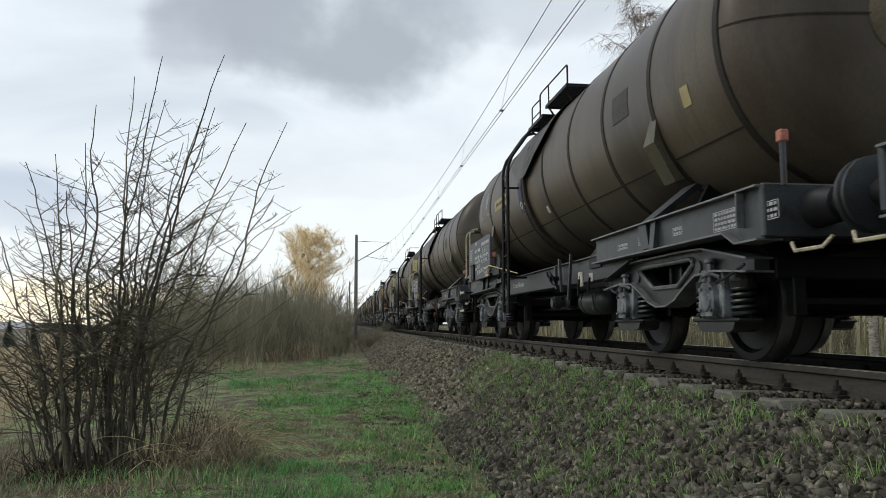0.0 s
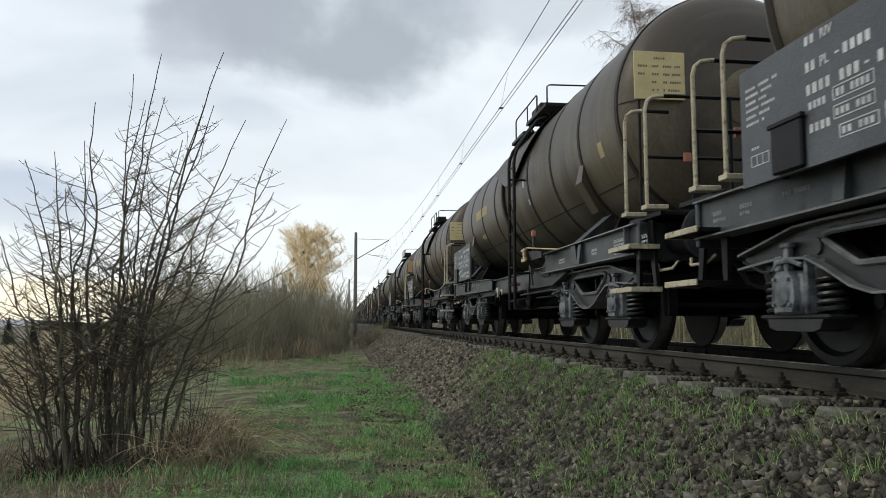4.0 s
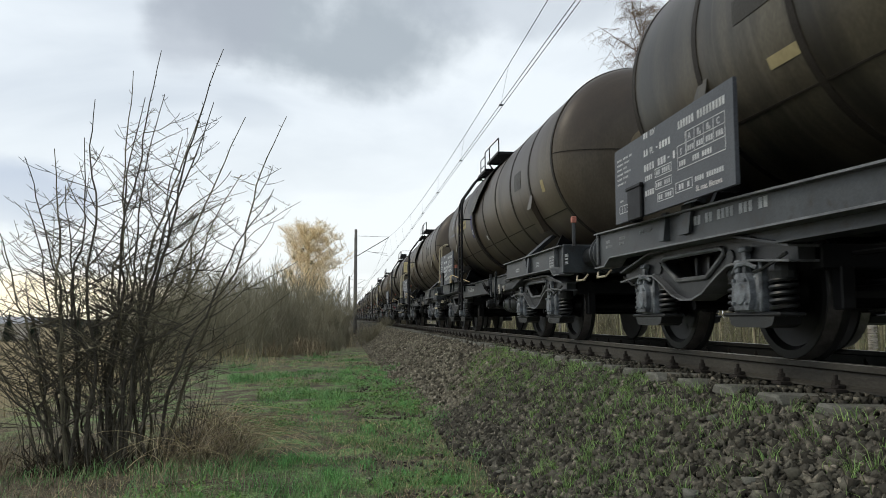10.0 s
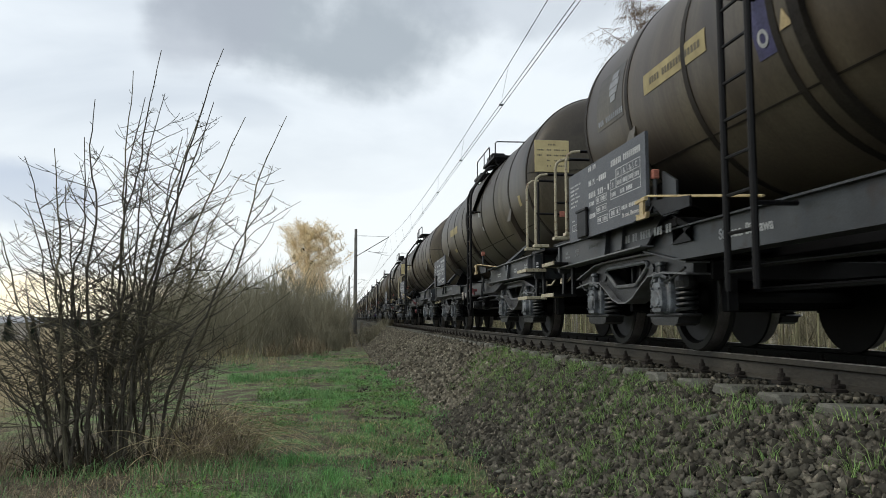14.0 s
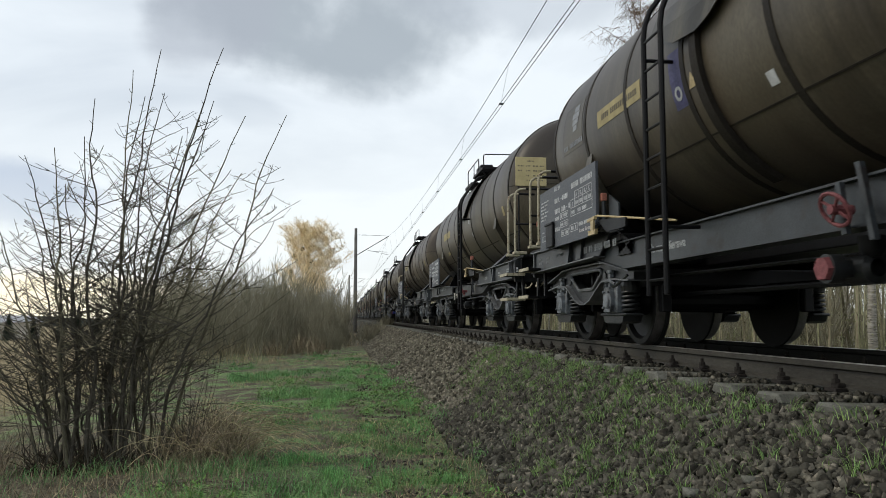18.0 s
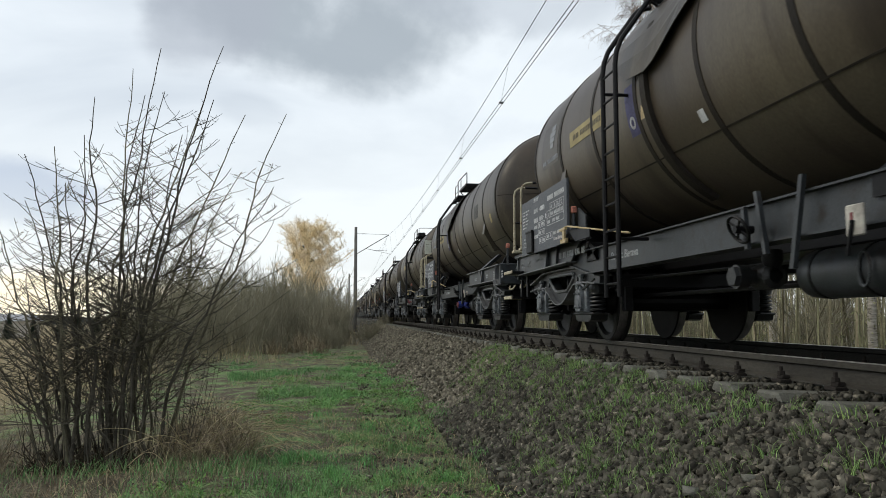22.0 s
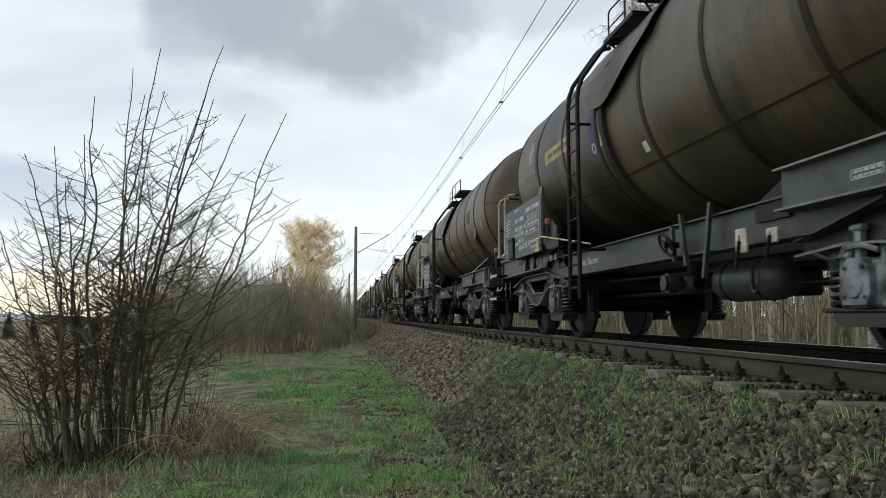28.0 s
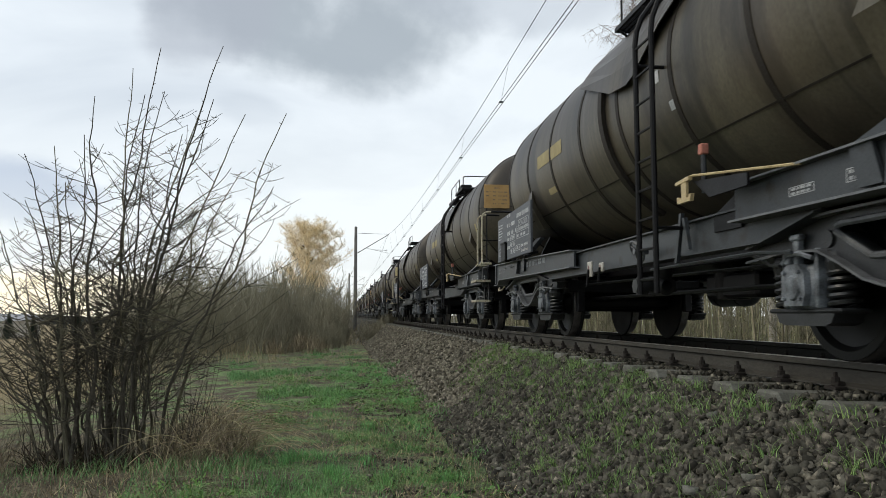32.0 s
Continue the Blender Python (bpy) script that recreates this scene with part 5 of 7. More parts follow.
        part("placard_stay", Build().box(-0.61, -0.53, 0.83, 0.86, 1.24, 2.42, 0.006).tube([(-0.57, 0.845, 2.40), (-0.72, 0.84, 2.46), (-0.80, 0.835, 2.47)], 0.012, 6), "black", pc)
        part("sticker", Build().box(-0.53, -0.31, 0.966, 0.978, 2.75, 2.88, 0.002), "placard", wagon, "small pale plate on the tank end")
    # brake gear and outlets below the sill
    xr, yr, yb = (-0.86, 4.9, 4.9) if kind == "A" else (0.80, 7.75, 7.50)     # the other kind hangs it on the far side
    if rich:
        ar = part("air_reservoir", Build().lathe([(yr - 0.43, 0.0), (yr - 0.42, 0.07), (yr - 0.38, 0.12), (yr - 0.31, 0.152), (yr - 0.27, 0.158), (yr + 0.34, 0.158), (yr + 0.43, 0.15), (yr + 0.50, 0.09), (yr + 0.52, 0.0)], "y", (xr, 0, 0.555), 24), "frame", wagon, "grey air reservoir hung below the sill", smooth=True)
        for o in (-0.20, 0.28):
            part("reservoir_strap", Build().lathe([(yr + o - 0.012, 0.152), (yr + o - 0.012, 0.163), (yr + o + 0.012, 0.163), (yr + o + 0.012, 0.152)], "y", (xr, 0, 0.555), 24), "black", ar)
        if kind == "A":
            part("handle_ring", Build().tube([(-1.035, yr - 0.26 + 0.05 * math.cos(a), 0.55 + 0.10 * math.sin(a)) for a in [2 * math.pi * i / 12 for i in range(13)]], 0.009, 5), "frame", ar)
        for y, w, h, z, m in ((yb - 0.54, 0.07, 0.165, 0.70, "enamel"), (yb - 0.91, 0.06, 0.095, 0.735, "enamel")):
            tg = part("brake_plate", Build().box(-1.285, -1.265, y - w, y + w, z, z + h, 0.006), m, wagon, "pale enamel brake plate")
            part("plate_mark", bars_on([(h * 0.30, 0, [(w * 0.6, w * 0.35)])], -1.2855, y + w, z + h * 0.75, rng), "pink", tg)
            part("plate_lever", Build().tube([(-1.295, y, z + h * 0.5), (-1.30, y + 0.04, z - 0.10)], 0.012, 6), "black", tg)
        for a, za, c, zc in (((5.56, 1.02, 5.52, 0.73), (5.39, 1.10, 5.30, 0.68), (4.88, 1.12, 5.01, 0.57)) if kind == "A" else ((4.79, 1.10, 4.90, 0.71), (4.74, 1.06, 4.67, 0.80))):
            part("pipe_strap", Build().prism([(a - 0.02, za), (a + 0.02, za), (c + 0.02, zc), (c - 0.02, zc)], "x", -1.24, -1.21), "frame", wagon)
        if kind == "B":
            part("side_rod", Build().tube([(-1.20, 5.50, 0.69), (-1.20, 3.74, 0.70), (-1.20, 3.34, 0.67)], 0.013, 6), "frame", wagon)
        yv = 5.75 if kind == "A" else 5.81
        vl = part("outlet_valve", Build().lathe([(-1.20, 0.0), (-1.20, 0.085), (-1.12, 0.085), (-1.12, 0.055), (-0.84, 0.055), (-0.84, 0.0)], "x", (0, yv, 0.56), 14).lathe(
            [(yv - 0.14, 0.05), (yv - 0.12, 0.088), (yv + 0.08, 0.088), (yv + 0.11, 0.05)], "y", (-0.98, 0, 0.56), 14), "under", wagon, smooth=True)
        part("valve_cap", Build().lathe([(-1.23, 0.0), (-1.23, 0.07), (-1.20, 0.075)], "x", (0, yv, 0.56), 6), "under", vl)
        part("valve_neck", Build().lathe([(0.62, 0.0), (0.62, 0.05), (0.66, 0.07), (0.74, 0.07), (0.74, 0.0)], "z", (-0.98, yv - 0.10, 0), 12), "black", vl, smooth=True)
        # brake hand wheel, tilted on its spindle
        def rim(a, r=0.105):
            return (-1.30 - 0.045 * math.sin(a), yv - 0.25 + r * math.cos(a), 0.86 + 0.085 * math.sin(a))
        wheel = Build().tube([rim(2 * math.pi * i / 20) for i in range(21)], 0.012, 6).lathe([(-1.33, 0.0), (-1.33, 0.028), (-1.2, 0.028)], "x", (0, yv - 0.25, 0.86), 10)
        for i in range(4):
            wheel.tube([(-1.30, yv - 0.25, 0.86), rim(math.pi * (0.25 + 0.5 * i))], 0.009, 5)
        part("hand_wheel", wheel, "pink", wagon, "round brake hand wheel")
        part("brake_rigging", Build().tube([(-0.5, 3.6, 0.52), (-0.5, 9.3, 0.52)], 0.022, 6).tube([(0.3, 3.6, 0.60), (0.3, 9.3, 0.60)], 0.022, 6).tube([(-0.7, 3.7, 0.66), (-0.7, 9.2, 0.70)], 0.016, 6).box(-0.15, 0.15, 5.6, 6.6, 0.46, 0.70, 0.03).lathe([(5.0, 0.0), (5.0, 0.16), (5.45, 0.16), (5.45, 0.0)], "y", (0.5, 0, 0.6), 16), "black", wagon)
        part("belly_outlet", Build().lathe([(0.45, 0.0), (0.45, 0.16), (0.9, 0.2), (1.0, 0.3)], "z", (0, 6.3, 0), 16), "black", wagon, smooth=True)
    # markings on the shell
    if kind == "A":
        lg = part("emblem_ground", shell_patch(10.10, 10.86, -8, 19, 0.002, 0.002, 6), "tank", wagon, "cleaner patch with a worn pale emblem and writing")
        for q0, q1, w in ((2, 5, 0.14), (5.5, 8.5, 0.22), (9, 12.5, 0.26), (13, 16.5, 0.18)):
            part("emblem_stroke", shell_patch(10.36 - w / 2, 10.36 + w / 2, q0, q1, 0.006, 0.002, 2), "logo", lg)
        lw = Build()
        for c in (0, 1, 2, 4, 5, 6, 7, 8, 9, 10, 11, 12):
            q = shell_patch(10.80 - c * 0.055 - 0.038, 10.80 - c * 0.055, -6.2, -3.6, 0.006, 0.002, 2)
            lw.add(q.v, q.f)
        part("logo_writing", lw, "logo", lg)["kind"] = "stuff"
        sp = part("stripe", shell_patch(8.36, 9.56, -6.5, 2.0, 0.003, 0.002, 3), "tape", wagon, "faded stripe of tape with worn writing")
        tw = Build()
        for c in range(18):
            if c not in (4, 12):
                q = shell_patch(9.42 - c * 0.055 - 0.038, 9.42 - c * 0.055, -3.6, -0.8, 0.006, 0.002, 1)
                tw.add(q.v, q.f)
        part("stripe_writing", tw, "ink", sp)["kind"] = "stuff"
        wl = part("warning_label", shell_patch(7.52, 7.74, -21, 2, 0.003, 0.002, 4), "faded_blue", wagon, "faded blue warning label with yellow triangles")
        ring, tri = Build(), Build()
        for i in range(16):
            for r in (0.035, 0.062):
                for o in (0.006, 0.009):
                    ring.v.append(shell_point(7.63 + r * math.cos(math.pi * i / 8), -15 + math.degrees(r / TR) * math.sin(math.pi * i / 8), TR + o))
        for i in range(16):
            k, m2 = 4 * i, 4 * ((i + 1) % 16)
            ring.f += [(k + 1, k + 3, m2 + 3, m2 + 1), (k, m2, m2 + 2, k + 2), (k, k + 1, m2 + 1, m2), (k + 2, m2 + 2, m2 + 3, k + 3)]
        part("label_ring", ring, "dull", wl)
        corners = ((7.30, -16.0), (7.44, -16.0), (7.37, -10.0))
        tri.add([shell_point(y, q, TR + o) for o in (0.006, 0.009) for y, q in corners], [(0, 1, 2), (3, 5, 4), (0, 3, 4, 1), (1, 4, 5, 2), (2, 5, 3, 0)])
        part("label_triangle", tri, "yellow", wl)
        part("sticker", shell_patch(6.36, 6.46, -30, -25, 0.003, 0.002, 2), "dull", wagon)
        part("sticker", shell_patch(1.76, 1.90, -19, -11, 0.003, 0.002, 3), "tape", wagon, "small faded label on the tank")
        part("sticker", shell_patch(3.0, 3.42, -7, 6, 0.003, 0.002, 2), "strap_pale", wagon, "dark faded panel on the tank")
    else:
        part("stripe", shell_patch(8.22, 9.40, -5.2, 3.0, 0.003, 0.002, 3), "tape", wagon, "faded stripe of tape with worn writing")
        part("sticker", shell_patch(yl + 0.28, yl + 0.36, -6, -1, 0.003, 0.002, 2), "dull", wagon)
        part("sticker", shell_patch(yl + 0.10, yl + 0.18, -20, -16, 0.003, 0.002, 2), "dull", wagon)
        part("sticker", shell_patch(1.74, 1.88, -19, -11, 0.003, 0.002, 3), "tape", wagon, "small faded label on the tank")
        part("sticker", shell_patch(8.72, 9.12, -25, -21, 0.003, 0.002, 2), "tape", wagon)
    return wagon


SEQ = "BAABBBAABABAABAABBABAABBABABAAB"    # from the wagon already passing onwards
SLACK = {1: -0.14, 2: 0.08, 4: -0.10, 5: -0.15, 6: -0.11, 7: -0.15, 8: -0.15, 9: -0.12, 10: -0.15, 11: -0.17, 12: -0.08, 13: -0.15, 14: -0.25, 15: -0.28, 16: -0.25, 17: -0.22}     # play in the couplings
FRONT0 = 4.09                               # leading buffers of the second wagon at the start


def travelled(t):
    return 5.9407 * t + 0.00609 * t * t


def train_front(i):
    return FRONT0 + LW * (i - 1) + SLACK.get(i, 0.0)


WAGONS = []

# ---- shrubs and trees ----


def bent(p, d, length, n, wander, rise, rng):
    """A wandering path from p along d; rise: how far it turns upwards."""
    p, d = Vector(p), Vector(d).normalized()
    pts = [p.copy()]
    for _ in range(n):
        d = (d + Vector((rng.gauss(0, wander), rng.gauss(0, wander), rng.gauss(0, wander) + rise))).normalized()
        p = p + d * (length / n)
        pts.append(p.copy())
    return pts


def taper(r0, r1, n):
    return [r0 + (r1 - r0) * i / n for i in range(n + 1)]


def side_twigs(b, path, count, start, length, r, rng, depth=1, rise=0.10, spread=1.0, wander=0.10, lift=0.45, stop=1.0):
    """Twigs along a path, springing outwards and curving up."""
    n = len(path) - 1
    for _ in range(count):
        u = start + (stop - start) * rng.random() ** 0.9
        k = min(int(u * n), n - 1)
        p = path[k].lerp(path[k + 1], u * n - k)
        d = (path[k + 1] - path[k]).normalized()
        a = rng.uniform(0, 2 * math.pi)
        out = Vector((math.cos(a), math.sin(a), 0))
        ln = length * rng.uniform(0.45, 1.15) * (1.15 - 0.6 * u)
        t = bent(p, d * lift + out * spread, ln, 7, wander, rise, rng)
        b.tube(t, taper(r, r * 0.35, 7), 3, False)
        if depth > 1:
            side_twigs(b, t, rng.randint(2, 4), 0.2, ln * 0.42, r * 0.6, rng, depth - 1, rise, spread * 0.75, wander, lift, 0.9)


def stem_path(p0, tip, n, rng):
    """A stem from p0 to tip with slow bends and small kinks at its nodes."""
    bow = Vector(((tip.x - p0.x) * rng.uniform(-0.30, 0.02) + rng.uniform(-0.06, 0.06), rng.uniform(-0.14, 0.14), 0))
    f, g, sway = rng.uniform(0, 6.28), rng.uniform(1.0, 2.6), rng.uniform(0.02, 0.055)
    out, kink = [], Vector()
    for k in range(n + 1):
        u = k / n
        if k % 3 == 1:
            kink = Vector((rng.gauss(0, 0.020), rng.gauss(0, 0.02), 0))
        a = sway * math.sin(2 * math.pi * g * u + f) * min(1.0, u * 4) * (1 - 0.55 * u)
        out.append(p0.lerp(tip, u) + bow * math.sin(math.pi * u ** 0.85) + Vector((a, a * 0.6, 0)) + kink * math.sin(math.pi * u) ** 0.5)
    return out


def branch_out(b, path, r0, u, length, rng, level):
    """A side branch that leaves its stem widely and turns slowly up, with shorter ones and spurs along it."""
    n = len(path) - 1
    k = min(int(u * n), n - 1)
    p = path[k].lerp(path[k + 1], u * n - k)
    d = (path[k + 1] - path[k]).normalized()
    a = rng.choice((0.0, math.pi)) + rng.gauss(0, 0.7)
    out = Vector((math.cos(a), math.sin(a), 0.0))
    m = 9
    ahead = (d * rng.uniform(0.10, 0.75) + out).normalized()
    pts, q = [p.copy()], p.copy()
    rise = rng.uniform(0.0, 0.11)
    for _ in range(m):
        ahead = (ahead + Vector((rng.gauss(0, 0.07), rng.gauss(0, 0.07), rng.gauss(0, 0.06) + rise))).normalized()
        q = q + ahead * (length / m)
        pts.append(q.copy())
    b.tube(pts, taper(r0, max(0.0022, r0 * 0.42), m), 4 if level == 1 else 3, False)
    if level == 1:
        for _ in range(rng.randint(2, 4)):
            branch_out(b, pts, max(0.0030, r0 * 0.55), rng.uniform(0.12, 0.9), length * rng.uniform(0.25, 0.55), rng, 2)
    if level < 3:
        for _ in range(rng.randint(1, 3)):
            branch_out(b, pts, 0.0026, rng.uniform(0.1, 0.97), rng.uniform(0.02, 0.05), rng, 3)


def make_near_shrub():
    rng = random.Random(17)
    cx, cy = -2.18, 7.9
    s = thing("shrub", "tall bare brown shrub of many stems on the verge", "shrub")
    s.location = (cx, cy, float(ground_z(cx, cy)) - 0.04)
    base_z = s.location.z
    tips = [(-2.18, 2.82), (-1.75, 2.85), (-1.20, 2.92), (-0.60, 2.36), (-2.00, 2.48), (-1.82, 2.55), (-1.44, 2.54), (-2.34, 2.35), (-2.49, 2.02), (-2.74, 1.90), (-2.94, 1.79),
            (-3.14, 1.43), (-0.94, 2.22), (-1.24, 2.35), (-0.72, 1.57), (-3.25, 1.20), (-1.62, 2.10), (-2.62, 1.55), (-1.05, 1.75)]
    for i in range(len(tips) + 20):
        if i < len(tips):
            tx, tz = tips[i]
            u = (tx + 2.0) / 1.3
            p0 = Vector((u * 0.46 + rng.uniform(-0.10, 0.10) - 0.10, rng.uniform(-0.28, 0.30), 0))
            tip = Vector((tx - cx, rng.uniform(-0.55, 0.15), tz - base_z))
            r0 = rng.uniform(0.013, 0.021)
        else:
            p0 = Vector((rng.uniform(-0.66, 0.62), rng.uniform(-0.30, 0.35), 0))
            tip = Vector((p0.x * rng.uniform(1.2, 2.1) + rng.uniform(-0.35, 0.35), p0.y + rng.uniform(-0.5, 0.4), rng.uniform(1.2, 2.6)))
            r0 = rng.uniform(0.008, 0.015)
        n = 24
        path = stem_path(p0, tip, n, rng)
        b = Build().tube(path, [r0 * (1 - u / n) ** 1.05 + 0.0036 for u in range(n + 1)], 7, False)
        side = rng.randint(10, 14)
        for k in range(side):
            u = 0.28 + 0.56 * (k + rng.random()) / side
            branch_out(b, path, max(0.0052, 0.60 * r0 * (1 - u) ** 0.6), u, rng.uniform(0.70, 1.55) * (1.15 - u), rng, 1)
        for _ in range(10):
            branch_out(b, path, 0.003, rng.uniform(0.3, 0.98), rng.uniform(0.02, 0.06), rng, 3)
        part("stem", b, "twig" if i % 3 else "bark", s, smooth=True)
    # thin shoots between the stems, dead brush and leaf litter at the foot
    b = Build()
    for _ in range(60):
        a, q = rng.uniform(0, 2 * math.pi), math.sqrt(rng.random())
        p = Vector((0.80 * q * math.cos(a) - 0.05, 0.5 * q * math.sin(a), 0))
        path = bent(p, (p.x * 0.25 + rng.gauss(0, 0.12), rng.gauss(0, 0.14), 1), rng.uniform(0.5, 1.7), 8, 0.05, 0.02, rng)
        r = rng.uniform(0.003, 0.007)
        b.tube(path, taper(r, 0.0018, 8), 4, False)
        for _ in range(rng.randint(1, 3)):
            branch_out(b, path, r * 0.6, rng.uniform(0.3, 0.95), rng.uniform(0.10, 0.40), rng, 2)
    part("young_growth", b, "twig", s, "thin brown shoots between the stems")["kind"] = "stuff"
    low = Build()
    for _ in range(15):
        a = rng.choice((0.2, 2.9)) + rng.gauss(0, 0.5)
        p = Vector((0.5 * math.cos(a), 0.3 * math.sin(a), rng.uniform(0.35, 1.1)))
        path = bent(p, (math.cos(a), math.sin(a) * 0.6, rng.uniform(0.0, 0.6)), rng.uniform(0.5, 1.15), 9, 0.10, -0.055, rng)
        low.tube(path, taper(rng.uniform(0.003, 0.006), 0.0018, 9), 4, False)
        for _ in range(3):
            branch_out(low, path, 0.0025, rng.uniform(0.3, 0.9), rng.uniform(0.1, 0.3), rng, 3)
    part("arching_growth", low, "twig", s, "thin twigs arching outwards and down")["kind"] = "stuff"
    root = Build()
    for _ in range(620):
        a, q = rng.uniform(0, 2 * math.pi), math.sqrt(rng.random())
        path = bent((0.78 * q * math.cos(a) - 0.03, 0.45 * q * math.sin(a), 0), (rng.gauss(0, 0.7), rng.gauss(0, 0.7), 1), rng.uniform(0.10, 0.36), 5, 0.22, -0.06, rng)
        root.tube(path, taper(rng.uniform(0.004, 0.010), 0.003, 5), 4, False)
    for _ in range(900):
        a, q = rng.uniform(0, 2 * math.pi), math.sqrt(rng.random())
        p, h, w = Vector((0.85 * q * math.cos(a) - 0.03, 0.5 * q * math.sin(a), 0.03 + 0.10 * rng.random() * (1 - q))), Vector((rng.gauss(0, 1), rng.gauss(0, 1), rng.gauss(0, 0.5))) * 0.025, Vector((rng.gauss(0, 1), rng.gauss(0, 1), rng.gauss(0, 0.5))) * 0.02
        root.add([p - h, p + w, p + h, p - w], [(0, 1, 2, 3)])
    part("root_brush", root, "litter", s, "dead brush and leaf litter, darkened for the shade between the stems")["kind"] = "stuff"


make_near_shrub()


def shrub_proto(seed, height, stems, material):
    rng = random.Random(seed)
    b, c = Build(), Build()
    for _ in range(stems):
        p = (rng.gauss(0, 0.45), rng.gauss(0, 0.45), 0)
        path = bent(p, (rng.gauss(0, 0.30), rng.gauss(0, 0.30), 1), height * rng.uniform(0.5, 1.05), 7, 0.11, 0.05, rng)
        b.tube(path, taper(rng.uniform(0.014, 0.028), 0.007, 7), 4, False)
        side_twigs(c, path, 15, 0.08, height * 0.30, 0.0095, rng, 2, 0.14, 0.7, 0.11, 0.9)
    return b.mesh("stem_growth", material), c.mesh("crown", material)


def thicket_edge(y):
    """Where the scrub ends towards the line: it closes in on the track with distance."""
    return -3.1 + 0.23 * np.clip(np.asarray(y, float) - 25, -6, 14.5)


def thicket():
    rng = random.Random(21)
    protos = [shrub_proto(31 + i, h, n, "scrub") for i, (h, n) in enumerate(((5.0, 15), (5.7, 13), (4.2, 16), (2.4, 18)))]

    def put(x, y, k, sc, label, group):
        t = thing("bare_shrub", label, "shrub", group)
        t.location = (x, y, float(ground_z(x, y)) - 0.05)
        t.rotation_euler = (0, 0, rng.uniform(0, 6.28))
        t.scale = (sc, sc, sc * rng.uniform(0.9, 1.1))
        part("stem_growth", protos[k][0], "scrub", t)["kind"] = "stuff"
        part("crown", protos[k][1], "scrub", t)["kind"] = "stuff"
    for i in range(135):
        y = 21 + 57 * rng.random() ** 0.8
        edge = float(thicket_edge(y))
        x = edge - 0.5 - max(1.0, edge - 0.5 + 0.25 * y) * rng.random() ** 1.3
        k = 3 if (x > edge - 1.0 and y < 60) else (2 if x > edge - 2.2 else rng.choice((0, 0, 1, 2)))
        low = 1.0 - 0.20 * float(ss(-0.085, -0.125, x / y))      # lower towards the field
        put(x, y, k, low * rng.uniform(0.72, 0.97), "bare brown scrub in a dense thicket along the line", "thicket along the line")
    for i in range(30):
        y = 32 + 36 * rng.random() ** 1.3
        put(max(-2.2 + 0.3 * (y - 32), -0.9) + 0.9 * rng.random(), y, 3, rng.uniform(0.3, 0.55), "low bare brown scrub close to the line", "scrub close to the line")
    for i in range(3):
        y = 9 + 14 * rng.random()
        put(-4.6 - 6.0 * rng.random() - 0.12 * (22 - y), y, 3, rng.uniform(0.35, 0.6), "low bare brown scrub at the field's edge", "scrub at the field edge")
    for i in range(78):
        y = 6 + 95 * rng.random() ** 1.3
        put(12.5 + 9.0 * rng.random(), y, rng.choice((0, 1, 2, 3)), rng.uniform(0.7, 1.1), "bare brown undergrowth at the wood's edge", "undergrowth of the wood")


thicket()


def grow_tree(seed, height, crown_from, spread, limbs, subs, twigs, r0, mats, droop=0.0, twig_r=0.012, rise=0.10, name="tree", label="", oval=True):
    """Trunk, each limb with its branches, and a crown of fine twigs."""
    rng = random.Random(seed)
    t = thing(name, label, "tree")
    trunk = bent((0, 0, 0), (0, 0, 1), height * 0.93, 14, 0.025, 0.10, rng)
    part("trunk", Build().tube(trunk, [r0 * (1 - 0.9 * (i / 14)) + 0.01 for i in range(15)], 10, False), mats[0], t, smooth=True)
    crown = Build()
    for i in range(limbs):
        u = crown_from + (0.97 - crown_from) * (i + rng.random()) / limbs
        k = min(int(u * 14), 13)
        p = trunk[k].lerp(trunk[k + 1], u * 14 - k)
        v = (u - crown_from) / (1 - crown_from)
        wide = math.sqrt(max(0.03, 1 - ((v - 0.40) / 0.62) ** 2)) if oval else (1.1 - 0.8 * v)
        a = i * 2.4 + rng.uniform(-0.5, 0.5)
        ln = spread * wide * rng.uniform(0.8, 1.15) + 0.4
        path = bent(p, (math.cos(a), math.sin(a), 0.35 + 0.6 * v if oval else 0.75), ln * 1.15, 7, 0.07, 0.05, rng)
        part("limb", Build().tube(path, taper(r0 * 0.34 * (1.1 - v * 0.6), r0 * 0.06, 7), 5, False), mats[1], t)
        for _ in range(subs):
            w = 0.2 + 0.8 * rng.random()
            kk = min(int(w * 7), 6)
            q = path[kk].lerp(path[kk + 1], w * 7 - kk)
            b2 = rng.uniform(0, 2 * math.pi)
            sub = bent(q, (math.cos(b2), math.sin(b2), rng.uniform(0.0, 0.9) - droop), ln * rng.uniform(0.25, 0.5), 4, 0.10, rise - droop * 0.35, rng)
            crown.tube(sub, taper(twig_r * 1.5, twig_r * 0.7, 4), 3, False)
            for _ in range(twigs):
                c = rng.choice(sub[1:])
                b3 = rng.uniform(0, 2 * math.pi)
                tw = bent(c, (math.cos(b3) * 0.8, math.sin(b3) * 0.8, rng.uniform(-0.1, 0.8) - droop * 1.5), spread * rng.uniform(0.10, 0.26), 3, 0.12, rise - droop, rng)
                crown.tube(tw, taper(twig_r, twig_r * 0.4, 3), 3, False)
    part("crown", crown, mats[2], t, "crown of fine bare twigs")
    return t


def place(t, x, y, turn=0.0):
    t.location = (x, y, float(ground_z(x, y)) - 0.1)
    t.rotation_euler = (0, 0, turn)


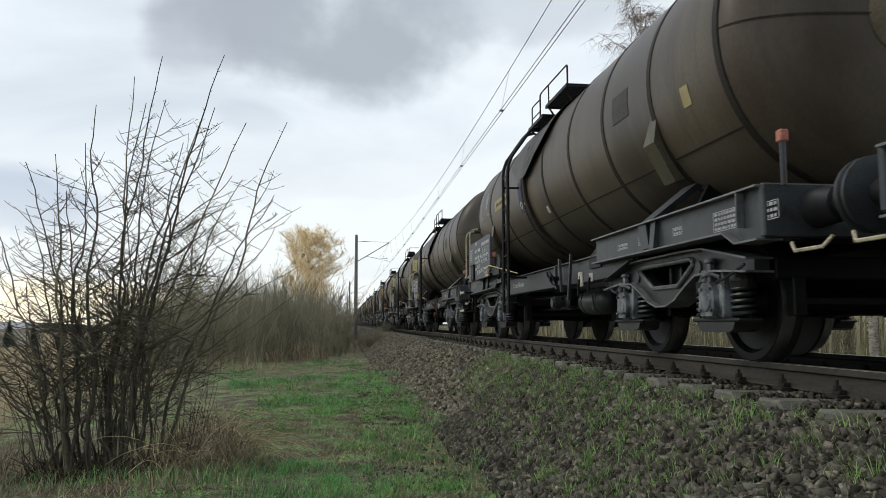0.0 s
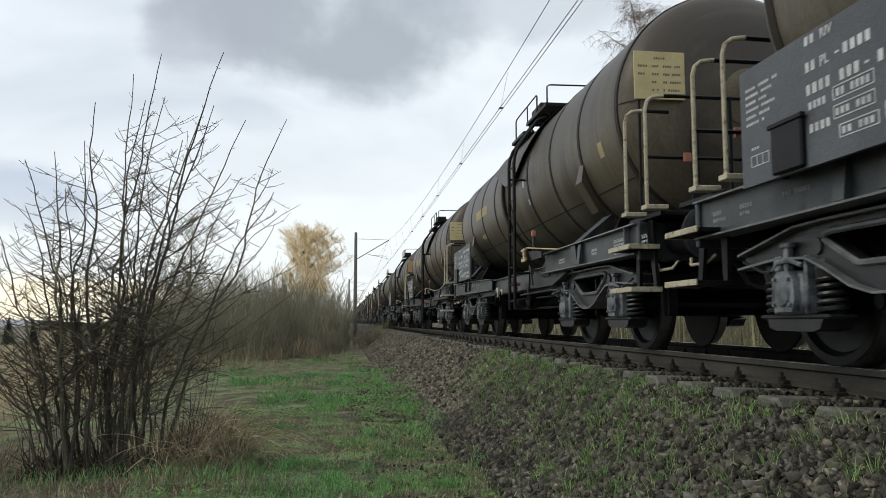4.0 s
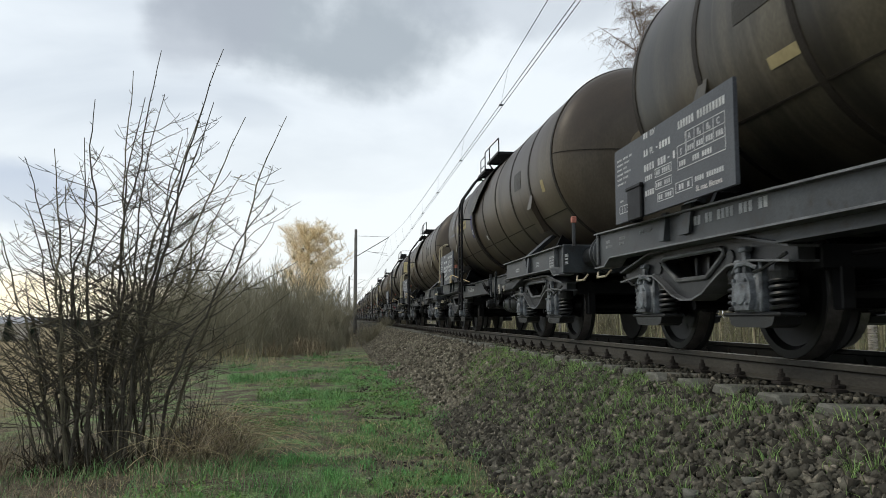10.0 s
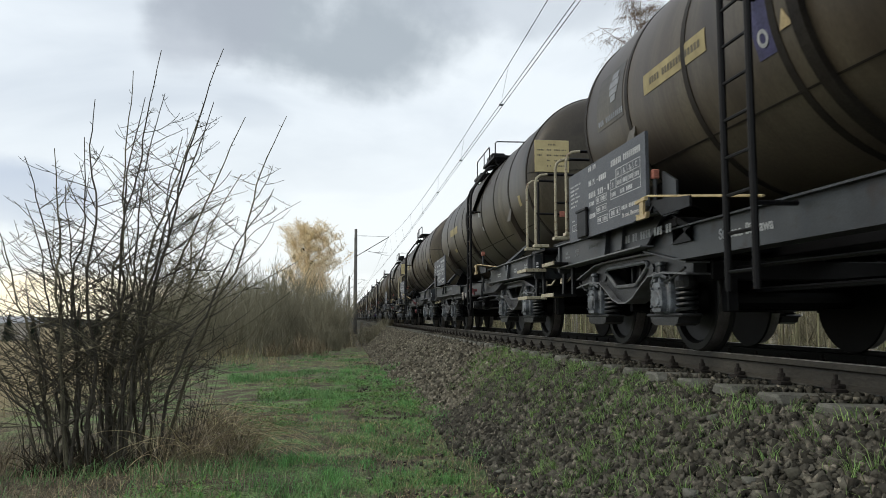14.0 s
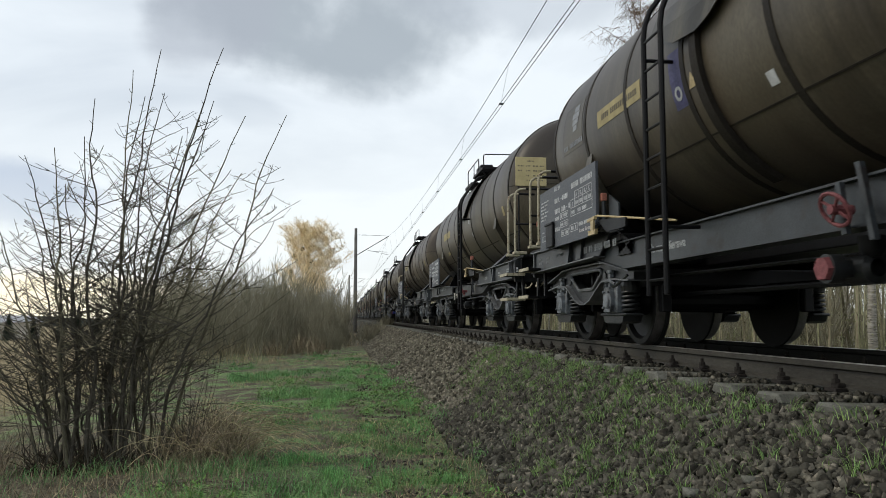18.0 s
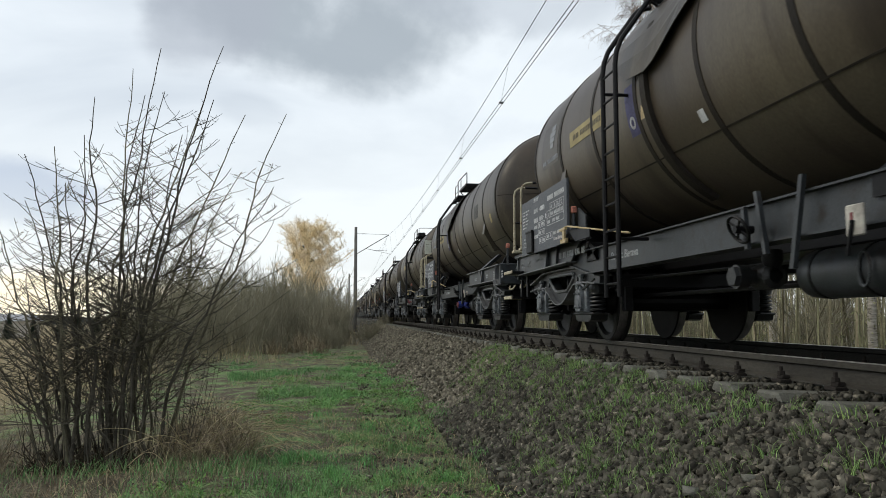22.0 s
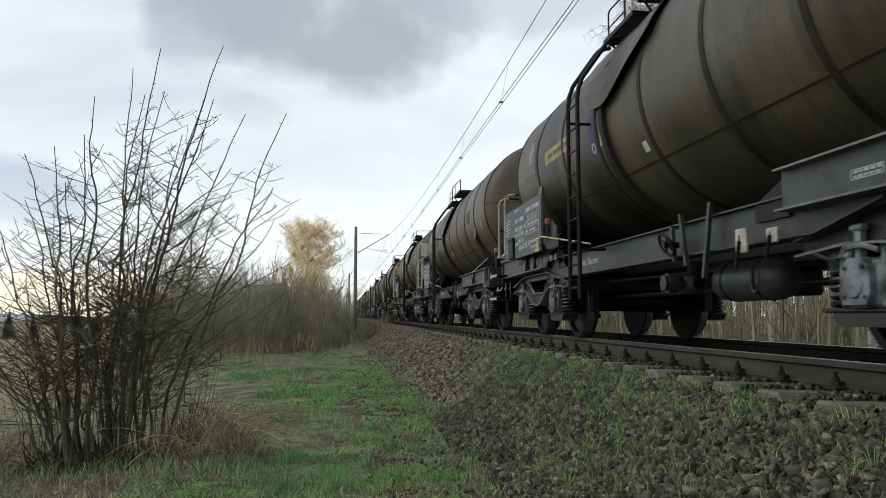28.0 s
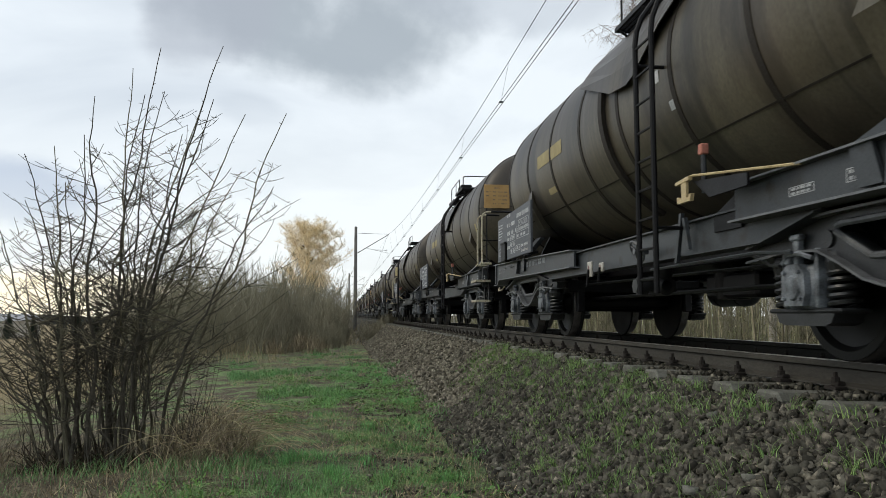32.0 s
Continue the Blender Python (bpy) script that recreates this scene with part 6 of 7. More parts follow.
def leaf_cloud(count, radius, size, rng):
    """Small leaves in a loose round clump."""
    v = rng.normal(size=(count, 3)); v /= np.linalg.norm(v, axis=1)[:, None]
    c = v * (radius * rng.random(count) ** 0.4)[:, None]
    a, b = rng.normal(size=(count, 3)), rng.normal(size=(count, 3))
    a *= size / np.linalg.norm(a, axis=1)[:, None]; b *= 0.5 * size / np.linalg.norm(b, axis=1)[:, None]
    pts = np.stack([c - a, c + b, c + a, c - b], 1).reshape(-1, 3)
    return pts, np.arange(count * 4).reshape(-1, 4)


def trees():
    poplar = grow_tree(3, 12.3, 0.20, 3.9, 50, 15, 13, 0.22, ("poplar", "poplar", "poplar"), 0.0, 0.018, 0.12, "poplar_tree", "tall bare poplar with a warm rounded crown and mistletoe")
    place(poplar, -4.6, 95)
    rng = np.random.default_rng(4)
    pts, fs = leaf_cloud(200, 0.28, 0.07, rng)
    ball = fast_mesh("mistletoe_clump", pts, fs, "mistletoe")
    for x, z in ((-1.4, 9.0), (-0.4, 9.9), (0.3, 9.2), (-1.7, 7.2), (0.7, 8.4)):
        part("mistletoe_clump", ball, "mistletoe", poplar, "dark green ball of mistletoe", at=(x, -1.0, z))
    back = grow_tree(8, 7.6, 0.25, 2.2, 20, 6, 6, 0.12, ("bark", "bark", "scrub"), 0.0, 0.013, 0.14, "bare_tree", "slender bare grey tree standing behind the shrub")
    place(back, -9.4, 48)
    for i, (x, y, h, sp) in enumerate(((18.5, 43.0, 22.5, 4.2), (15.4, 50.0, 15.8, 2.2), (15.9, 44.5, 15.6, 2.2))):
        b = grow_tree(40 + i, h, 0.42, sp, 30, 13, 13, 0.15, ("birch", "birch_twig", "birch_twig"), 0.40, 0.0065, 0.10, "birch_tree", "tall bare birch with drooping twigs behind the line", False)
        place(b, x, y, i * 1.3)
    proto = grow_tree(60, 11.5, 0.45, 1.8, 9, 4, 4, 0.11, ("birch", "birch_twig", "birch_twig"), 0.35, 0.012, 0.10, "birch_tree", "young white-barked birch in the wood beyond the line", False)
    place(proto, 13.0, 22.0)
    rn = random.Random(9)
    for i in range(64):
        y = 3 + 95 * rn.random() ** 1.2
        x = 12.5 + 16 * rn.random()
        c = copy_thing(proto, pose(x, y, float(ground_z(x, y)) - 0.1, rn.uniform(-3, 3), rn.uniform(-3, 3), rn.uniform(0, 360)))
        c.scale = (1, 1, rn.uniform(0.75, 1.0))
        tagged(c, group="birches of the wood")
    tagged(proto, group="birches of the wood")
    # conifers beyond the field
    def conifer(seed, h):
        r = np.random.default_rng(seed)
        vs, fs = [], []
        for k in range(1500):
            u = r.random() ** 0.7
            a = r.random() * 6.283
            rad = (1 - u) * h * 0.27 * (0.4 + 0.7 * r.random())
            c = np.array((rad * np.cos(a), rad * np.sin(a), h * (0.06 + 0.94 * u) - 0.25 * rad))
            d = np.array((np.cos(a), np.sin(a), -0.35)) * h * 0.07 * (1.15 - u)
            w = np.array((-np.sin(a), np.cos(a), 0.1)) * h * 0.034 * (1.15 - u)
            n = len(vs)
            vs += [c - d - w, c - d + w, c + d]
            fs.append((n, n + 1, n + 2))
        return fast_mesh("needles", vs, fs, "conifer")
    cm = [conifer(70 + i, 1.0) for i in range(3)]
    for i in range(15):
        x, y = -62 + 2.2 * i + 1.6 * rn.random() + (3.0 if i > 8 else 0.0), 110 + 10 * rn.random()
        t = thing("conifer_tree", "dark green conifer at the far side of the field", "tree", "conifers beyond the field")
        h = rn.uniform(3.2, 4.6)
        t.location, t.scale = (x, y, float(ground_z(x, y)) - 0.1), (h, h, h)
        part("trunk", Build().tube([(0, 0, 0), (0, 0, 0.9)], [0.03, 0.008], 6), "bark", t)
        part("crown", cm[i % 3], "conifer", t)
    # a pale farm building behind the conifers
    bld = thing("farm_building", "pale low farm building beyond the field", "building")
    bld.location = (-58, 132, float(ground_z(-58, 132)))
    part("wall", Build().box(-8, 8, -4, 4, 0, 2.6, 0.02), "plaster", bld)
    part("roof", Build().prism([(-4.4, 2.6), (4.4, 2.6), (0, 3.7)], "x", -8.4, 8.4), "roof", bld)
    # far woods all round
    r = np.random.default_rng(2)
    n = 900
    ang = np.linspace(0, 2 * np.pi, n, endpoint=False)
    rad = 430 + 60 * np.sin(ang * 3) + 25 * np.sin(ang * 7 + 1)
    hgt = 2.6 + 1.2 * np.sin(ang * 9) + 0.8 * np.sin(ang * 31) + 1.0 * r.random(n)
    vs = np.concatenate([np.stack([rad * np.sin(ang), rad * np.cos(ang), np.full(n, -6.0)], 1), np.stack([rad * np.sin(ang), rad * np.cos(ang), -3.0 + hgt], 1),
                         np.stack([(rad + 60) * np.sin(ang), (rad + 60) * np.cos(ang), -3.0 + hgt * 0.9], 1)])
    i0 = np.arange(n); i1 = (i0 + 1) % n
    fs = np.concatenate([np.stack([i0, i1, n + i1, n + i0], 1), np.stack([n + i0, n + i1, 2 * n + i1, 2 * n + i0], 1)])
    tagged(new("far_wood", fast_mesh("far_wood", vs, fs, "wood_far")), "dark line of far woods on the horizon", "wood", kind="stuff")


trees()

# ---- stones and grass ----


def scatter(rng, n, x0, x1, y0, y1, power=1.0):
    """Places over a stretch, thicker near y0."""
    return x0 + (x1 - x0) * rng.random(n), y0 + (y1 - y0) * rng.random(n) ** power


def stones():
    rng = np.random.default_rng(12)
    # a few broken-stone shapes
    rock = np.array([(x, y, z) for x in (-1, 1) for y in (-1, 1) for z in (-1, 1)]) * 0.72
    tri = np.array([(0, 1, 3), (0, 3, 2), (4, 6, 7), (4, 7, 5), (0, 4, 5), (0, 5, 1), (2, 3, 7), (2, 7, 6), (0, 2, 6), (0, 6, 4), (1, 5, 7), (1, 7, 3)])
    spots = [(33000, 1.05, 2.62, 1.2, 10.5, 0.9, 0.012, 0.035, 0.3), (22000, 0.95, 2.60, 10.5, 62, 1.3, 0.020, 0.042, 0.3), (12000, 2.50, 3.08, 1.4, 26, 1.15, 0.011, 0.025, 0.5),
             (3600, 3.22, 4.6, 2.0, 20, 1.2, 0.016, 0.032, 0.8), (900, 0.2, 1.1, 4.0, 25, 1.3, 0.012, 0.026, 0.2), (11000, 1.05, 2.62, -9.0, 1.3, 1.0, 0.016, 0.034, 0.3)]
    for name, material, label, some in (("ballast_stones", "stone", "dark broken ballast stones on the bank", [0, 2, 4, 5]), ("far_ballast_stones", "lit_stone", "brown ballast stones farther along the bank, paler for their lit tops", [1]), ("track_stones", "shaded_stone", "ballast between the rails, the train's shade put into its dark colour", [3])):
        allv, allf, k = [], [], 0
        for n, x0, x1, y0, y1, pw, r0, r1, lift in [spots[i] for i in some]:
            x, y = scatter(rng, n, x0, x1, y0, y1, pw)
            gap = np.abs((y - SLEEPER0 + PITCH_S / 2) % PITCH_S - PITCH_S / 2)
            on = (x > 2.57) & (gap < 0.165 + 0.015 * rng.random(len(x)))
            on = on | (x < (1.24 if x0 > 0.5 else 0.0) + 0.22 * wob(x, y, 0.9, 7.0) - 0.02 * (y - 6) * (y > 6))
            gap = gap[~on]
            x, y = x[~on], y[~on]
            n = len(x)
            z = ground_z(x, y) + 0.070 * ss(2.56, 2.68, x) * ss(0.15, 0.21, gap)
            r = r0 + (r1 - r0) * rng.random(n) ** 1.6
            shape = (rock[None] + 0.30 * rng.normal(size=(n, 8, 3))) * (0.5 + 0.8 * rng.random((n, 1, 3)))
            q = rng.normal(size=(n, 4)); q /= np.linalg.norm(q, axis=1)[:, None]
            w, a, b, c = q.T
            rot = np.stack([1 - 2 * (b * b + c * c), 2 * (a * b - c * w), 2 * (a * c + b * w), 2 * (a * b + c * w), 1 - 2 * (a * a + c * c), 2 * (b * c - a * w),
                            2 * (a * c - b * w), 2 * (b * c + a * w), 1 - 2 * (a * a + b * b)], 1).reshape(n, 3, 3)
            v = np.einsum("nij,nkj->nki", rot, shape) * r[:, None, None]
            v += np.stack([x, y, z + r * (lift + 0.6 * (rng.random(n) - 0.3))], 1)[:, None]
            allv.append(v.reshape(-1, 3)); allf.append((tri[None] + 8 * np.arange(n)[:, None, None]).reshape(-1, 3) + k)
            k += n * 8
        me = fast_mesh(name, np.concatenate(allv), np.concatenate(allf), material)
        tagged(new(name, me), label, "ballast", kind="stuff")
    # a handful of pale stones that stand out
    rn = random.Random(3)
    for x, y, r in ((2.02, 3.68, 0.040), (1.86, 4.0, 0.045), (2.3, 4.6, 0.034), (1.5, 4.9, 0.030), (2.4, 5.2, 0.030), (1.35, 6.6, 0.034), (2.1, 6.2, 0.028)):
        v = (rock + 0.2 * np.random.default_rng(int(x * 100)).normal(size=(8, 3))) * r * (1.2, 0.9, 0.7)
        s = tagged(new("stone", fast_mesh("stone", v, tri, "sleeper")), "pale stone lying on the dark ballast", "stone", "pale stones on the ballast")
        s.location = (x, y, float(ground_z(x, y)) + r * 0.9)


stones()


def blades(rng, x, y, h, w, lean, sink=0.01):
    """Curved grass blades at given places."""
    n = len(x)
    z = ground_z(x, y) - sink
    a = rng.random(n) * 2 * np.pi
    f = rng.random(n) * 2 * np.pi
    dx, dy = np.cos(a), np.sin(a)
    sx, sy = -np.sin(f) * w / 2, np.cos(f) * w / 2
    ln = lean * h * (0.3 + 0.9 * rng.random(n))
    p0, p1 = np.stack([x - sx, y - sy, z], 1), np.stack([x + sx, y + sy, z], 1)
    m = np.stack([x + dx * ln * 0.35, y + dy * ln * 0.35, z + h * 0.62], 1)
    s = np.stack([sx, sy, np.zeros(n)], 1) * 0.75
    top = np.stack([x + dx * ln, y + dy * ln, z + h * np.sqrt(np.maximum(0.08, 1 - (ln / (h + 1e-6)) ** 2 * 0.6))], 1)
    v = np.stack([p0, p1, m - s, m + s, top], 1).reshape(-1, 3)
    k = 5 * np.arange(n)[:, None, None]
    t = np.array([(0, 1, 3), (0, 3, 2), (2, 3, 4)])[None] + k
    return v, t.reshape(-1, 3)


def grass():
    rng = np.random.default_rng(33)

    def put(name, x, y, h, w, lean, material, label):
        v, f = blades(rng, x, y, h, w, lean)
        tagged(new(name, fast_mesh(name, v, f, material)), label, "grass", kind="stuff")
    # green verge, in patches
    x, y = scatter(rng, 330000, -4.2, 1.7, 4.4, 40, 1.75)
    patch = wob(x, y, 1.3, 5.0) + 0.6 * wob(x, y, 3.7, 1.2) + 0.5 * wob(x, y, 0.45, 2.0)
    keep = (patch > rng.normal(size=len(x)) * 0.30 + 0.58 + 1.3 * ss(-1.0, -1.7, x) * ss(11, 8, y) + 1.2 * ss(-0.135 * y, -0.150 * y, x) + 1.3 * ss(28, 39, y + 4.0 * wob(x, y, 0.5, 3.0))) & (x < 1.38 + 0.25 * wob(x, y, 0.9, 7.0))
    x, y = x[keep], y[keep]
    h = (0.03 + 0.07 * rng.random(len(x)) ** 1.6) * (1 + 0.6 * wob(x, y, 2.0, 9.0)) * (1 + 0.012 * y)
    put("verge_grass", x, y, h, 0.004 + 0.00045 * y, 0.9, "grass", "short fresh green grass on the verge")
    # finer turf close by
    x, y = scatter(rng, 150000, -1.5, 1.6, 4.2, 12.5, 1.25)
    keep = (wob(x, y, 2.1, 15.0) + 0.7 * wob(x, y, 5.5, 4.0) > rng.normal(size=len(x)) * 0.34 + 0.46 + 1.2 * ss(-0.75, -1.3, x)) & (x < 1.40 + 0.25 * wob(x, y, 0.9, 7.0))
    x, y = x[keep], y[keep]
    put("near_turf", x, y, (0.025 + 0.065 * rng.random(len(x)) ** 2.0) * (1 + 0.7 * wob(x, y, 1.5, 19.0)), 0.0035, 1.0, "turf", "fine short green turf between bare soil")
    x, y = scatter(rng, 60000, -1.5, 1.5, -6.0, 4.5, 1.0)
    keep = (wob(x, y, 2.1, 15.0) + 0.7 * wob(x, y, 5.5, 4.0) > rng.normal(size=len(x)) * 0.38 + 0.20) & (x < 1.30)
    put("verge_turf", x[keep], y[keep], 0.03 + 0.06 * rng.random(keep.sum()) ** 2.0, 0.005, 1.0, "turf", "short green turf on the verge beside the line")
    # bright clumps of longer grass along the foot of the bank
    cx = rng.uniform(-0.6, 1.35, 90); cy = 4.8 + 17 * rng.random(90) ** 1.3
    m = rng.integers(60, 190, 90)
    x = np.repeat(cx, m) + rng.normal(size=m.sum()) * np.repeat(0.04 + 0.09 * rng.random(90), m)
    y = np.repeat(cy, m) + rng.normal(size=m.sum()) * np.repeat(0.05 + 0.14 * rng.random(90), m)
    put("grass_clumps", x, y, 0.05 + 0.09 * rng.random(m.sum()), 0.0038, 1.0, "clump", "brighter clumps of longer grass at the foot of the bank")
    # bright tufts on the ballast
    tx, ty = scatter(rng, 1250, 1.25, 2.62, 2.0, 13, 0.9)
    ok = wob(tx, ty, 1.2, 4.0) + 0.8 * ss(1.3, 2.0, tx) > -0.05 + 0.4 * rng.normal(size=len(tx))
    ok = ok & (tx > 1.50 + 0.050 * (ty - 4) + 0.16 * rng.normal(size=len(tx)))
    tx, ty = tx[ok], ty[ok]
    m = rng.integers(12, 38, len(tx))
    spread = np.repeat(0.012 + 0.034 * rng.random(len(tx)), m)
    x = np.repeat(tx, m) + rng.normal(size=m.sum()) * spread
    y = np.repeat(ty, m) + rng.normal(size=m.sum()) * spread
    h = np.repeat(0.06 + 0.10 * rng.random(len(tx)), m) * (0.5 + 0.7 * rng.random(m.sum()))
    put("ballast_grass", x, y, h, 0.0050, 0.9, "tuft", "bright green grass tufts growing through the ballast")
    # arching dead tussocks beside the shrub, with a few long pale stalks
    cx = np.array([-1.55, -1.30, -1.10, -1.42, -1.62, -1.22, -0.95, -1.45, -1.75, -3.2, -3.4]); cy = np.array([7.6, 7.7, 7.9, 8.3, 8.8, 8.5, 7.6, 9.6, 10.4, 7.6, 8.2])
    k = rng.integers(0, len(cx), 2300)
    put("dead_tussocks", cx[k] + 0.13 * rng.normal(size=2300), cy[k] + 0.18 * rng.normal(size=2300), 0.10 + 0.55 * rng.random(2300) ** 1.5, 0.0048, 1.4, "dead", "brown arching tussocks of dead grass beside the shrub")
    rs = random.Random(55)
    st = Build()
    for _ in range(150):
        q = rs.choice((0, 0, 1, 1, 2, 3, 4, 5, 6, 7))
        p = (cx[q] + rs.gauss(0, 0.10), cy[q] + rs.gauss(0, 0.12))
        a = rs.gauss(-0.2, 1.2)
        st.tube(bent((*p, float(ground_z(*p))), (0.7 * math.cos(a), 0.5 * math.sin(a), 1.0), rs.uniform(0.5, 1.05), 9, 0.05, -0.17, rs), taper(rs.uniform(0.0028, 0.0048), 0.0018, 9), 4, False)
    tagged(new("dry_stalks", st.mesh("dry_stalks", "straw")), "long pale dry stalks arching out of the dead tussock", "stalks", kind="stuff")
    # long dry grass round the shrub and along the thicket
    x, y = scatter(rng, 6000, -4.2, -0.75, 4.4, 10.5, 1.0)
    k = (rng.random(len(x)) < 1 - 0.85 * ss(-1.1, -0.5, x)) & (wob(x, y, 1.6, 2.0) > -0.55)
    x, y = x[k], y[k]
    put("dry_grass", x, y, 0.04 + 0.24 * rng.random(len(x)) ** 2.4, 0.005, 1.35, "dead", "long dead grass matted round the shrub's foot")
    cx, cy = rng.uniform(-3.3, -0.5, 60), rng.uniform(5.6, 7.5, 60)
    m = rng.integers(10, 46, 60)
    put("shrub_foot_grass", np.repeat(cx, m) + 0.07 * rng.normal(size=m.sum()), np.repeat(cy, m) + 0.08 * rng.normal(size=m.sum()), 0.07 + 0.15 * rng.random(m.sum()), 0.0046, 0.8, "grass", "longer green blades in front of the shrub")
    cx, cy = scatter(rng, 70, -3.4, -0.7, 30, 44, 1.1)
    m = rng.integers(30, 90, 70)
    put("pale_tufts", np.repeat(cx, m) + 0.16 * rng.normal(size=m.sum()), np.repeat(cy, m) + 0.2 * rng.normal(size=m.sum()), 0.15 + 0.65 * rng.random(m.sum()) ** 1.8, 0.012, 0.9, "dead", "pale tufts of dead grass before the thicket")
    x, y = scatter(rng, 15000, -8.0, 0.9, 12, 70, 1.4)
    edge = thicket_edge(y)
    k = (np.abs(x - edge + 0.2) < 1.3 + 0.4 * rng.normal(size=len(x))) | ((x < -3.2) & (rng.random(len(x)) < 0.35))
    k = k & (wob(x, y, 1.3, 21.0) > 0.05)
    x, y = x[k], y[k]
    put("thicket_grass", x, y, (0.15 + 0.75 * rng.random(len(x)) ** 2) * (1 + 0.5 * wob(x, y, 0.8, 23.0)), 0.010, 1.0, "straw", "tall pale dead grass along the thicket")
    x, y = scatter(rng, 16000, -2.4, 1.3, 4.4, 30, 1.6)
    k = wob(x, y, 1.7, 8.0) > 0.1 * rng.normal(size=len(x))
    x, y = x[k], y[k]
    put("dead_blades", x, y, 0.04 + 0.10 * rng.random(len(x)) ** 2, 0.006, 1.8, "straw", "dead straw lying among the green grass")
    x, y = scatter(rng, 3000, -30, -4.6, 8, 60, 1.2)
    put("field_stubble", x, y, 0.05 + 0.12 * rng.random(len(x)), 0.014, 0.9, "straw", "dry straw-coloured field grass")
    # undergrowth of the wood beyond the line
    x, y = scatter(rng, 12000, 10.5, 24, 2, 110, 1.4)
    put("wood_undergrowth", x, y, 0.15 + 0.8 * rng.random(len(x)) ** 2.2, 0.010, 0.35, "reed", "pale olive undergrowth and saplings in the wood")
    n = 110000
    x, y = scatter(rng, n, 11, 32, 0, 120, 1.35)
    c = np.stack([x, y, ground_z(x, y) + 3.4 * rng.random(n) ** 1.5], 1)
    a, b = rng.normal(size=(n, 3)), rng.normal(size=(n, 3))
    a *= (0.02 + 0.05 * rng.random(n))[:, None] / np.linalg.norm(a, axis=1)[:, None]; b *= 0.018 / np.linalg.norm(b, axis=1)[:, None]
    pts = np.stack([c - a, c + b, c + a, c - b], 1).reshape(-1, 3)
    tagged(new("wood_brush", fast_mesh("wood_brush", pts, np.arange(n * 4).reshape(-1, 4), "brush")), "olive-grey tangle of twigs and withered leaves in the wood", "undergrowth", kind="stuff")
    rs = random.Random(77)
    sp = Build()
    for _ in range(1500):
        x, y = 10.8 + 13 * rs.random(), -1 + 85 * rs.random() ** 1.3
        h, r = rs.uniform(2.0, 5.0), rs.uniform(0.010, 0.045)
        sp.tube(bent((x, y, float(ground_z(x, y)) - 0.05), (rs.gauss(0, 0.045), rs.gauss(0, 0.045), 1), h, 4, 0.025, 0.02, rs), taper(r, r * 0.5, 4), 5, False)
    tagged(new("saplings", sp.mesh("saplings", "sapling", True)), "slender pale saplings crowding the wood's edge", "saplings", kind="stuff")
    x, y = scatter(rng, 20000, 7.4, 10.5, 0, 60, 1.3)
    k = wob(x, y, 0.9, 4.0) > -0.1
    put("far_green_grass", x[k], y[k], 0.06 + 0.14 * rng.random(k.sum()), 0.014, 0.8, "clump", "green grass on the far side of the line")
    x, y = scatter(rng, 20000, 6.9, 11, 1, 80, 1.4)
    put("far_verge_grass", x, y, 0.05 + 0.12 * rng.random(len(x)) ** 2, 0.010, 0.8, "dead", "dead grass on the far side of the line")
    # broad-leaved weeds in low rosettes
    wx, wy = scatter(rng, 950, -1.6, 1.35, 5.0, 17, 1.1)
    ok = wob(wx, wy, 1.1, 6.0) > -0.15
    wx, wy = wx[ok], wy[ok]
    vs, fs, k = [], [], 0
    for cx, cy in zip(wx, wy):
        z = float(ground_z(cx, cy))
        for _ in range(rng.integers(18, 40)):
            a, r = rng.random() * 6.283, 0.01 + 0.10 * rng.random()
            c = np.array((cx + r * np.cos(a), cy + r * np.sin(a), z + 0.02 + 0.06 * rng.random()))
            d = np.array((np.cos(a), np.sin(a), 0.5 * rng.normal())) * (0.010 + 0.012 * rng.random())
            s = np.array((-np.sin(a), np.cos(a), 0.3 * rng.normal())) * 0.008
            vs += [c - d, c + s, c + d, c - s]
            fs.append((k, k + 1, k + 2, k + 3)); k += 4
    tagged(new("weeds", fast_mesh("weeds", vs, fs, "weed")), "low broad-leaved green weeds among the grass", "weeds", kind="stuff")


grass()


def build_train():
    protos = {}
    for i, k in enumerate(SEQ):
        key = (k, i <= 16)
        at = pose(XT, train_front(i), 0)
        if key not in protos:
            w = make_wagon(*key)
            w.matrix_basis = at
            protos[key] = w
        else:
            w = copy_thing(protos[key], at)
        WAGONS.append(w)
    # what sets single wagons apart
    def paint(i, kind, material, label=""):
        for ob in WAGONS[i].children_recursive:
            if ob.name.split(".")[0] == kind:
                ob.material_slots[0].link = "OBJECT"
                ob.material_slots[0].material = M[material]
                if label:
                    ob["label"] = label
    for i in (5, 17, 22):
        paint(i, "placard", "placard_orange", "faded orange sheet-metal placard facing forwards over the platform")
    for i in (13, 16, 27):
        paint(i, "placard", "placard_white", "white sheet-metal placard facing forwards over the platform")
    for i in (5, 16):
        paint(i, "hand_wheel", "edge", "grey brake hand wheel")
    for i in (5, 15, 18):
        paint(i, "stripe", "strap_pale", "sooty stripe of tape")
    for i in (12, 23):
        paint(i, "outlet_valve", "blue", "blue-painted outlet valve")
        paint(i, "valve_cap", "pink")
    for i in (2, 9):
        paint(i, "valve_cap", "pink")
    for i in (1, 6, 7, 11, 12, 14, 15):
        paint(i, "hand_wheel", "black", "black brake hand wheel")


build_train()


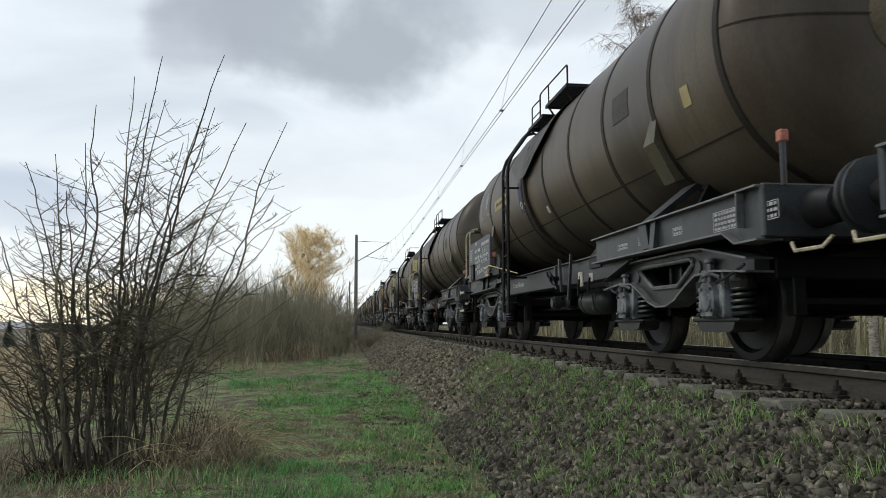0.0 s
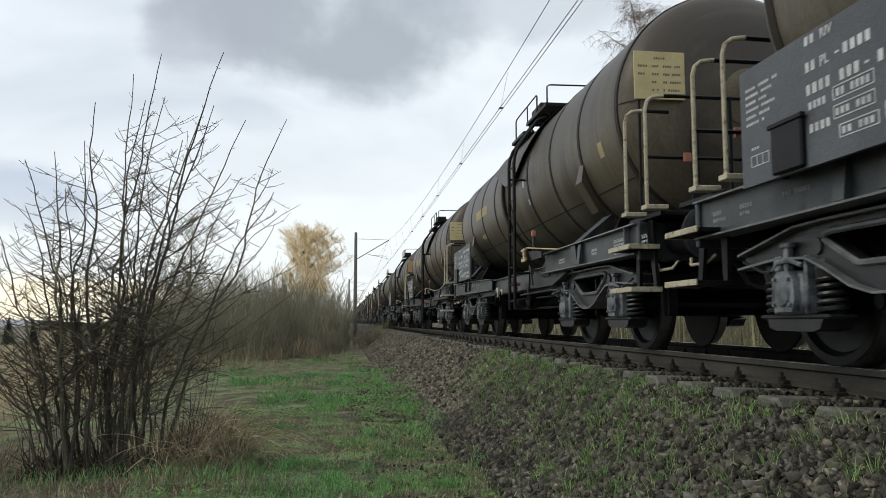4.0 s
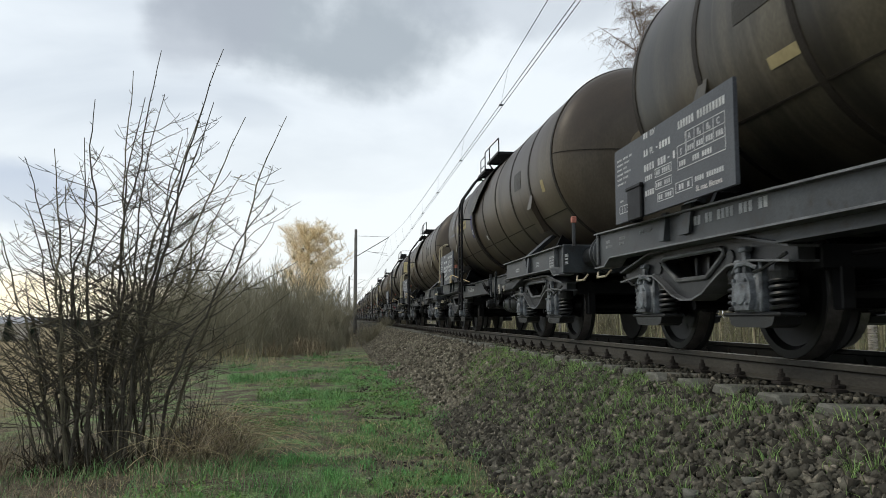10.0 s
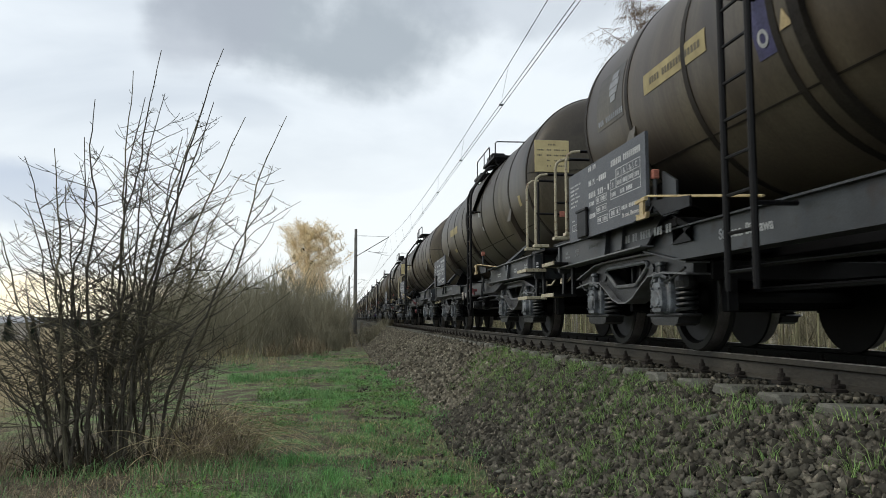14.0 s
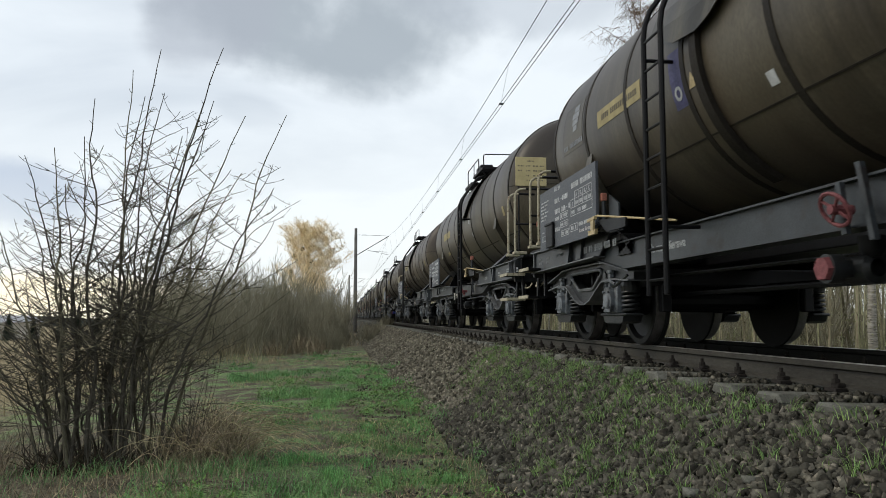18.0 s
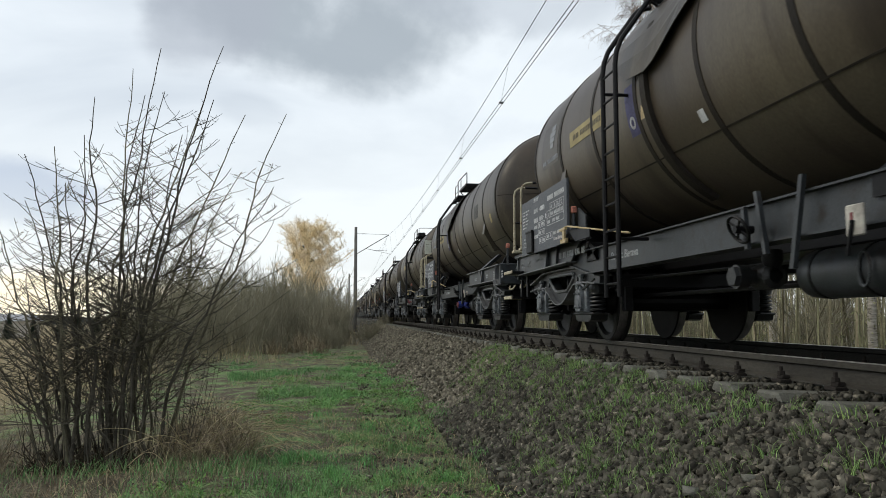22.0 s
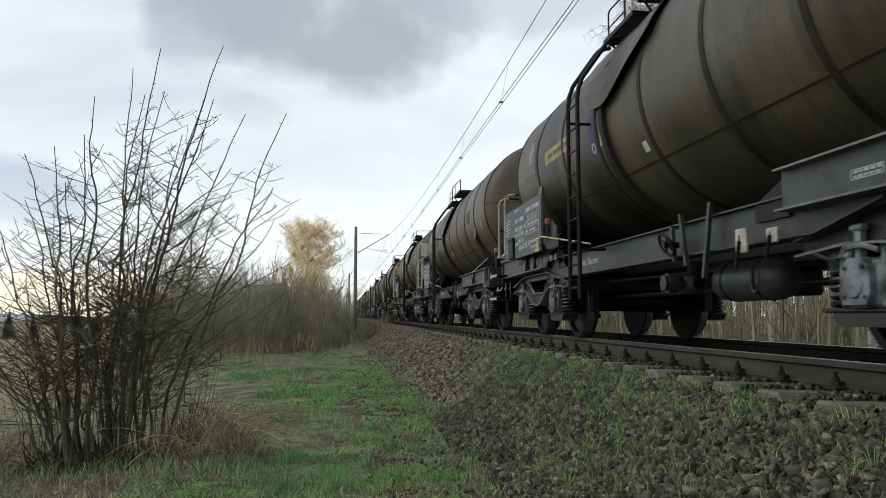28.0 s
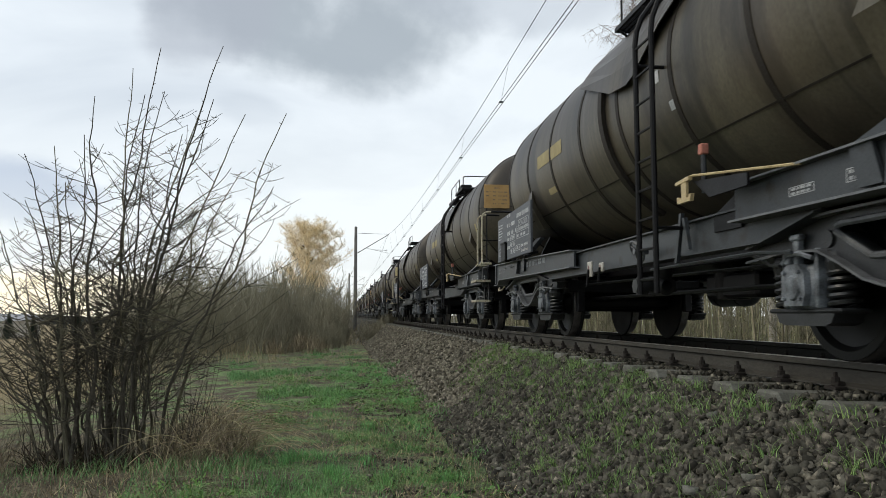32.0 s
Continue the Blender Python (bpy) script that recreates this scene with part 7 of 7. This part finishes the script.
def motions():
    """The train rolls past towards -y, slowly gaining speed; every wheelset turns with it."""
    times = [2.0 * i for i in range(17)]
    turns = [0.1 * i for i in range(321)]
    for i, w in enumerate(WAGONS):
        f = train_front(i)
        walk(w, [(t, pose(XT, f - travelled(t), 0)) for t in times])
        if i <= 16:
            for part_ob in w.children:
                if part_ob.name.startswith("wheelset"):
                    p = part_ob.location.copy()
                    walk(part_ob, [(t, Matrix.Translation(p) @ Matrix.Rotation(travelled(t) / 0.46, 4, "X")) for t in turns])


motions()
